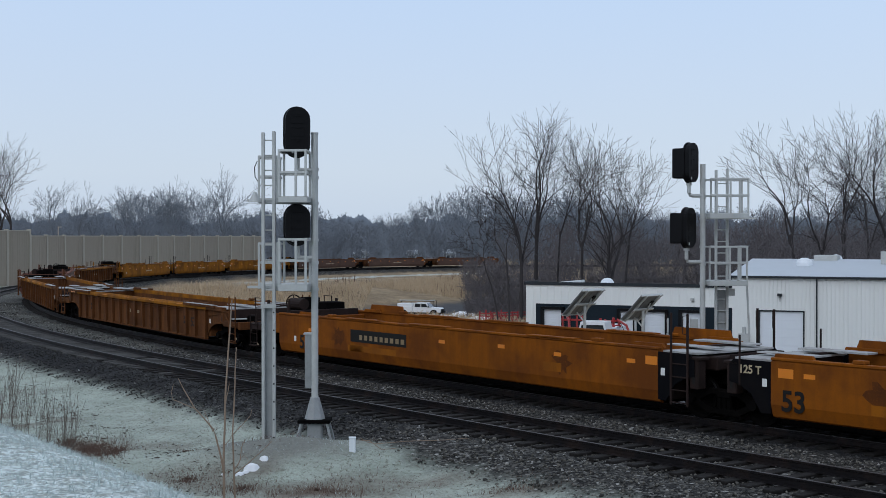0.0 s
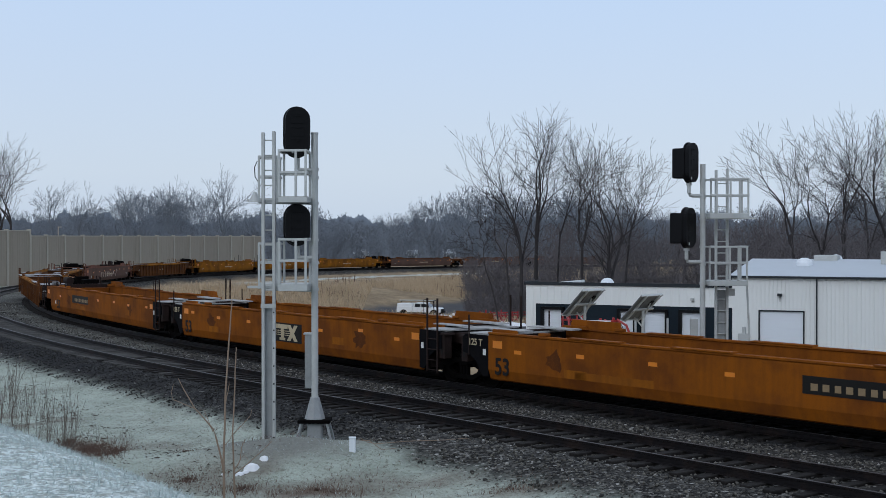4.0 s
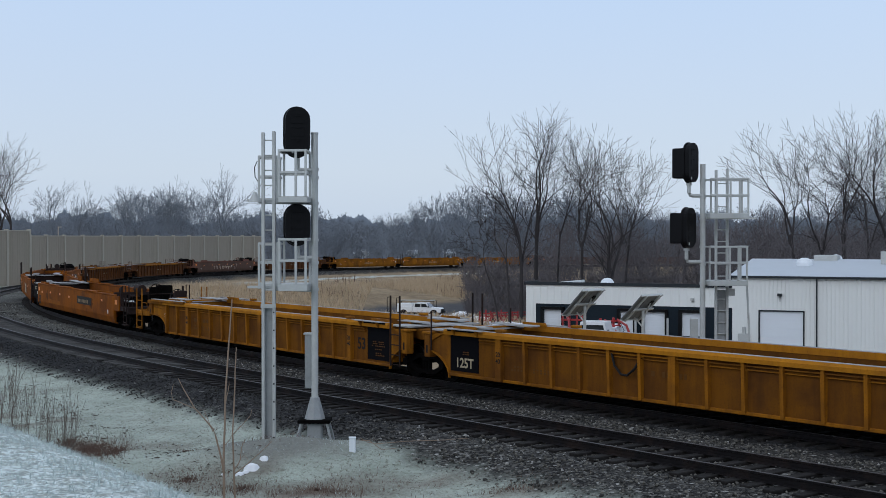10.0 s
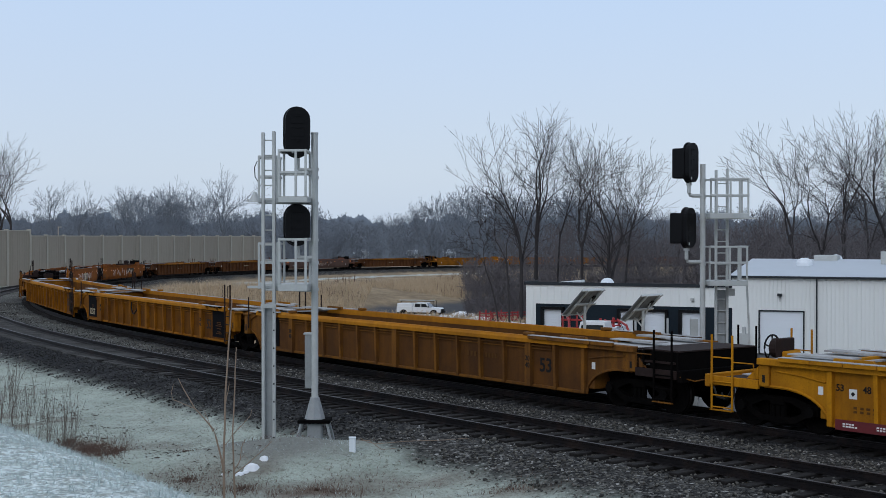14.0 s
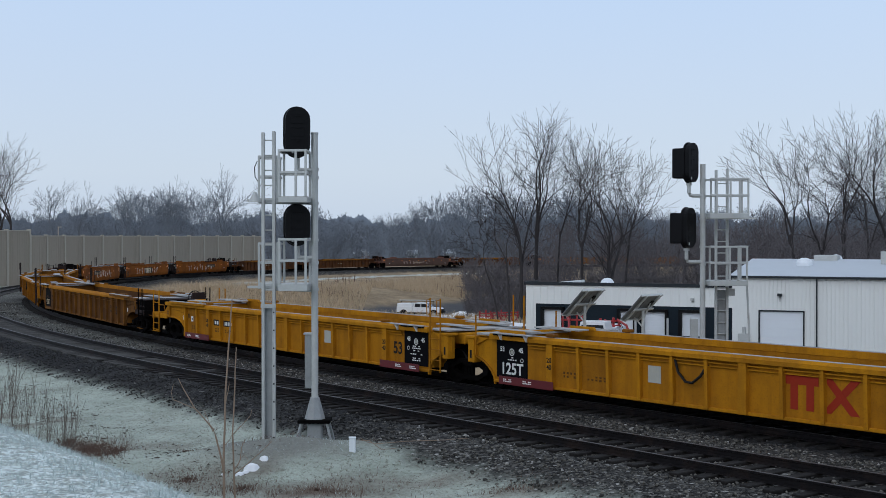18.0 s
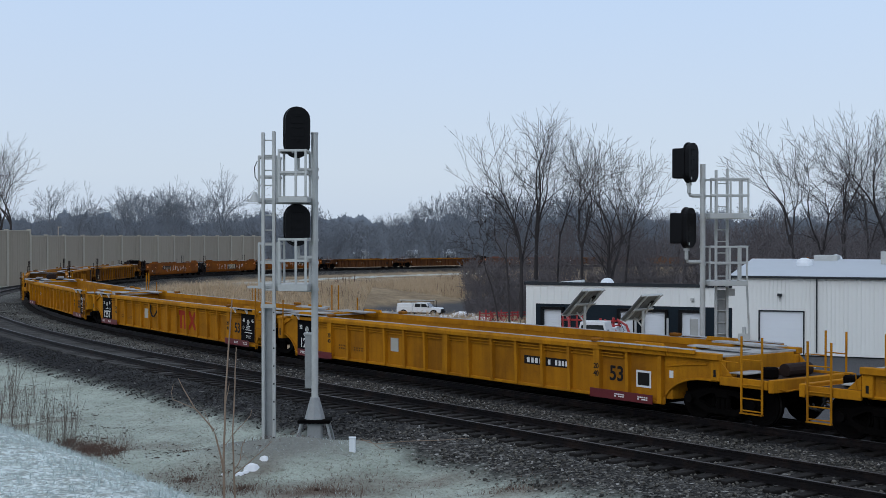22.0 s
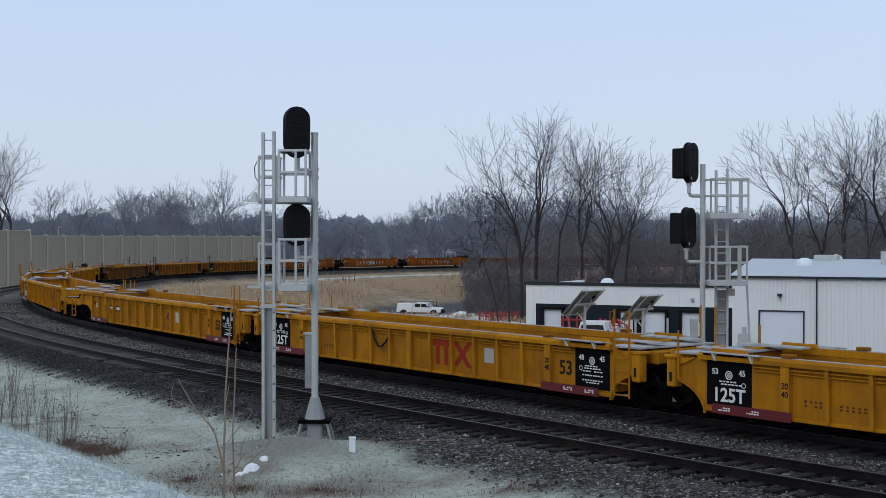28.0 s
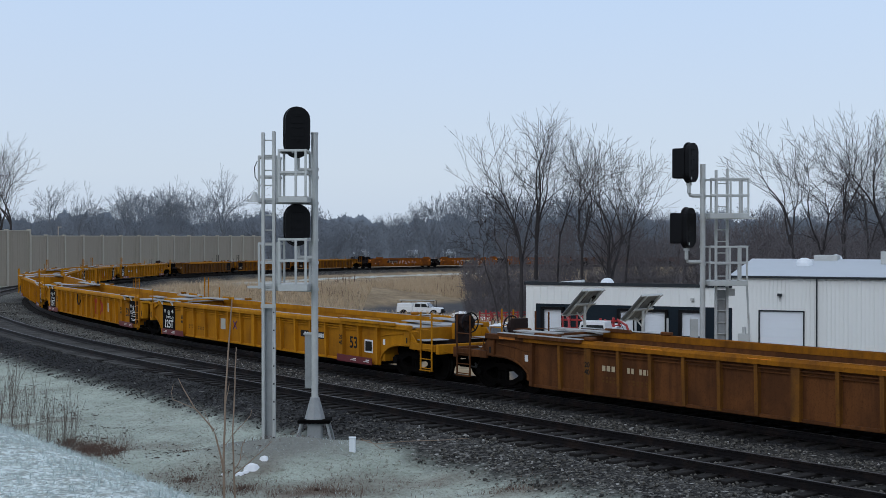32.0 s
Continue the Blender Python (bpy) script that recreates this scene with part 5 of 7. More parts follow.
# joints along the train at the start, from its head: place, and c for coupled, a for articulated
TRAIN = [(231.0, "a"), (210.2, "a"), (189.4, "a"), (166.6, "c"), (146.2, "a"), (126.7, "a"), (105.8, "c"), (82.9, "c"), (60.0, "c"), (37.1, "c"), (14.2, "c"),
         (-7.6, "a"), (-27.5, "a"), (-49.0, "c"), (-70.0, "a"), (-89.8, "a"), (-110.6, "c"), (-131.6, "a"), (-151.3, "a"), (-172.2, "c"), (-193.7, "a"), (-213.5, "a"),
         (-236.1, "c"), (-257.6, "a"), (-277.3, "a")]
LOOKS = [("smooth", BROWN), ("smooth", BROWN), ("smooth", BROWN), ("smooth", YELLOW_B), ("smooth", YELLOW_B), ("smooth", YELLOW_B), ("ribbed", BROWN), ("smooth", SALMON), ("ribbed", BROWN), ("ribbed", BROWN),
         ("smooth", ORANGE), ("smooth", ORANGE), ("smooth", ORANGE), ("ribbed", YELLOW_B), ("ribbed", YELLOW_B), ("ribbed", DULL), ("ribbed", YELLOW), ("ribbed", YELLOW), ("ribbed", YELLOW),
         ("ribbed", YELLOW), ("ribbed", YELLOW), ("ribbed", YELLOW), ("ribbed", BROWN), ("ribbed", BROWN)]
# centres of the wells that pass near
CENTRES = {9: 25.55, 10: 1.95, 11: -17.6, 12: -37.1, 13: -60.8, 14: -80.42, 15: -99.93, 16: -123.47, 17: -143.13, 18: -162.72, 19: -186.24, 20: -205.72, 21: -225.32, 22: -248.82}
OVER = 1.80  # truck centre to coupler face
for i, (style, paint) in enumerate(LOOKS):
    (sf, kf), (sb, kb) = TRAIN[i], TRAIN[i + 1]
    pf, pb = sf - (OVER if kf == "c" else 0), sb + (OVER if kb == "c" else 0)
    mid = CENTRES.get(i, (pf + pb) / 2)
    pf, pb = mid + HALF, mid - HALF
    unit = well_unit(style, paint, kf, kb, 11 + i, "wells of the freight train")
    MOVES.append(("unit", unit, (pf, pb)))
    reach = pf + SPEED * SECONDS > -30 and pf < 40
    if kf == "c":
        rail_truck(pf, reach)
    elif i > 0:
        rail_truck((pf + last) / 2, reach)
    if kb == "c":
        rail_truck(pb, reach)
    last = pb


def motions():
    for kind_, ob, where in MOVES:
        rows = []
        if kind_ == "unit":
            for t in TIMES:
                a, b = on_track(where[0] + gone(t))[0], on_track(where[1] + gone(t))[0]
                d, c = a - b, (a + b) / 2
                rows.append((t, Matrix.Translation(c) @ Matrix.Rotation(math.atan2(d.y, d.x), 4, "Z") @ Matrix.Rotation(-math.atan2(d.z, math.hypot(d.x, d.y)), 4, "Y")))
        elif kind_ == "truck":
            for t in TIMES:
                c, th = on_track(where + gone(t))
                rows.append((t, Matrix.Translation(c) @ Matrix.Rotation(th, 4, "Z")))
        else:
            for k in range(int(SECONDS * 10) + 1):
                rows.append((k / 10, Matrix.Translation((where, 0, 0.49)) @ Matrix.Rotation(gone(k / 10) / 0.49, 4, "Y")))
        walk(ob, rows)


# ---------------------------------------------------------------- sound wall beyond the outer track
def sound_wall():
    def run(start, headings, top, label):
        wl_ = thing("sound_wall", label, "noise barrier", kind="structure")
        p = Vector((start[0], start[1], 0))
        for i, h in enumerate(headings):
            d = Vector((math.cos(radians(h)), math.sin(radians(h)), 0))
            g = gz(p.x, p.y) - 0.4
            m = Matrix.Translation((p.x, p.y, 0)) @ Matrix.Rotation(radians(h), 4, "Z")
            part("post", Shape().box(-0.16, 0.16, -0.20, 0.20, g, top + 0.10, None, 0.02), WALLPOST, wl_, m=m)
            pn = Shape()
            for k in range(9):
                pn.box(0.17 + k * 0.505, 0.17 + (k + 1) * 0.505 - 0.03, -0.08, 0.08, g, top - 0.12)
            pn.box(0.17, 4.71, -0.06, 0.06, g, top - 0.13)
            part("panel", pn, WALLPANEL, wl_, m=m)
            part("cap", Shape().box(0.17, 4.71, -0.13, 0.13, top - 0.118, top), WALLPOST, wl_, m=m)
            p = p + d * 4.88
        return wl_
    run((-45.39, 142.01), [86, 83, 80, 77, 76, 75, 75, 75, 75, 76, 76, 76, 77, 77, 78], 4.36, "long tan sound wall of ribbed panels between posts")
    run((-45.29, 141.51), [260, 261, 262, 262, 262, 262, 262], 4.92, "taller tan sound wall of ribbed panels")


sound_wall()


# ---------------------------------------------------------------- signals
def capsule(cx, cz, w, z0, z1, n=10):
    """An upright rounded outline in x and z."""
    r = w / 2
    return [(cx + r * math.cos(math.pi * i / n), z1 - r + r * math.sin(math.pi * i / n)) for i in range(n + 1)] + [(cx + r * math.cos(math.pi + math.pi * i / n), z0 + r + r * math.sin(math.pi + math.pi * i / n)) for i in range(n + 1)]


def signal_head(sg, x, y, z0, z1, w, turn, lamps=3):
    """A black colour-light head: target plate, hooded lamps in front, housing behind."""
    m = pose(x, y, 0, 0, 0, turn)
    hd = part("signal_head", Shape().prism(capsule(0, 0, w, z0, z1), 1, -0.025, 0.025), SIGNALBLACK, sg, "black signal head with a rounded target", m)
    part("housing", Shape().prism(capsule(0, 0, w * 0.93, z0 + 0.02, z1 - 0.02), 1, 0.026, 0.17), SIGNALBLACK, hd)
    part("sun_shield", Shape().box(-0.21, 0.21, -0.43, -0.026, z0 + 0.14, z1 - 0.17, None, 0.03), SIGNALBLACK, hd)
    part("tag", Shape().box(0.10, 0.14, 0.171, 0.176, z0 + 0.10, z0 + 0.17), SILVER, hd, "small pale tag")
    for k in range(lamps):
        zc = z0 + w * 0.5 + (z1 - z0 - w) * k / (lamps - 1)
        a = [(0.125 * math.cos(math.pi * i / 8), 0.125 * math.sin(math.pi * i / 8)) for i in range(-1, 10)]
        b = [(0.110 * math.cos(math.pi * i / 8), 0.110 * math.sin(math.pi * i / 8)) for i in range(-1, 10)]
        hood = Shape()
        n = len(a)
        vs = [(p[0], yy, zc + p[1]) for yy in (-0.431, -0.45) for q in (a, b) for p in q]
        fs = []
        for i in range(n - 1):
            fs += [(i, i + 1, 2 * n + i + 1, 2 * n + i), (n + i, n + i + 1, 3 * n + i + 1, 3 * n + i), (2 * n + i, 2 * n + i + 1, 3 * n + i + 1, 3 * n + i)]
        fs += [(0, n, 3 * n, 2 * n), (n - 1, 2 * n - 1, 4 * n - 1, 3 * n - 1)]
        hood.add(vs, fs)
        part("hood", hood, SIGNALBLACK, hd)
        part("lens", Shape().prism([(0.09 * math.cos(i * math.pi / 6), zc + 0.09 * math.sin(i * math.pi / 6)) for i in range(12)], 1, -0.437, -0.431), LENS, hd, "unlit dark lens")
        part("lamp_door", Shape().box(-w * 0.26, w * 0.26, 0.171, 0.178, zc - 0.10, zc + 0.10, None, 0.006), SIGNALBLACK, hd)
        part("door_latch", Shape().box(-0.05, 0.05, 0.179, 0.205, zc + 0.07, zc + 0.09), SIGNALBLACK, hd)
    return hd


def cage(sg, x0, x1, y0, y1, zf, zt, posts, floor=0.10):
    """A maintainer's platform: grated floor with a deep edge, posts and two rails round it."""
    part("platform", Shape().box(x0, x1, y0, y1, zf - floor, zf, None, 0.01), SILVER, sg, "galvanised platform")
    for x in posts:
        for y in (y0, y1) if x in (posts[0], posts[-1]) else (y0,):
            part("rail_post", Shape().box(x - 0.026, x + 0.026, y - 0.026, y + 0.026, zf, zt, None, 0.006), SILVER, sg)
    for z in (zt, (zf + zt) / 2 + 0.02):
        for y in (y0, y1):
            part("guard_rail", Shape().box(x0, x1, y - 0.024, y + 0.024, z - 0.026, z + 0.026, None, 0.006), SILVER, sg)
        for x in (posts[0], posts[-1]):
            part("guard_rail", Shape().box(x - 0.025, x + 0.025, y0 + 0.03, y1 - 0.03, z - 0.033, z + 0.033, None, 0.006), SILVER, sg)


def near_signal():
    sg = thing("railway_signal", "tall galvanised mast with two black signal heads, ladder and platforms", "railway signal", pose(-2.87, 28.96, -0.521))
    part("mast", Shape().tube([(0, 0, 0.696), (0, 0, 6.990)], 0.078, 14), SILVER, sg, "galvanised steel tube")
    part("mast_cap", Shape().tube([(0, 0, 6.990), (0, 0, 7.015 + 0.01)], 0.085, 14), SILVER, sg)
    for z in (6.205, 6.015, 5.445, 4.622, 4.116, 3.520):
        part("clamp", Shape().tube([(0, 0, z - 0.03), (0, 0, z + 0.03)], 0.092, 12), SILVER, sg)
    part("base_flare", Shape().tube([(0, 0, 0.608), (0, 0, 1.102)], 0.235, 8, 0.10), GALV, sg)
    part("base_plate", Shape().box(-0.36, 0.36, -0.30, 0.30, 0.545, 0.621, None, 0.01), STEEL, sg, "dark base plate")
    for x in (-0.30, 0.30):
        for y in (-0.24, 0.24):
            part("base_leg", Shape().tube([(x * 0.95, y, 0.557), (x * 1.45, y * 1.3, -0.025)], 0.03, 6), GALV, sg)
    part("footing", Shape().box(-0.16, 0.16, -0.16, 0.16, -0.025, 0.532, None, 0.02), GALV, sg)
    # ladder with its flat guard in the lower run
    xa, xb = -1.152, -0.912
    ld = part("ladder", Shape().box(xa - 0.035, xa + 0.035, -0.06, 0.06, 0.051, 7.028, None, 0.008).box(xb - 0.035, xb + 0.035, -0.06, 0.06, 0.051, 7.053, None, 0.008), SILVER, sg, "galvanised ladder rails")
    z = 3.166
    while z < 6.965:
        part("rung", Shape().tube([(xa, 0, z), (xb, 0, z)], 0.016, 6), SILVER, ld)
        z += 0.335
    part("ladder_guard", Shape().box(xa - 0.02, xb - 0.05, 0.062, 0.085, 0.051, 3.191), GALV, sg, "flat weathered ladder guard")
    part("ladder_band", Shape().box(xa - 0.05, xb + 0.05, -0.08, -0.062, 3.103, 3.191), SILVER, sg)
    z = 0.190
    while z < 3.039:
        part("bolt", Shape().box(xb - 0.015, xb + 0.015, -0.072, -0.061, z, z + 0.03), STEEL, sg)
        z += 0.40
    # platforms, beside the ladder and before the heads
    cage(sg, -0.747, -0.101, -0.62, 0.30, 5.585, 6.585, (-0.722, -0.355, -0.139), 0.14)
    cage(sg, -0.747, -0.101, -0.62, 0.30, 3.660, 4.635, (-0.722, -0.355, -0.139), 0.16)
    cage(sg, -1.330, -0.848, 0.40, 1.00, 5.572, 6.509, (-1.304, -0.899), 0.12)
    cage(sg, -1.330, -0.848, 0.40, 1.00, 3.634, 4.533, (-1.304, -0.899), 0.12)
    for zz in (5.483, 3.533):
        part("walkway", Shape().box(-1.532, -0.063, 0.16, 0.42, zz, zz + 0.05), SILVER, sg, "grated walkway")
        part("bracket", Shape().tube([(0, 0, zz - 0.05), (-1.152, 0.2, zz - 0.02)], 0.03, 6), SILVER, sg)
    part("work_lamp", Shape().tube([(-1.330, -0.05, 5.471), (-1.330, -0.05, 5.698)], 0.15, 12, 0.03), SILVER, sg)
    # cable loop on the cage
    part("cable", Shape().tube([(-1.342, 0.4, 6.408), (-1.406, 0.4, 6.268), (-1.393, 0.4, 6.053), (-1.330, 0.4, 5.952)], 0.012, 5), RUBBER, sg)
    for zt, zb in ((7.598, 6.446), (5.433, 4.483)):
        signal_head(sg, -0.393, -0.1, zb, zt, 0.60, 196)
        part("head_bracket", Shape().tube([(-0.380, 0.0, zb - 0.25), (-0.380, -0.05, zb + 0.1)], 0.05, 8), SILVER, sg)
        part("head_arm", Shape().tube([(-0.380, 0.0, zb - 0.25), (0, 0, zb - 0.27)], 0.045, 8), SILVER, sg)
    part("junction_post", Shape().box(-0.253, -0.101, 0.25, 0.40, 1.266, 2.482, None, 0.01), GALV, sg, "grey cable box on a post")
    part("junction_cap", Shape().box(-0.279, -0.076, 0.22, 0.43, 2.482, 2.520, None, 0.006), SILVER, sg)
    return sg


near_signal()


def far_signal():
    sg = thing("railway_signal", "galvanised mast with two black signal heads on bent arms", "railway signal", pose(7.42, 36.97, -0.950))
    part("mast", Shape().tube([(0, 0, -0.1), (0, 0, 7.199)], 0.078, 14), SILVER, sg, "galvanised steel tube")
    for z in (6.730, 6.246, 5.632, 4.840, 4.339, 3.790):
        part("clamp", Shape().tube([(0, 0, z - 0.03), (0, 0, z + 0.03)], 0.09, 12), SILVER, sg)
    part("base_flare", Shape().tube([(0, 0, 0), (0, 0, 0.5)], 0.24, 8, 0.10), GALV, sg)
    part("footing", Shape().box(-0.4, 0.4, -0.4, 0.4, -0.4, 0.02, None, 0.03), CONCRETE, sg)
    for xh, zt, zb, zarm in ((-0.436, 7.813, 6.650, 6.294), (-0.501, 5.971, 4.792, 4.404)):
        signal_head(sg, xh, -0.15, zb, zt, 0.56, 228)
        part("head_arm", Shape().tube([(xh + 0.02, -0.1, zb + 0.05), (xh + 0.02, -0.1, zarm + 0.08), (xh + 0.06, -0.08, zarm + 0.02), (xh + 0.14, -0.06, zarm), (0, 0, zarm)], 0.055, 10), SILVER, sg, "bent pipe arm")
        part("arm_flange", Shape().tube([(xh + 0.02, -0.1, zb - 0.06), (xh + 0.02, -0.1, zb + 0.02)], 0.085, 10), SILVER, sg)
    cage(sg, 0.113, 1.228, -0.45, 0.35, 5.793, 6.763, (0.307, 0.695, 0.953, 1.196), 0.16)
    cage(sg, 0.113, 1.196, -0.45, 0.35, 3.887, 4.840, (0.275, 0.679, 0.921, 1.163), 0.15)
    part("step_plate", Shape().box(0.921, 1.357, -0.75, -0.47, 5.632, 5.664), SILVER, sg)
    xa, xb = 0.485, 0.808
    ld = part("ladder", Shape().box(xa - 0.035, xa + 0.035, 0.45, 0.55, 0.1, 7.054, None, 0.008).box(xb - 0.035, xb + 0.035, 0.45, 0.55, 0.1, 7.102, None, 0.008), SILVER, sg, "galvanised ladder rails")
    z = 0.3
    while z < 6.973:
        part("rung", Shape().tube([(xa, 0.5, z), (xb, 0.5, z)], 0.018, 6), SILVER, ld)
        z += 0.335
    part("ladder_guard", Shape().box(xa, xb, 0.555, 0.575, 0.1, 3.580), GALV, sg, "flat weathered ladder guard")
    part("junction_post", Shape().box(-0.275, -0.065, 0.3, 0.5, 0.1, 2.756, None, 0.01), SILVER, sg, "grey cable box on a post")
    part("name_plate", Shape().box(0.824, 1.018, 0.4, 0.43, 3.418, 3.628), SILVER, sg)
    part("conduit", Shape().tube([(1.212, 0.6, 3.741), (1.406, 0.6, 3.693), (1.454, 0.6, 2.853), (1.535, 0.6, 0.2)], 0.03, 6), SILVER, sg, "bent grey conduit")
    return sg


far_signal()


def solar_array(m, label):
    """Tilted panels on a post, seen from behind."""
    sa = thing("solar_array", label, "solar panel", m, group="solar arrays")
    part("post", Shape().tube([(0, 0, -1.6), (0, 0, 2.35)], 0.055, 8), SILVER, sa, "galvanised post")
    part("post_box", Shape().box(-0.16, 0.16, -0.26, -0.06, 0.5, 1.1, None, 0.02), SILVER, sa)
    tilt = pose(0.0, 0, 2.42, 135, 0, 0)
    for k in range(2):
        x = -0.68 + k * 0.685
        pn = part("solar_panel", Shape().box(x, x + 0.67, -0.62, 0.62, -0.10, -0.06, None, 0.005), SOLAR, sa, "solar panel with its back painted shadow-dark", tilt)
        part("panel_frame", Shape().box(x, x + 0.67, 0.60, 0.64, -0.12, -0.03).box(x, x + 0.67, -0.64, -0.60, -0.12, -0.03), SILVER, pn)
        part("terminal_box", Shape().box(x + 0.24, x + 0.42, 0.10, 0.34, -0.06, -0.02), SIGNALBLACK, pn)
        part("cell_face", Shape().box(x + 0.02, x + 0.65, -0.59, 0.59, -0.108, -0.101), GLASS, pn, "dark glass cells")
    for x in (-0.42, 0.42):
        part("strut", Shape().box(x - 0.03, x + 0.03, -0.66, 0.66, -0.058, 0.01), SILVER, sa, m=tilt)
    part("cross_strut", Shape().box(-0.6, 0.6, -0.04, 0.04, 0.012, 0.06), SILVER, sa, m=tilt)
    part("brace", Shape().tube([(0, 0, 1.75), (0, 0.36, 2.10)], 0.025, 6), SILVER, sa)
    part("brace", Shape().tube([(0, 0, 2.0), (0, -0.30, 2.62)], 0.025, 6), SILVER, sa)
    return sa


for place in ((5.04, 45.98, 48, -0.62), (7.11, 45.98, 48, -0.80)):
    solar_array(pose(place[0], place[1], place[3], 0, 0, place[2]), "tilted solar array on a post, seen from behind")


# ---------------------------------------------------------------- the works buildings
def siding(x0, x1, y0, y1, z0, z1, holes=(), pitch=0.30):
    """Ribbed metal cladding in the xz plane with openings cut through: (x0, x1, z0, z1) each."""
    sh = Shape()
    cuts = sorted({x0, x1, *[h[0] for h in holes], *[h[1] for h in holes]})
    for a, b in zip(cuts, cuts[1:]):
        zs = sorted([(h[2], h[3]) for h in holes if h[0] <= a + 1e-6 and h[1] >= b - 1e-6])
        z = z0
        spans = []
        for lo, hi in zs:
            if lo > z:
                spans.append((z, lo))
            z = max(z, hi)
        if z < z1:
            spans.append((z, z1))
        for lo, hi in spans:
            line, k = [(a, y1), (a, y0)], math.ceil((a + 0.02) / pitch) * pitch
            while k + 0.08 < b:
                line += [(k, y0), (k + 0.015, y0 - 0.025), (k + 0.055, y0 - 0.025), (k + 0.07, y0)]
                k += pitch
            sh.prism(line + [(b, y0), (b, y1)], 2, lo, hi)
    return sh


def roller_door(parent, x0, x1, z0, z1, y, name="roller_door"):
    dr = part(name, Shape().box(x0, x1, y, y + 0.05, z0, z1), DOORWHITE, parent, "closed white sectional door")
    n = 5
    for i in range(n):
        a, b = z0 + (z1 - z0) * i / n, z0 + (z1 - z0) * (i + 1) / n
        part("door_section", Shape().box(x0 + 0.02, x1 - 0.02, y - 0.02, y - 0.001, a + 0.015, b - 0.015, None, 0.006), DOORWHITE, dr)
    return dr


def low_building():
    b = thing("dock_building", "low pale metal building with a navy dock front and white doors", "building", pose(6.74, 104.97, -4.64, 0, 0, -25.14))
    L, H = 17.08, 5.05
    docks = [(1.56, 3.10), (7.94, 9.04), (9.86, 11.57), (12.86, 14.31)]
    holes = [(a, c, 1.2, 3.0) for a, c in docks]
    part("front_wall", siding(0, L, 0, 0.2, 3.45, H, pitch=0.6), SIDING, b)
    part("front_wall", siding(0, 0.85, 0, 0.2, 0, 3.449), SIDING, b)
    edges = sorted({0.85, L, *[h[0] for h in holes], *[h[1] for h in holes]})
    for xa, xb in zip(edges, edges[1:]):
        part("dock_panel", siding(xa, xb, 0.02, 0.2, 0, 3.449, [h for h in holes if h[0] <= xa + 1e-6 and h[1] >= xb - 1e-6], 99), NAVY, b, "dark navy dock front panel")
    part("side_wall", Shape().box(0, 0.2, 0.2, 14, 0, H - 0.12), SIDING, b)
    part("back_wall", Shape().box(0.2, L, 13.8, 14, 0, H - 1.1), SIDING, b)
    part("roof", Shape().box(0.2, L, 0.2, 13.8, H - 1.30, H - 1.20), ROOFING, b)
    part("roof_trim", Shape().box(-0.10, L, -0.12, -0.052, H - 0.10, H + 0.16).box(-0.14, -0.052, -0.12, 3, H - 0.10, H + 0.16), TRIMDARK, b, "dark roof edge")
    for k, (a, c) in enumerate(docks):
        roller_door(b, a, c, 1.2, 3.0, 0.08, "dock_door")
        part("dock_seal", Shape().box(a - 0.22, a - 0.001, -0.25, 0.018, 1.1, 3.2).box(c + 0.001, c + 0.22, -0.25, 0.018, 1.1, 3.2).box(a - 0.22, c + 0.22, -0.25, 0.018, 3.001, 3.22), SIGNALBLACK, b, "black dock seal")
        part("dock_bumper", Shape().box(a, c, -0.2, 0.018, 0.9, 1.15), RUBBER, b)
        part("bollard", Shape().tube([(c + 0.5, -1.2, 0), (c + 0.5, -1.2, 2.6)], 0.09, 8), SILVER, b)
    dome = Shape()
    rings = [(0.55, -0.80), (0.55, 0.42), (0.46, 0.62), (0.25, 0.76), (0.03, 0.80)]
    for (r0, z0), (r1, z1) in zip(rings, rings[1:]):
        dome.tube([(4.94, 6, H - 0.45 + z0), (4.94, 6, H - 0.45 + z1)], r0, 14, r1)
    part("roof_vent", dome, DOORWHITE, b, "white domed roof vent")
    part("wall_lamp", Shape().box(13.70 - 0.12, 13.70 + 0.12, -0.25, -0.03, 3.9, 4.15, None, 0.02), SILVER, b)
    return b


low_building()


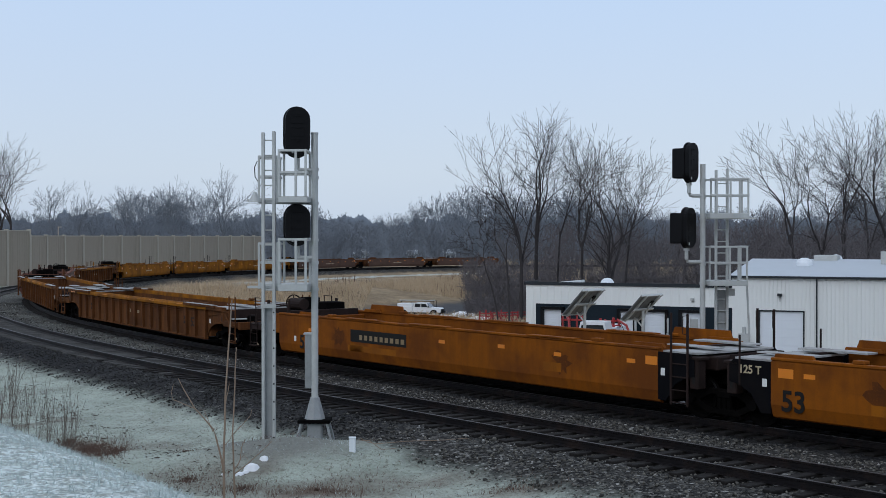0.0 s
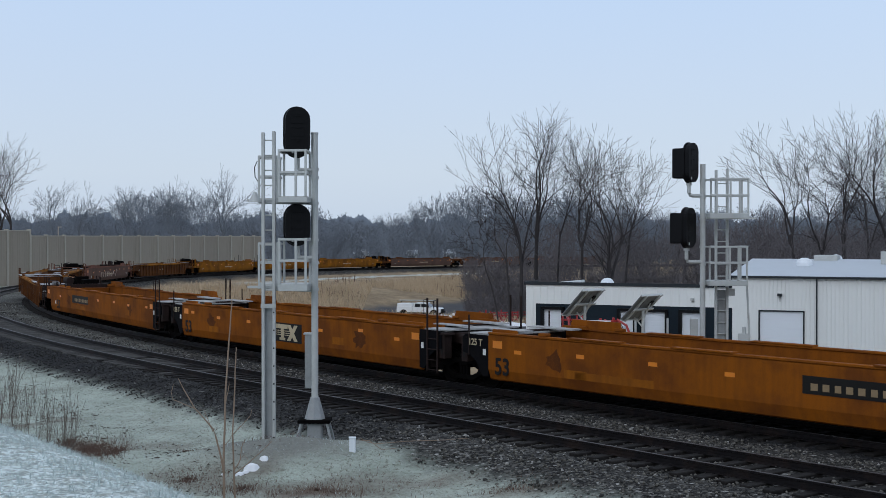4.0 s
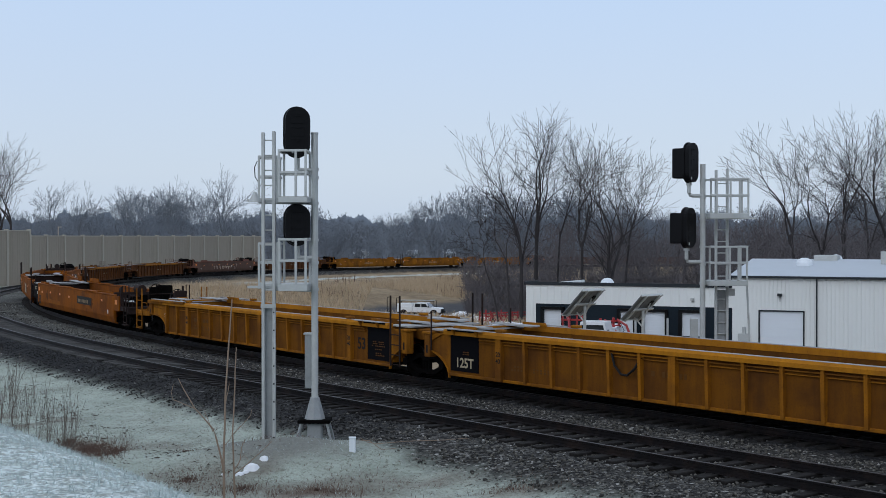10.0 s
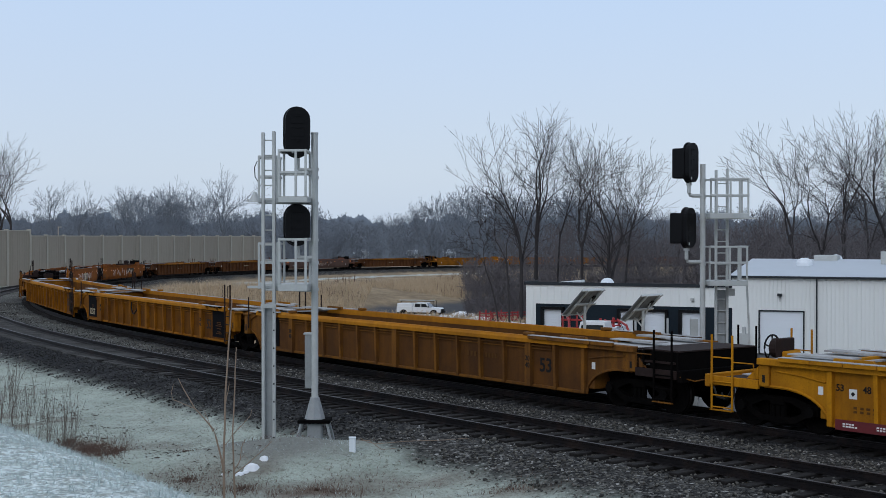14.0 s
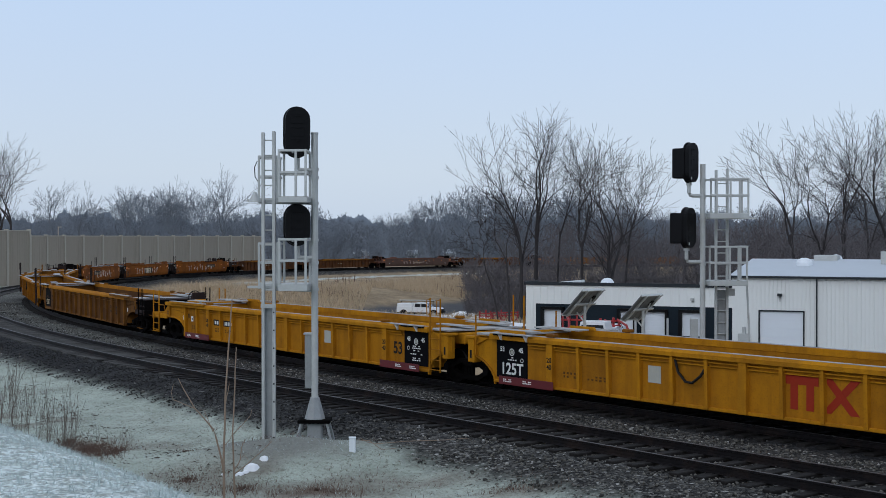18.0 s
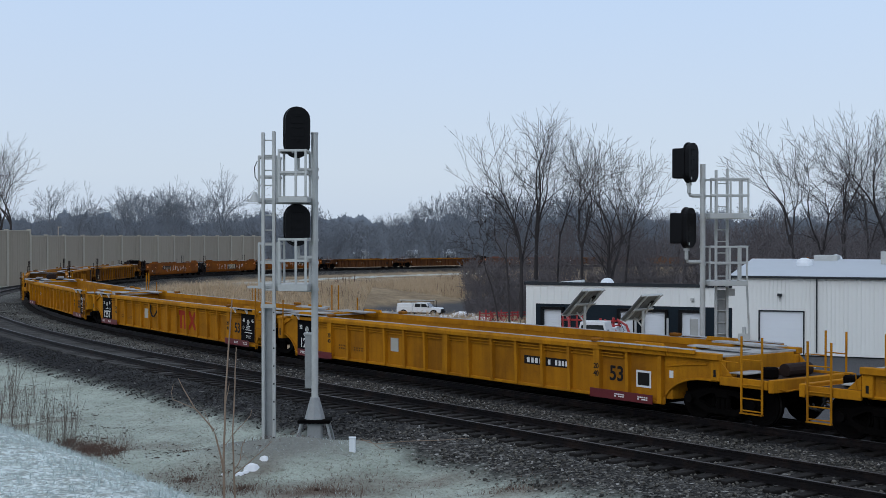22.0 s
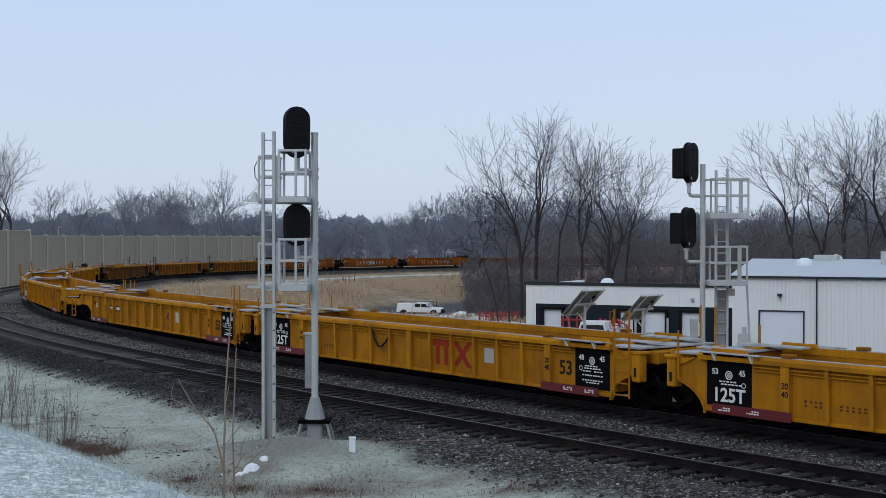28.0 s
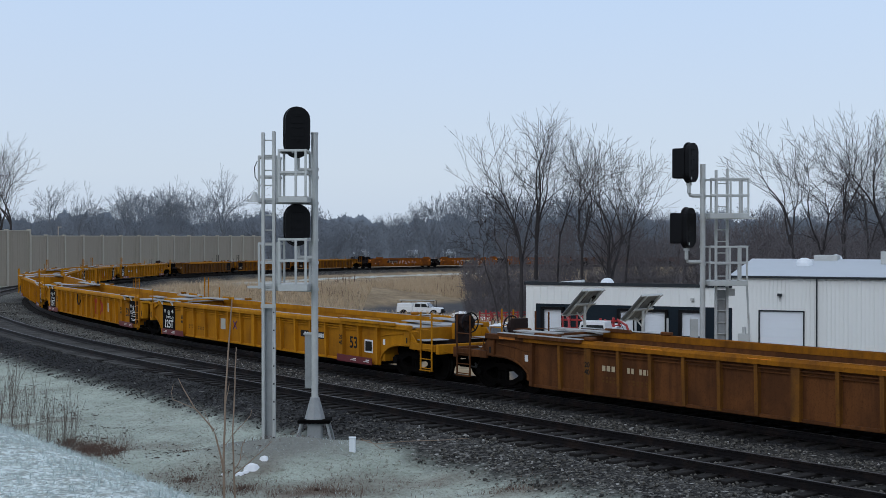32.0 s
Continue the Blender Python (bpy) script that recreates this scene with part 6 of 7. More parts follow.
def tall_building():
    b = thing("works_building", "pale ribbed metal building with a frosted low gable roof", "building", pose(21.82, 97.58, -4.52, 0, 0, -25.45))
    L, H, D, R = 34.0, 5.70, 16.0, 1.15
    x0, x1, zt = 2.07, 5.24, 3.15
    part("front_wall", siding(0, L, 0, 0.2, 0, H, [(x0, x1, 0, zt)]), SIDING, b)
    part("side_wall", Shape().prism([(0.2, 0), (D, 0), (D, H), (D / 2, H + R), (0.2, H + 0.03)], 0, 0, 0.2), SIDING, b)
    part("side_wall", Shape().prism([(0.2, 0), (D, 0), (D, H), (D / 2, H + R), (0.2, H + 0.03)], 0, L - 0.2, L), SIDING, b)
    part("back_wall", Shape().box(0.2, L - 0.2, D - 0.2, D, 0, H - 0.05), SIDING, b)
    for s0, s1, za, zb in ((-0.25, D / 2, H, H + R), (D / 2, D + 0.25, H + R, H)):
        part("roof_slope", Shape().prism([(s0, za), (s1, zb), (s1, zb + 0.10), (s0, za + 0.10)], 0, -0.2, L + 0.2), ROOFING, b, "frosted sheet roof")
    part("gutter", Shape().box(-0.22, L, -0.40, -0.252, H - 0.06, H + 0.10, None, 0.02), TRIMDARK, b, "dark gutter")
    roller_door(b, x0, x1, 0, zt, 0.08, "garage_door")
    part("door_frame", Shape().box(x0 - 0.10, x0, -0.05, 0.10, 0, zt + 0.1).box(x1, x1 + 0.10, -0.05, 0.10, 0, zt + 0.1).box(x0, x1, -0.05, 0.10, zt, zt + 0.1), TRIMDARK, b, "dark door frame")
    part("downpipe", Shape().tube([(6.22, -0.10, 0.2), (6.22, -0.10, H - 0.1)], 0.055, 8), TRIMDARK, b, "dark downpipe")
    part("wall_lamp", Shape().box(3.56 - 0.16, 3.56 + 0.16, -0.35, -0.03, zt + 1.15, zt + 1.35, None, 0.02).tube([(3.56, -0.05, zt + 0.75), (3.56, -0.05, zt + 1.15)], 0.025, 6), TRIMDARK, b, "dark wall lamp")
    part("meter_box", Shape().box(0.93 - 0.42, 0.93 + 0.42, -0.3, -0.024, 0.5, 1.45, None, 0.02).box(0.93 - 0.12, 0.93 + 0.12, -0.28, -0.024, 1.45, 1.95), SILVER, b, "grey meter box")
    for i, (vx, vy, w) in enumerate(((4.46, 5.0, 0.62), (6.15, 9.5, 0.5))):
        dome = Shape()
        z0 = H + R * (vy / (D / 2) if vy < D / 2 else 2 - vy / (D / 2))
        for (r0, a), (r1, c) in zip([(1.0, 0.0), (1.0, 0.45), (0.85, 0.72), (0.4, 0.92)], [(1.0, 0.45), (0.85, 0.72), (0.4, 0.92), (0.03, 0.96)]):
            dome.tube([(vx, vy, z0 + a * 0.7), (vx, vy, z0 + c * 0.7)], r0 * w, 14, r1 * w)
        part("roof_vent", dome, DOORWHITE, b, "white domed roof vent")
    part("roof_unit", Shape().box(5.69 - 0.9, 5.69 + 0.9, 7.2, 8.8, H + R - 0.2, H + R + 0.42, None, 0.03), SILVER, b, "grey roof unit")
    part("flue", Shape().box(10.26 - 0.25, 10.26 + 0.25, 5.6, 6.2, H + R * 0.6, H + R + 0.75, None, 0.02), SILVER, b, "grey flue")
    return b


tall_building()


# ---------------------------------------------------------------- vehicles and yard clutter
def wheel_part(parent, x, y, r, w):
    tw = part("wheel", Shape().tube([(x, y - w / 2, r), (x, y + w / 2, r)], r, 18), RUBBER, parent, "black tyre")
    part("rim", Shape().tube([(x, y - w / 2 - 0.01, r), (x, y + w / 2 + 0.01, r)], r * 0.58, 12), SILVER, tw)
    return tw


def pickup():
    """White work pickup with a service body and a ladder rack; +x is its front."""
    v = thing("pickup_truck", "white work pickup with a service body and ladder rack", "pickup truck", pose(-2.50, 142.6, -4.62, 0, 0, -14) @ Matrix.Scale(0.87, 4))
    cab = [(0.05, 0.62), (2.85, 0.62), (2.90, 1.02), (2.70, 1.16), (1.55, 1.24), (1.00, 1.78), (-0.55, 1.80), (-0.70, 1.24), (-0.72, 0.62)]
    part("cab", Shape().prism(cab, 1, -0.92, 0.92), CARWHITE, v, "white cab")
    for sy in (-1, 1):
        part("side_window", Shape().prism([(-0.50, 1.28), (1.22, 1.28), (0.92, 1.70), (-0.45, 1.72)], 1, sy * 0.921, sy * 0.930), GLASS, v, "dark side window")
        part("window_pillar", Shape().box(0.28, 0.36, *sorted((sy * 0.931, sy * 0.94)), 1.26, 1.74), CARWHITE, v)
        part("wheel_arch", Shape().prism([(1.98 + 0.52 * math.cos(math.pi * i / 10), 0.45 + 0.52 * math.sin(math.pi * i / 10)) for i in range(11)], 1, sy * 0.921, sy * 0.928), SIGNALBLACK, v)
        part("rear_arch", Shape().prism([(-1.95 + 0.52 * math.cos(math.pi * i / 10), 0.45 + 0.52 * math.sin(math.pi * i / 10)) for i in range(11)], 1, sy * 0.981, sy * 0.988), SIGNALBLACK, v)
        part("door_handle", Shape().box(-0.2, 0.0, *sorted((sy * 0.921, sy * 0.945)), 1.14, 1.18), SILVER, v)
        part("mirror", Shape().box(1.25, 1.40, *sorted((sy * 0.95, sy * 1.15)), 1.26, 1.50, None, 0.02), SIGNALBLACK, v)
        part("headlight", Shape().box(2.78, 2.93, *sorted((sy * 0.55, sy * 0.88)), 0.84, 1.04, None, 0.02), GLASS, v)
        for x in (1.98, -1.95):
            wheel_part(v, x, sy * 0.82, 0.40, 0.26)
        for a, b_ in ((-1.30, -0.80), (-2.75, -2.45)):
            part("locker_door", Shape().box(a, b_, *sorted((sy * 0.981, sy * 0.992)), 0.72, 1.30, None, 0.004), CARWHITE, v)
        part("rack_rail", Shape().tube([(-2.8, sy * 0.85, 2.02), (2.0, sy * 0.85, 2.02)], 0.03, 6), SIGNALBLACK, v)
        for x in (-2.7, -0.9, 1.9):
            part("rack_post", Shape().tube([(x, sy * 0.85, 1.30 if x < 0 else 1.1), (x, sy * 0.85, 2.02)], 0.028, 6), SIGNALBLACK, v)
    part("windscreen", Shape().prism([(1.02, 1.74), (1.52, 1.26), (1.54, 1.28), (1.04, 1.76)], 1, -0.80, 0.80), GLASS, v, "dark windscreen")
    part("service_body", Shape().box(-2.85, -0.75, -0.98, 0.98, 0.62, 1.36, None, 0.03), CARWHITE, v, "white service body with lockers")
    part("canopy", Shape().box(-2.8, -0.8, -0.90, 0.90, 1.36, 1.72, None, 0.05), CARWHITE, v)
    part("chassis", Shape().box(-2.8, 2.8, -0.6, 0.6, 0.40, 0.62), SIGNALBLACK, v)
    part("front_bumper", Shape().box(2.86, 3.05, -0.92, 0.92, 0.48, 0.80, None, 0.03), SIGNALBLACK, v, "black front bumper")
    part("grille", Shape().box(2.89, 2.94, -0.5, 0.5, 0.80, 1.06), SIGNALBLACK, v)
    part("rear_bumper", Shape().box(-2.98, -2.85, -0.92, 0.92, 0.48, 0.66, None, 0.02), SIGNALBLACK, v)
    part("ladder", ladder_flat(), SILVER, v, "ladder on the rack")
    return v


def ladder_flat():
    sh = Shape()
    for y in (-0.2, 0.2):
        sh.box(-2.7, 1.9, y - 0.03, y + 0.03, 2.06, 2.14)
    for i in range(14):
        sh.tube([(-2.6 + i * 0.33, -0.2, 2.1), (-2.6 + i * 0.33, 0.2, 2.1)], 0.018, 5)
    return sh


pickup()


def box_truck():
    """White-cabbed truck at the docks, seen from the front, with red gear beside it."""
    v = thing("work_truck", "white work truck parked at the docks", "truck", pose(10.72, 90.6, -4.62, 0, 0, -20))
    part("cab", Shape().prism([(-1.0, 0.7), (1.0, 0.7), (1.0, 2.2), (0.85, 2.9), (-0.85, 2.9), (-1.0, 2.2)], 1, -1.1, 0.9), CARWHITE, v, "white cab")
    part("windscreen", Shape().prism([(-0.88, 2.0), (0.88, 2.0), (0.76, 2.70), (-0.76, 2.70)], 1, -1.12, -1.101), GLASS, v, "dark windscreen")
    part("hood", Shape().box(-0.85, 0.85, -2.2, -1.1, 0.7, 1.75, None, 0.12), CARWHITE, v)
    part("grille", Shape().box(-0.5, 0.5, -2.23, -2.201, 0.9, 1.6), SIGNALBLACK, v)
    part("body", Shape().box(-1.0, 1.0, 0.95, 5.5, 0.8, 2.4, None, 0.04), CARWHITE, v, "white body")
    part("chassis", Shape().box(-0.5, 0.5, -2.0, 5.4, 0.5, 0.78), SIGNALBLACK, v)
    for x in (-0.9, 0.9):
        for y in (-1.5, 3.8):
            tw = part("wheel", Shape().tube([(x - 0.15, y, 0.5), (x + 0.15, y, 0.5)], 0.5, 16), RUBBER, v)
        part("mirror", Shape().box(x * 1.25 - 0.08, x * 1.25 + 0.08, -1.2, -1.12, 1.9, 2.4), SIGNALBLACK, v)
    return v


box_truck()


def red_frames():
    """Red implement frames standing in the snow of the yard."""
    for i, (x, y, w, turn) in enumerate(((4.34, 130.60, 1.30, -20), (5.59, 131.40, 1.50, -11), (6.79, 132.20, 1.70, -2), (8.05, 133.00, 1.90, 7), (9.30, 94.15, 2.10, 16), (11.45, 91.95, 2.30, 25), (11.82, 91.75, 2.50, 34))):
        rng = random.Random(40 + i)
        f = thing("red_implement", "red steel farm implement frame standing in snow", "implement", pose(x, y, gz(x, y), 0, 0, turn), "red implements")
        for k in range(3):
            xx = -w / 2 + w * k / 2
            part("upright", Shape().box(xx - 0.06, xx + 0.06, -0.06, 0.06, 0, 1.15 + rng.uniform(0, 0.35), None, 0.01), REDPAINT, f)
            part("tine", Shape().tube([(xx, 0.1, 0.9), (xx + 0.2, 0.5, 0.5), (xx + 0.1, 0.6, 0.05)], 0.045, 6), REDPAINT, f)
        for z in (0.35, 0.80, 1.08):
            part("crossbar", Shape().box(-w / 2, w / 2, -0.05, 0.05, z - 0.05, z + 0.05, None, 0.01), REDPAINT, f)
        part("drawbar", Shape().tube([(0, 0, 0.5), (w * 0.5, -1.4, 0.35)], 0.06, 6), REDPAINT, f)
        part("hitch_wheel", Shape().tube([(w / 2, 0.1, 0.3), (w / 2 + 0.16, 0.1, 0.3)], 0.3, 12), RUBBER, f)


red_frames()


def red_machine(x, y, turn, h, seed):
    """Tall red lifting machine parked at the docks: mast, arms, cross ties and dark hoses."""
    rng = random.Random(seed)
    f = thing("red_machine", "tall red lifting machine parked at the docks", "machine", pose(x, y, gz(x, y), 0, 0, turn), "red machines")
    for q in (-0.7, -0.2, 0.35, 0.8):
        part("mast_post", Shape().box(q - 0.07, q + 0.07, -0.08, 0.08, 0, h * rng.uniform(0.86, 1.0), None, 0.015), REDPAINT, f)
    for z in (0.3, 0.62, 0.80, 0.92):
        part("cross_tie", Shape().box(-0.8, 0.9, -0.16, -0.081, h * z - 0.07, h * z + 0.07, None, 0.012), REDPAINT, f)
    for q in (-0.5, 0.55):
        part("lift_arm", Shape().tube([(q, -0.2, h * 0.95), (q + 0.35, -0.9, h * 0.82), (q + 0.5, -1.5, h * 0.45)], 0.09, 8), REDPAINT, f)
        part("hose", Shape().tube([(q + 0.2, -0.2, h * 0.9), (q + 0.4, -0.5, h * 0.70), (q + 0.1, -0.3, h * 0.45)], 0.035, 6), RUBBER, f)
    part("body", Shape().box(-0.9, 1.0, 0.1, 1.9, 0.35, h * 0.5, None, 0.06), REDPAINT, f, "red machine body")
    for q in (-0.95, 1.05):
        for w in (0.4, 1.6):
            part("wheel", Shape().tube([(q - 0.12, w, 0.42), (q + 0.12, w, 0.42)], 0.42, 14), RUBBER, f)


red_machine(9.55, 95.6, -12, 3.35, 61)
red_machine(11.95, 93.0, 22, 3.0, 62)


def snow_pile(x, y, w, d, h, seed):
    rng = random.Random(seed)
    sh = Shape()
    n, r = 16, 5
    vs = [(0, 0, h)]
    for j in range(1, r + 1):
        for i in range(n):
            t, q = 2 * math.pi * i / n, j / r
            k = 1 + rng.uniform(-0.15, 0.15)
            vs.append((w * q * k * math.cos(t), d * q * k * math.sin(t), max(0, h * (1 - q ** 1.6) + rng.uniform(-0.12, 0.12) * h) if j < r else -0.05))
    fs = [(0, 1 + i, 1 + (i + 1) % n) for i in range(n)]
    for j in range(r - 1):
        for i in range(n):
            a, b = 1 + j * n, 1 + (j + 1) * n
            fs.append((a + i, b + i, b + (i + 1) % n, a + (i + 1) % n))
    sh.add(vs, fs)
    return mesh_thing("snow_pile", sh, SNOW, "heap of ploughed snow at the yard's edge", "snow pile", pose(x, y, gz(x, y)), "snow piles")


for q in ((2.21, 140.66, 1.9, 1.2, 0.70, 0), (0.36, 138.71, 1.6, 1.0, 0.35, 1), (3.92, 135.90, 2.2, 1.2, 0.45, 2), (5.51, 131.45, 2.6, 1.2, 0.30, 3), (6.77, 128.10, 2.4, 1.0, 0.35, 4), (-1.52, 144.71, 2.5, 1.2, 0.20, 5)):
    snow_pile(*q)


# ---------------------------------------------------------------- bare trees, woods, brush
def grow_tree(seed, height, spread=0.5, forks=2, levels=5, r0=0.22, twig=0.012, bend=0.14, lift=0.35, first=0.28, lean=(0, 0), dense=0.8):
    """Segments of a leafless tree: arrays of start, end, and the two radii."""
    rng = random.Random(seed)
    out = []

    def limb(p, d, length, r, level):
        n = (5, 5, 4, 3, 3, 2, 2)[level]
        wild = bend * (0.35 if level == 0 else 1)
        q, dd, ra = p.copy(), d.copy(), r
        for i in range(n):
            dd = (dd + Vector((rng.gauss(0, wild), rng.gauss(0, wild), rng.gauss(0, wild * 0.5) + lift * 0.10 * (level > 0)))).normalized()
            q2 = q + dd * (length / n)
            rb = max(twig, r * (1 - 0.70 * (i + 1) / n)) if level else max(twig, r * (1 - 0.40 * (i + 1) / n))
            out.append((q.copy(), q2.copy(), ra, rb))
            q, ra = q2, rb
            last = i == n - 1
            if level < levels and (level > 0 or (i + 1) / n >= first):
                for _ in range((forks if level == 0 else 2) if last else (1 if rng.random() < dense else 0)):
                    side = Matrix.Rotation(rng.uniform(0, 6.283), 3, dd) @ dd.orthogonal().normalized()
                    ang = (rng.uniform(0.25, 0.60) if last else rng.uniform(0.5, 0.95)) * (0.55 + spread)
                    nd = (dd * math.cos(ang) + side * math.sin(ang) + Vector((0, 0, lift * 0.35))).normalized()
                    ln = length * rng.uniform(0.60, 0.85) * (1.0 if last or level else 0.8) * (1 - 0.25 * (i / n))
                    limb(q, nd, ln, max(twig, (ra * 0.85 if last else ra * rng.uniform(0.4, 0.65))), level + 1)

    limb(Vector((0, 0, -0.3)), Vector((lean[0], lean[1], 1)).normalized(), height * 0.40, r0, 0)
    a = np.array([(*s[0], *s[1], s[2], s[3]) for s in out])
    top = a[:, 5].max()
    a[:, 0:6] *= height / top
    return a


def limbs_mesh(a, sides=3):
    """Tapered three-sided limbs for all segments at once: vertices and quads."""
    p, q, r, t = a[:, 0:3], a[:, 3:6], a[:, 6], a[:, 7]
    d = q - p
    d = d / np.maximum(np.linalg.norm(d, axis=1), 1e-6)[:, None]
    ref = np.where(np.abs(d[:, 2:3]) > 0.9, np.array([[1.0, 0, 0]]), np.array([[0, 0, 1.0]]))
    u = np.cross(d, ref)
    u /= np.maximum(np.linalg.norm(u, axis=1), 1e-6)[:, None]
    w = np.cross(d, u)
    vs = []
    for base, rad in ((p, r), (q, t)):
        for k in range(sides):
            c, s = math.cos(2 * math.pi * k / sides), math.sin(2 * math.pi * k / sides)
            vs.append(base + (u * c + w * s) * rad[:, None])
    V = np.stack(vs, 1).reshape(-1, 3)
    base = (np.arange(len(a)) * 2 * sides)[:, None]
    F = np.concatenate([base + np.array([[k, (k + 1) % sides, sides + (k + 1) % sides, sides + k]]) for k in range(sides)], 0)
    return V, F


def strip_mesh(a):
    """Far twigs: one tapered strip for each segment, each turned its own way."""
    p, q, r, t = a[:, 0:3], a[:, 3:6], a[:, 6:7], a[:, 7:8]
    d = q - p
    ref = np.random.default_rng(len(a)).normal(size=d.shape)
    u = np.cross(d, ref)
    u /= np.maximum(np.linalg.norm(u, axis=1), 1e-6)[:, None]
    V = np.stack([p - u * r, p + u * r, q + u * t, q - u * t], 1).reshape(-1, 3)
    return V, np.arange(len(a) * 4).reshape(-1, 4)


def fork_tree(seed, height, mains=3, fork=0.35, fan=0.35, r0=0.25, twig=0.013, lean=0.0, dense=1.0):
    """A leafless tree that forks again and again: long curved limbs, short side shoots, a rounded crown of fine twigs."""
    rng = random.Random(seed)
    out = []

    def limb(p, d, length, r, level):
        n = 6 if level < 3 else 4 if level < 5 else 3
        q, dd, ra = p.copy(), d.copy(), r
        sway = Vector((rng.gauss(0, 0.05), rng.gauss(0, 0.05), 0))
        r_end = max(twig, r * 0.74)
        for i in range(n):
            dd = (dd + sway + Vector((rng.gauss(0, 0.11), rng.gauss(0, 0.11), 0.03 + rng.gauss(0, 0.04)))).normalized()
            q2 = q + dd * (length / n)
            rb = ra + (r_end - r) / n
            out.append((q.copy(), q2.copy(), ra, max(twig, rb)))
            q, ra = q2, max(twig, rb)
            if 1 <= level <= 5 and i < n - 1 and rng.random() < (0.50 if level < 3 else 0.72) * dense:
                side = Matrix.Rotation(rng.uniform(0, 6.283), 3, dd) @ dd.orthogonal().normalized()
                ang = rng.uniform(0.6, 1.0)
                limb(q, dd * math.cos(ang) + side * math.sin(ang), length * rng.uniform(0.45, 0.75), max(twig, ra * rng.uniform(0.3, 0.45)), max(level + 2, 4))
        if level >= 6:
            return
        turn = rng.uniform(0, 6.283)
        for k, (lo, hi, ls, rs) in enumerate(((0.10, 0.34, 0.84, 0.80), (0.34, 0.66, 0.72, 0.62))):
            side = Matrix.Rotation(turn + 3.14 * k + rng.uniform(-0.5, 0.5), 3, dd) @ dd.orthogonal().normalized()
            ang = rng.uniform(lo, hi)
            limb(q, (dd * math.cos(ang) + side * math.sin(ang)).normalized(), length * ls * rng.uniform(0.90, 1.08), max(twig, ra * rs), level + 1)

    h0 = height * fork
    base = Vector((lean * h0, 0, h0))
    pts = [Vector((0, 0, -0.4)), Vector((lean * h0 * 0.2, rng.gauss(0, 0.08), h0 * 0.35)), Vector((lean * h0 * 0.55, rng.gauss(0, 0.08), h0 * 0.7)), base]
    for i in range(3):
        out.append((pts[i], pts[i + 1], r0 * (1 - 0.1 * i), r0 * (0.9 - 0.1 * i)))
    turn = rng.uniform(0, 6.283)
    for k in range(mains):
        t = turn + 6.283 * k / mains + rng.uniform(-0.4, 0.4)
        tilt = fan * rng.uniform(0.55, 1.1)
        d = Vector((math.sin(tilt) * math.cos(t) + lean * 0.5, math.sin(tilt) * math.sin(t), math.cos(tilt))).normalized()
        limb(base - Vector((lean * h0, 0, h0)) * rng.uniform(0, 0.15), d, (height - h0) * 0.29 * rng.uniform(0.94, 1.06), r0 * rng.uniform(0.50, 0.68), 1)
    a = np.array([(*s_[0], *s_[1], s_[2], s_[3]) for s_ in out])
    a[:, 0:6] *= height / a[:, 5].max()
    return a


def bare_tree(seed, x, y, height, label, bark=BARK, **kw):
    a = fork_tree(seed, height, **kw)
    big = a[:, 6] > 0.055
    tr = thing("bare_tree", label, "tree", pose(x, y, gz(x, y)), "bare trees")
    for nm, sel, sides in (("trunk", big, 6), ("crown", ~big, 3)):
        if sel.any():
            V, F = limbs_mesh(a[sel], sides)
            part(nm, numeric_mesh(nm, V, F, bark), bark, tr)
    return tr


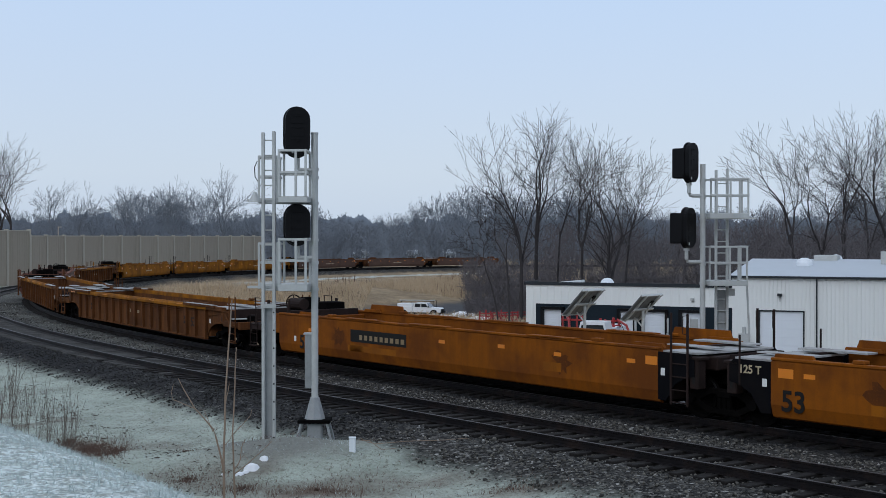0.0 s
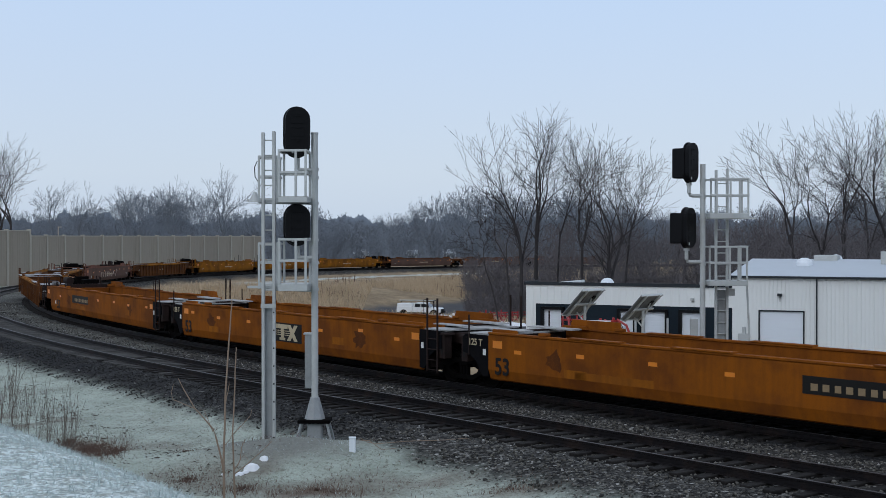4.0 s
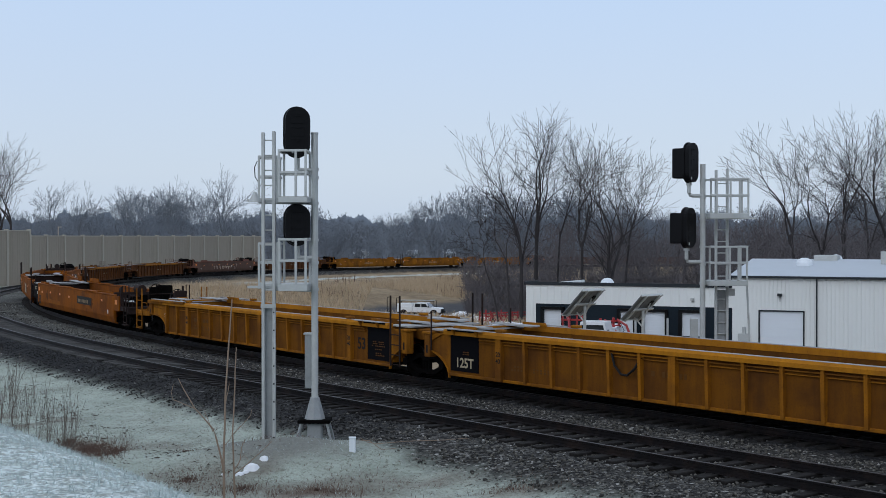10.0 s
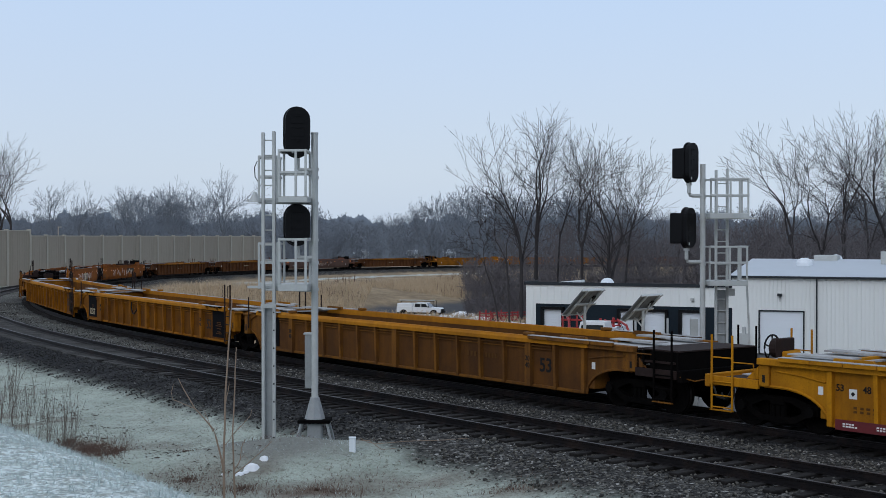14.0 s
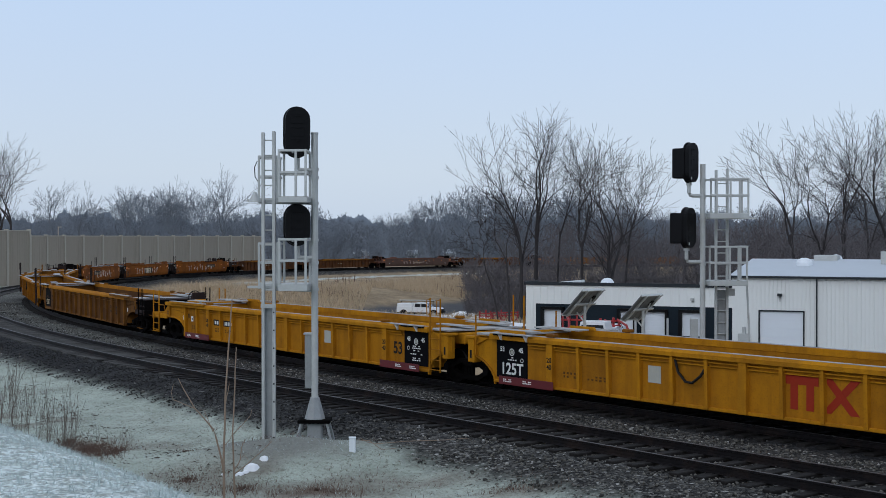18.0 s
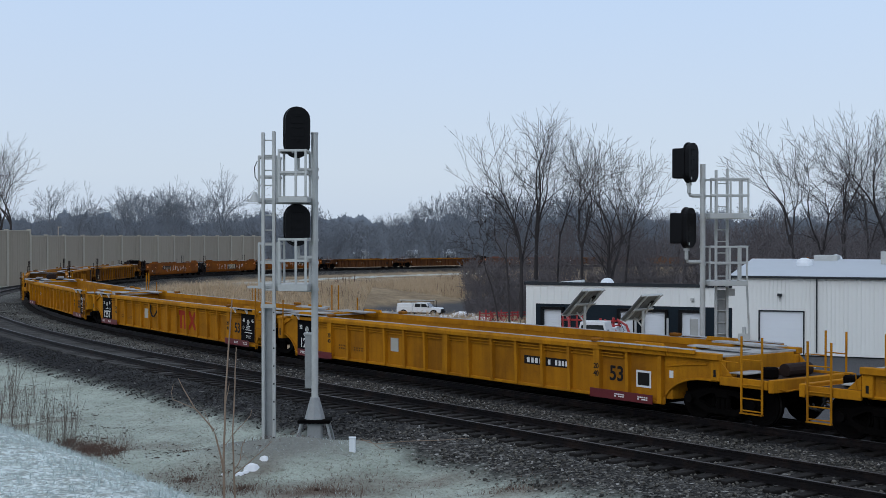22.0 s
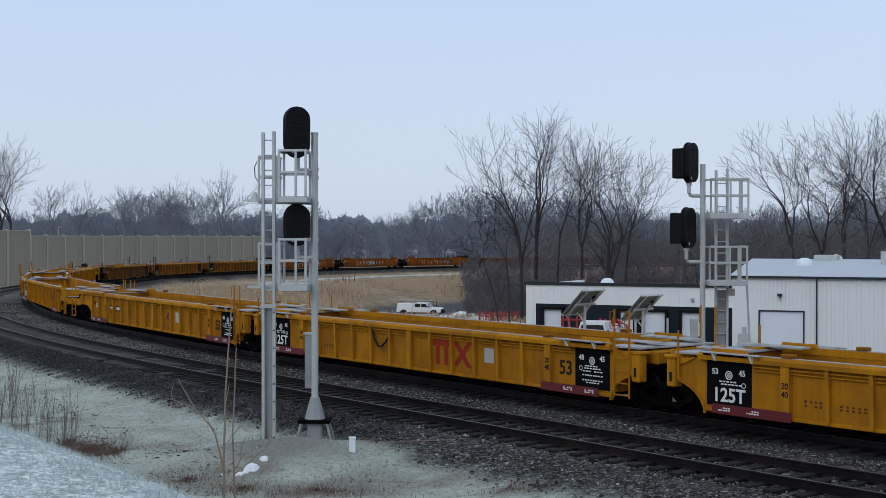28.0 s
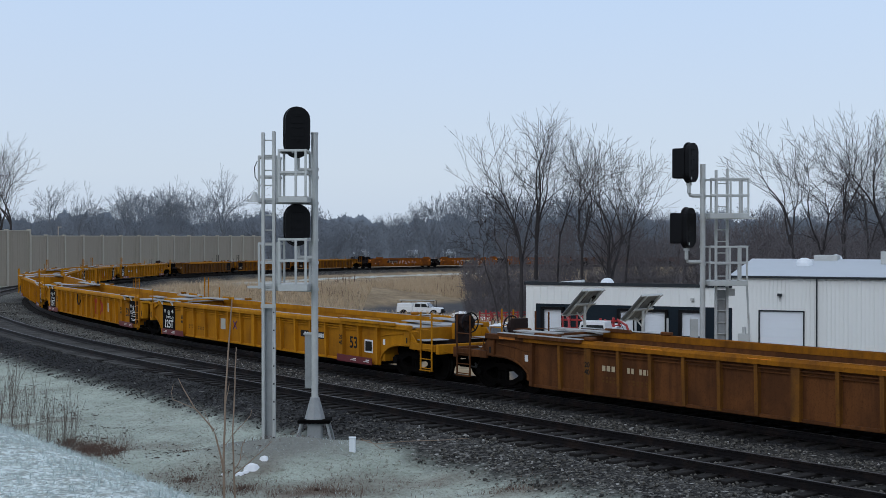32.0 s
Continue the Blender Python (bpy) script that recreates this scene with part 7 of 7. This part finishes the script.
HEROES = [(8.0, 132.0, 21.8, dict(mains=3, fork=0.30, fan=0.25, r0=0.24)),
          (9.8, 136.0, 23.4, dict(mains=3, fork=0.36, fan=0.24, r0=0.27)),
          (5.6, 130.0, 11.5, dict(mains=2, fork=0.5, fan=0.25, r0=0.10, lean=-0.24)),
          (12.3, 140.0, 20.6, dict(mains=2, fork=0.45, fan=0.24, r0=0.13, lean=0.04)),
          (14.4, 134.0, 21.0, dict(mains=3, fork=0.40, fan=0.27, r0=0.20)),
          (16.8, 130.0, 20.2, dict(mains=4, fork=0.22, fan=0.40, r0=0.28)),
          (19.6, 140.0, 19.4, dict(mains=2, fork=0.35, fan=0.30, r0=0.14, lean=0.06)),
          (6.6, 128.0, 16.0, dict(mains=2, fork=0.45, fan=0.20, r0=0.12, lean=-0.05)),
          (35.2, 128.0, 20.2, dict(mains=3, fork=0.44, fan=0.40, r0=0.20, lean=-0.09, dense=0.75)),
          (39.6, 135.0, 21.8, dict(mains=3, fork=0.36, fan=0.26, r0=0.20)),
          (41.2, 133.0, 22.6, dict(mains=3, fork=0.40, fan=0.26, r0=0.24)),
          (43.4, 132.0, 21.0, dict(mains=3, fork=0.35, fan=0.24, r0=0.18)),
          (46.0, 134.0, 22.6, dict(mains=4, fork=0.36, fan=0.28, r0=0.25)),
          (48.8, 136.0, 22.4, dict(mains=3, fork=0.36, fan=0.28, r0=0.20)),
          (-71.8, 215.0, 23.6, dict(mains=3, fork=0.35, fan=0.20, r0=0.26, twig=0.018)),
          (-74.4, 218.0, 23.0, dict(mains=3, fork=0.35, fan=0.20, r0=0.23, twig=0.018)),
          (-78.2, 220.0, 24.1, dict(mains=3, fork=0.35, fan=0.20, r0=0.23, twig=0.018)),
          (-45.6, 270.0, 21.3, dict(mains=4, fork=0.32, fan=0.45, r0=0.30, twig=0.024)),
          (-81.6, 270.0, 18.4, dict(mains=3, fork=0.45, fan=0.40, r0=0.24, twig=0.022)),
          (-57.5, 275.0, 19.2, dict(mains=5, fork=0.35, fan=0.45, r0=0.24, twig=0.022)),
          (-67.5, 278.0, 17.4, dict(mains=3, fork=0.45, fan=0.40, r0=0.17, twig=0.022)),
          (-77.6, 276.0, 18.2, dict(mains=4, fork=0.4, fan=0.40, r0=0.20, twig=0.022))]
for i, (x, y, h, kw) in enumerate(HEROES):
    what = "leaning slim leafless tree" if abs(kw.get("lean", 0)) > 0.14 else "tall leafless tree with a low fork" if kw["fork"] < 0.34 else "tall leafless tree with upswept branches"
    bare_tree(101 + i, x, y, h, what + (" behind the buildings" if y < 150 else " above the sound wall"), bark=BARK if y < 250 else HAZEBARK, **kw)


def woods(name, label, spots, templates, mat, seed, z=None):
    """One mass of leafless trees: (x, y, height) each."""
    rng = np.random.default_rng(seed)
    Vs, Fs, k = [], [], 0
    zz = ground_z(np.array([s[0] for s in spots]), np.array([s[1] for s in spots]))
    for (x, y, h), g in zip(spots, zz):
        V, F, H = templates[rng.integers(len(templates))]
        t = rng.uniform(0, 6.283)
        c, s = math.cos(t), math.sin(t)
        k1 = h / H
        W = np.stack([(V[:, 0] * c - V[:, 1] * s) * k1 * rng.uniform(0.8, 1.15) + x, (V[:, 0] * s + V[:, 1] * c) * k1 + y, V[:, 2] * k1 + g], 1)
        Vs.append(W)
        Fs.append(F + k)
        k += len(W)
    me = numeric_mesh(name, np.concatenate(Vs), np.concatenate(Fs), mat)
    return tagged(new(name, me), label, "woods", kind="stuff")


def template(seed, h, **kw):
    V, F = strip_mesh(grow_tree(seed, h, **kw))
    return V, F, h


FAR_T = [template(300 + i, 14, levels=4, r0=0.20, twig=0.030, spread=0.5 + 0.1 * (i % 3), forks=3, first=0.25, bend=0.2, dense=0.50) for i in range(6)]
MID_T = [template(330 + i, 12, levels=4, r0=0.12, twig=0.022, spread=0.4, forks=2, first=0.2, lift=0.35, dense=0.45) for i in range(5)]
SHRUB_T = [template(350 + i, 4, levels=2, r0=0.05, twig=0.036, spread=0.75, forks=4, first=0.0, lift=0.4, dense=1.0) for i in range(4)]
rngw = random.Random(12)
spots = []
# the far belt of woods across the whole horizon, beyond the wall and the far track
for i in range(380):
    a = rngw.uniform(-0.37, 0.37)
    d = rngw.uniform(290, 440)
    low = 0.84 + 0.16 * math.sin(a * 23) + 0.10 * math.sin(a * 57 + 1) + (0.10 if a > -0.06 else 0)
    spots.append((d * math.tan(a), d, rngw.uniform(12.5, 18.5) * low + max(0, (d - 330) * 0.035)))
woods("far_woods", "far belt of leafless woods along the horizon, greyed by painted haze", spots, FAR_T, HAZEBARK, 5)
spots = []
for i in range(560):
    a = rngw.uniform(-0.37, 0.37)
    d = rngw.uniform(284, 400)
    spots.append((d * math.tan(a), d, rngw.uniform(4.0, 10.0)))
woods("far_undergrowth", "undergrowth below the far woods, greyed by painted haze", spots, SHRUB_T, HAZEBARK, 7)


def distant_woods():
    """A rolling wooded ridge far behind, its top uneven, closing the horizon all round."""
    rng = np.random.default_rng(31)
    n = 7200
    t = np.arange(n) * 2 * math.pi / n
    h = 18.4 + 1.2 * np.sin(t * 37) + 0.9 * np.sin(t * 83 + 2) + 0.8 * np.sin(t * 150 + np.sin(t * 40)) + 0.5 * np.sin(t * 410 + 2 * np.sin(t * 33))
    comb = rng.normal(0, 0.45, n) + 0.25 * np.repeat(rng.normal(0, 1, n // 3), 3)
    rows = []
    for dr, f, c in ((0, 0.0, 0), (0.6, 0.55, 0), (1.2, 0.88, 0.4), (1.6, 1.0, 1.0), (30, 0.6, 0)):
        r = 455 + dr
        rows.append(np.stack([r * np.sin(t), 60 + r * np.cos(t), -7 + h * f + comb * c], 1))
    i = np.arange(len(rows) * n).reshape(len(rows), n)
    j = np.roll(i, -1, 1)
    F = np.stack([i[:-1], j[:-1], j[1:], i[1:]], -1).reshape(-1, 4)
    return tagged(new("distant_woods", numeric_mesh("distant_woods", np.concatenate(rows), F, HAZEWOOD)), "wooded ridge on the horizon, painted hazy blue grey", "backdrop", kind="structure")


distant_woods()
spots = []
for i in range(300):
    # grove behind the works buildings, to the far track
    x = rngw.uniform(9, 66)
    y = rngw.uniform(126, 215) - 0.25 * x
    spots.append((x, y, rngw.uniform(6.5, 11.5)))
for i in range(130):
    x = rngw.uniform(24, 64)
    spots.append((x, rngw.uniform(150, 200) - 0.25 * x, rngw.uniform(8, 12.5)))
woods("grove", "dense brown leafless grove behind the buildings", spots, MID_T, BRUSH, 6)
spots = []
for i in range(560):
    x = rngw.uniform(3, 66)
    y = rngw.uniform(124, 205) - 0.2 * x
    if x > 9 + rngw.uniform(-3, 3) or y > 165:
        spots.append((x, y, rngw.uniform(1.8, 5.0)))
for i in range(240):
    y = rngw.uniform(136, 178)
    x = rngw.uniform(2.6, 13)
    spots.append((x + (y - 150) * 0.02, y, rngw.uniform(1.6, 3.2) * (0.6 + 0.06 * x)))
woods("grove_brush", "tangled brown brush under the grove", spots, SHRUB_T, BRUSH, 8)


def blades(name, label, category, spots, mat, seed, h, w, lean=0.25, curve=0.0):
    """Upright grass or weed blades: tapered two-piece strips at (x, y) spots; heights and widths vary."""
    rng = np.random.default_rng(seed)
    X, Y = np.asarray(spots, float).T
    n = len(X)
    Z = ground_z(X, Y) - 0.02
    H, t = h * rng.uniform(0.5, 1.3, n), rng.uniform(0, 6.283, n)
    lx, ly = rng.normal(0, lean, n) * H, rng.normal(0, lean, n) * H
    ux, uy = np.cos(t) * w * rng.uniform(0.6, 1.4, n), np.sin(t) * w * rng.uniform(0.6, 1.4, n)
    P0 = np.stack([X, Y, Z], 1)
    U = np.stack([ux, uy, np.zeros(n)], 1)
    M = P0 + np.stack([lx * 0.35, ly * 0.35, H * 0.55], 1)
    T = P0 + np.stack([lx, ly, H], 1)
    V = np.stack([P0 - U, P0 + U, M + U * 0.7, M - U * 0.7, T + U * 0.12, T - U * 0.12], 1).reshape(-1, 3)
    b = (np.arange(n) * 6)[:, None]
    F = np.concatenate([b + np.array([[0, 1, 2, 3]]), b + np.array([[3, 2, 4, 5]])], 0)
    return tagged(new(name, numeric_mesh(name, V, F, mat)), label, category, kind="stuff")


rng4 = np.random.default_rng(21)


def scatter(n, x0, x1, y0, y1, test):
    X, Y = rng4.uniform(x0, x1, n), rng4.uniform(y0, y1, n)
    s, lat = along(X, Y)
    ok = test(X, Y, s, lat)
    return np.stack([X[ok], Y[ok]], 1)


# tan field grass inside the curve
pts = scatter(60000, -34, 22, 128, 232, lambda X, Y, s, lat: (lat < -6 - 13 * smooth(110, 150, s)) & (s > 60) & ~((X > -9) & (np.abs(Y - 153 + 0.3 * X) < 12)))
blades("field_grass", "tall tan winter grass on the field and bank", "grass", pts, STRAW, 1, 0.75, 0.035, 0.3)
pts = scatter(3500, -30, 24, 150, 226, lambda X, Y, s, lat: (lat < -14) & (np.sin(X * 0.31) + np.sin(Y * 0.23 + X * 0.1) > 0.6) & ~((X > -9) & (np.abs(Y - 153 + 0.3 * X) < 12)))
blades("field_weeds", "dark dry weeds among the field grass", "weeds", pts, DRYWEED, 2, 1.2, 0.03, 0.2)
# frosted turf near the camera, on the bank and the verge
pts = scatter(42000, -9, 3, 6.5, 18, lambda X, Y, s, lat: (0.81 * X + 0.587 * Y < 6.5) & (np.abs(X) < 0.37 * Y + 0.4))
blades("frosted_turf", "short frosted grass on the camera's bank", "grass", pts, FROSTGRASS, 3, 0.06, 0.006, 0.5)
pts = scatter(30000, -18, 4, 18, 48, lambda X, Y, s, lat: (lat > SEP + 3.9) & (0.81 * X + 0.587 * Y > 6))
blades("verge_grass", "thin frosted grass on the verge", "grass", pts, FROSTGRASS, 4, 0.045, 0.008, 0.6)
pts = scatter(26000, -16, 5, 18, 46, lambda X, Y, s, lat: (lat > SEP + 3.6) & (np.sin(X * 1.1 + 0.4 * Y) + np.sin(0.7 * Y - 1.9 * X) > 0.7))
blades("dry_turf", "brown dead grass in tufts on the verge", "grass", pts, DRYWEED, 5, 0.10, 0.005, 0.6)


def tuft(n, cx, cy, rx, ry):
    t, q = rng4.uniform(0, 6.283, n), np.abs(rng4.normal(0, 0.62, n))
    return np.stack([cx + rx * q * np.cos(t), cy + ry * q * np.sin(t)], 1)


for k, (cx, cy, rx, ry, n, h) in enumerate(((-7.91, 28.98, 0.75, 1.3, 2600, 0.09), (-8.69, 29.92, 0.4, 0.9, 900, 0.08), (-7.28, 28.74, 0.4, 0.9, 900, 0.07), (-5.02, 25.30, 1.1, 0.9, 1500, 0.07), (-5.66, 28.52, 0.6, 0.8, 500, 0.05), (-2.37, 24.30, 1.8, 1.1, 900, 0.07), (-0.70, 25.0, 1.6, 0.9, 700, 0.06), (-3.77, 24.5, 0.9, 0.9, 600, 0.08), (1.21, 24.1, 1.3, 0.7, 420, 0.06))):
    blades("weed_patch", "patch of reddish brown dead weeds", "weeds", tuft(n, cx, cy, rx, ry), DRYWEED, 60 + k, h, 0.006, 0.35)


def stalks(name, label, spots, seed):
    rng = random.Random(seed)
    tmpl = [limbs_mesh(grow_tree(seed + i, 1.0, levels=2, r0=0.0042, twig=0.0022, spread=0.1, forks=2, bend=0.05, lift=0.6, first=0.6, dense=0.5), 4) for i in range(5)]
    Vs, Fs, k = [], [], 0
    for x, y, h in spots:
        V, F = tmpl[rng.randrange(5)]
        Vs.append(V * np.array([h * 0.8, h * 0.8, h]) + np.array([x, y, gz(x, y)]))
        Fs.append(F + k)
        k += len(V)
    return tagged(new(name, numeric_mesh(name, np.concatenate(Vs), np.concatenate(Fs), STALK)), label, "weeds", kind="stuff")


sx_, sy_ = -5.10, 15.48
stalks("dry_stalks", "thin dry weed stalks standing in frosted grass", [(sx_ + rngw.uniform(-0.9, 0.75), sy_ + rngw.uniform(-1.0, 1.6), rngw.uniform(0.45, 0.95)) for _ in range(34)], 700)
sx_, sy_ = -7.93, 29.52
stalks("dry_stalks", "short dry stalks over a brown weed patch", [(sx_ + rngw.uniform(-1.0, 0.9), sy_ + rngw.uniform(-0.6, 0.9), rngw.uniform(0.25, 0.55)) for _ in range(24)], 760)


def sapling():
    """Two thin stems with crooked side shoots; built as one small tree."""
    base = Vector((-3.54, 21.61, 0))
    g = gz(base.x, base.y)
    sp = thing("sapling", "leafless pale brown sapling with crooked shoots", "sapling", pose(base.x, base.y, g - 0.05))
    for pts, r in [([(-0.107, -0.041, 0.009), (-0.116, -0.036, 0.528), (-0.125, -0.032, 0.999), (-0.116, -0.028, 1.377), (-0.097, -0.022, 2.131), (-0.050, -0.015, 2.886), (-0.003, -0.009, 3.547), (0.016, -0.006, 3.782)], 0.028),
                   ([(0.069, 0.159, -0.034), (0.031, 0.163, 0.490), (0.012, 0.168, 0.966), (0.009, 0.073, 1.551), (0.047, 0.080, 2.310), (0.057, 0.084, 2.689), (0.076, 0.086, 2.973)], 0.022),
                   ([(-0.125, -0.033, 0.905), (-0.201, -0.029, 1.282), (-0.295, -0.026, 1.612), (-0.607, -0.023, 1.962), (-0.748, -0.021, 2.207), (-0.880, -0.018, 2.462)], 0.02),
                   ([(-0.607, -0.023, 1.962), (-0.795, -0.022, 2.037), (-0.975, -0.022, 2.113), (-1.003, -0.020, 2.245), (-0.956, -0.019, 2.367)], 0.009),
                   ([(-0.295, -0.027, 1.565), (-0.390, -0.025, 1.792), (-0.446, -0.023, 1.943)], 0.008),
                   ([(0.012, 0.167, 0.871), (0.117, 0.169, 1.061), (0.145, 0.171, 1.299), (0.222, 0.172, 1.423)], 0.012),
                   ([(0.012, 0.167, 0.823), (0.260, 0.168, 1.014), (0.469, 0.170, 1.204), (0.660, 0.172, 1.385)], 0.012),
                   ([(0.009, 0.073, 1.504), (0.180, 0.074, 1.684), (0.303, 0.076, 1.817), (0.332, 0.077, 1.930)], 0.009),
                   ([(-0.097, -0.022, 2.037), (-0.050, -0.020, 2.245), (-0.031, -0.019, 2.414)], 0.01),
                   ([(-0.116, -0.029, 1.329), (-0.012, -0.028, 1.452), (0.026, -0.027, 1.565)], 0.008),
                   ([(0.117, 0.169, 1.061), (0.184, 0.170, 1.157), (0.260, 0.169, 1.061)], 0.006)]:
        out = []
        for a, b in zip(pts, pts[1:]):
            for k in range(3):
                out.append(tuple(a[j] + (b[j] - a[j]) * k / 3 + (random.uniform(-0.006, 0.006) if k else 0) for j in range(3)))
        out.append(pts[-1])
        part("stem", Shape().tube(out, r * 0.88, 7, r * 0.32), TWIG, sp)


sapling()


# ---------------------------------------------------------------- ballast stones and small things
def ballast_stones():
    rng = np.random.default_rng(8)
    ico = np.array([(0, 0, 1), (0.89, 0, 0.2), (0.28, 0.85, 0.2), (-0.72, 0.53, 0.2), (-0.72, -0.53, 0.2), (0.28, -0.85, 0.2), (0.3, 0.4, -0.7), (-0.5, 0, -0.7), (0.3, -0.4, -0.7)])
    tri = np.array([(0, 1, 2), (0, 2, 3), (0, 3, 4), (0, 4, 5), (0, 5, 1), (1, 6, 2), (2, 6, 3), (3, 6, 7), (3, 7, 4), (4, 7, 8), (4, 8, 5), (5, 8, 1), (1, 8, 6)])
    n = 42000
    s = rng.uniform(-21, 62, n) ** 1.0
    lat = np.where(rng.random(n) < 0.82, rng.uniform(SEP - 2.9, SEP + 3.45, n), rng.uniform(-2.4, SEP - 1.5, n))
    t = np.interp(s, S_AX, TH)
    X, Y = np.interp(s, S_AX, PX) - np.sin(t) * lat, np.interp(s, S_AX, PY) + np.cos(t) * lat
    keep = (np.abs(np.abs(lat - SEP) - 0.753) > 0.13) & (np.abs(X) < 0.4 * Y + 1) & (rng.random(n) < np.clip(30 / np.maximum(Y, 1), 0.25, 1))
    X, Y, lat, s = X[keep], Y[keep], lat[keep], s[keep]
    Z = ground_z(X, Y)
    n = len(X)
    size = rng.uniform(0.018, 0.040, n) * np.where(rng.random(n) < 0.02, 1.8, 1)
    R = rng.normal(size=(n, 3, 3))
    Q, _ = np.linalg.qr(R)
    V = np.einsum("nij,kj->nki", Q, ico) * size[:, None, None] * np.array([1.0, 1.0, 0.75]) + np.stack([X, Y, Z + size * 0.35], 1)[:, None, :]
    # black stones: oil beside the outer rails, painted shade beneath the train
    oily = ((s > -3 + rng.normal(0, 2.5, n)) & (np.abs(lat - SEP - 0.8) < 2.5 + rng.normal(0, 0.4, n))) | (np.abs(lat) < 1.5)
    for mat, sel, words in ((STONE, ~oily, "loose grey crushed ballast stones"), (DARKSTONE, oily, "black ballast stones, oily along the rails, shade-dark under the train")):
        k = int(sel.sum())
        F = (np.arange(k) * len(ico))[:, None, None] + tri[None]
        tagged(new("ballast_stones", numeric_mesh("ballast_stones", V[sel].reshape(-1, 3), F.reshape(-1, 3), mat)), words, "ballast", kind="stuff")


ballast_stones()


def litter():
    """Dead leaves and dirt crumbs strewn over the verge: small flat flakes."""
    rng = np.random.default_rng(17)
    X, Y = rng.uniform(-14, 5, 15000), rng.uniform(15, 42, 15000)
    s, lat = along(X, Y)
    n_ = 0.81 * X + 0.587 * Y
    patchy = np.sin(0.9 * X + 0.5 * Y) + np.sin(2.1 * X - 0.8 * Y) + rng.normal(0, 0.8, len(X))
    ok = (lat > SEP + 3.6) & (n_ > 5.6) & (patchy > 0.8)
    X, Y = X[ok], Y[ok]
    n = len(X)
    t, r = rng.uniform(0, 6.283, n), rng.uniform(0.012, 0.05, n)
    Z = ground_z(X, Y)
    V = np.stack([np.stack([X + r * k * np.cos(t + a), Y + r * k * np.sin(t + a), Z + 0.012 + rng.uniform(0, 0.03, n)], 1) for a, k in ((0, 1.5), (1.57, 0.5), (3.14, 1.5), (4.71, 0.5))], 1).reshape(-1, 3)
    tagged(new("leaf_litter", numeric_mesh("leaf_litter", V, np.arange(n * 4).reshape(-1, 4), LITTER)), "dead leaves and dirt crumbs on the verge", "litter", kind="stuff")


litter()
pts = scatter(500, -14, 4, 17, 36, lambda X, Y, s, lat: (lat > SEP + 3.2) & (0.81 * X + 0.587 * Y > 5.8))
blades("fallen_twigs", "thin fallen twigs on the frosted verge", "twigs", pts, STALK, 41, 0.05, 0.006, 4.5)

mp = (-1.87, 26.68)
mk = thing("marker_post", "short white square marker post beside the signal", "marker post", pose(mp[0], mp[1], gz(*mp) - 0.05))
part("post", Shape().box(-0.065, 0.065, -0.065, 0.065, 0, 0.31, None, 0.008), DOORWHITE, mk)
part("cap", Shape().box(-0.075, 0.075, -0.075, 0.075, 0.31, 0.328, None, 0.006), DOORWHITE, mk)
for k, (x, y, r) in enumerate(((-3.80, 25.70, 0.17), (-3.59, 26.00, 0.13), (-4.01, 25.44, 0.11), (-4.34, 25.48, 0.07), (-3.89, 25.54, 0.09))):
    snow_clod = Shape()
    rr = random.Random(k)
    pts = [(r * (0.7 + 0.5 * rr.random()) * math.cos(a * 1.047), r * (0.7 + 0.5 * rr.random()) * math.sin(a * 1.047)) for a in range(6)]
    snow_clod.add([(0, 0, r * 0.7)] + [(p[0] * 0.6, p[1] * 0.6, r * 0.5) for p in pts] + [(p[0], p[1], -0.03) for p in pts],
                  [(0, 1 + i, 1 + (i + 1) % 6) for i in range(6)] + [(1 + i, 7 + i, 7 + (i + 1) % 6, 1 + (i + 1) % 6) for i in range(6)])
    mesh_thing("snow_clod", snow_clod, SNOW, "small clod of leftover snow on the grit heap", "snow", pose(x, y, gz(x, y)), "snow clods")
cb = thing("ground_cable", "thin pale brown cable looped on the ballast", "cable", pose(mp[0], mp[1], gz(*mp)))
part("cable", Shape().tube([(0.15, 0.1, 0.25), (0.3, 0.3, 0.12), (0.5, 0.5, 0.06), (1.1, 0.9, 0.05), (1.9, 1.0, 0.06), (2.4, 1.5, 0.02)], 0.007, 5), TWIG, cb)
part("cable", Shape().tube([(0.1, 0.1, 0.2), (0.35, -0.1, 0.22), (0.6, -0.15, 0.05), (0.9, 0.1, 0.02)], 0.007, 5), TWIG, cb)

lp = thing("lamp_post", "slim pale lamp post far behind the sound wall", "lamp post", pose(-80.29, 270.01, -3.2))
part("pole", Shape().tube([(0, 0, 0), (0, 0, 9.5)], 0.13, 8, 0.09), WALLPOST, lp)
part("lamp_head", Shape().box(-0.2, 0.7, -0.15, 0.15, 9.4, 9.55, None, 0.03), WALLPOST, lp)
for k, (x, y, w) in enumerate(((-23.6, 375.0, 1.1), (-9.1, 392.0, 1.4), (1.8, 385.0, 1.6))):
    hs = thing("house", "small pale house half hidden in the far woods", "house", pose(x, y, gz(x, y), 0, 0, 15 * k - 20), "far houses")
    part("wall", Shape().box(-w, w, -3, 3, 0, 2.6), ROOFING, hs)
    part("roof", Shape().prism([(-3.5, 2.5), (3.5, 2.5), (0, 3.7)], 0, -w - 0.3, w + 0.3), ROOFING, hs)
    for q in (-0.5, 0.4):
        part("window", Shape().box(q * w - 0.4, q * w + 0.4, -3.05, -3.001, 1.0, 1.9), GLASS, hs)


motions()
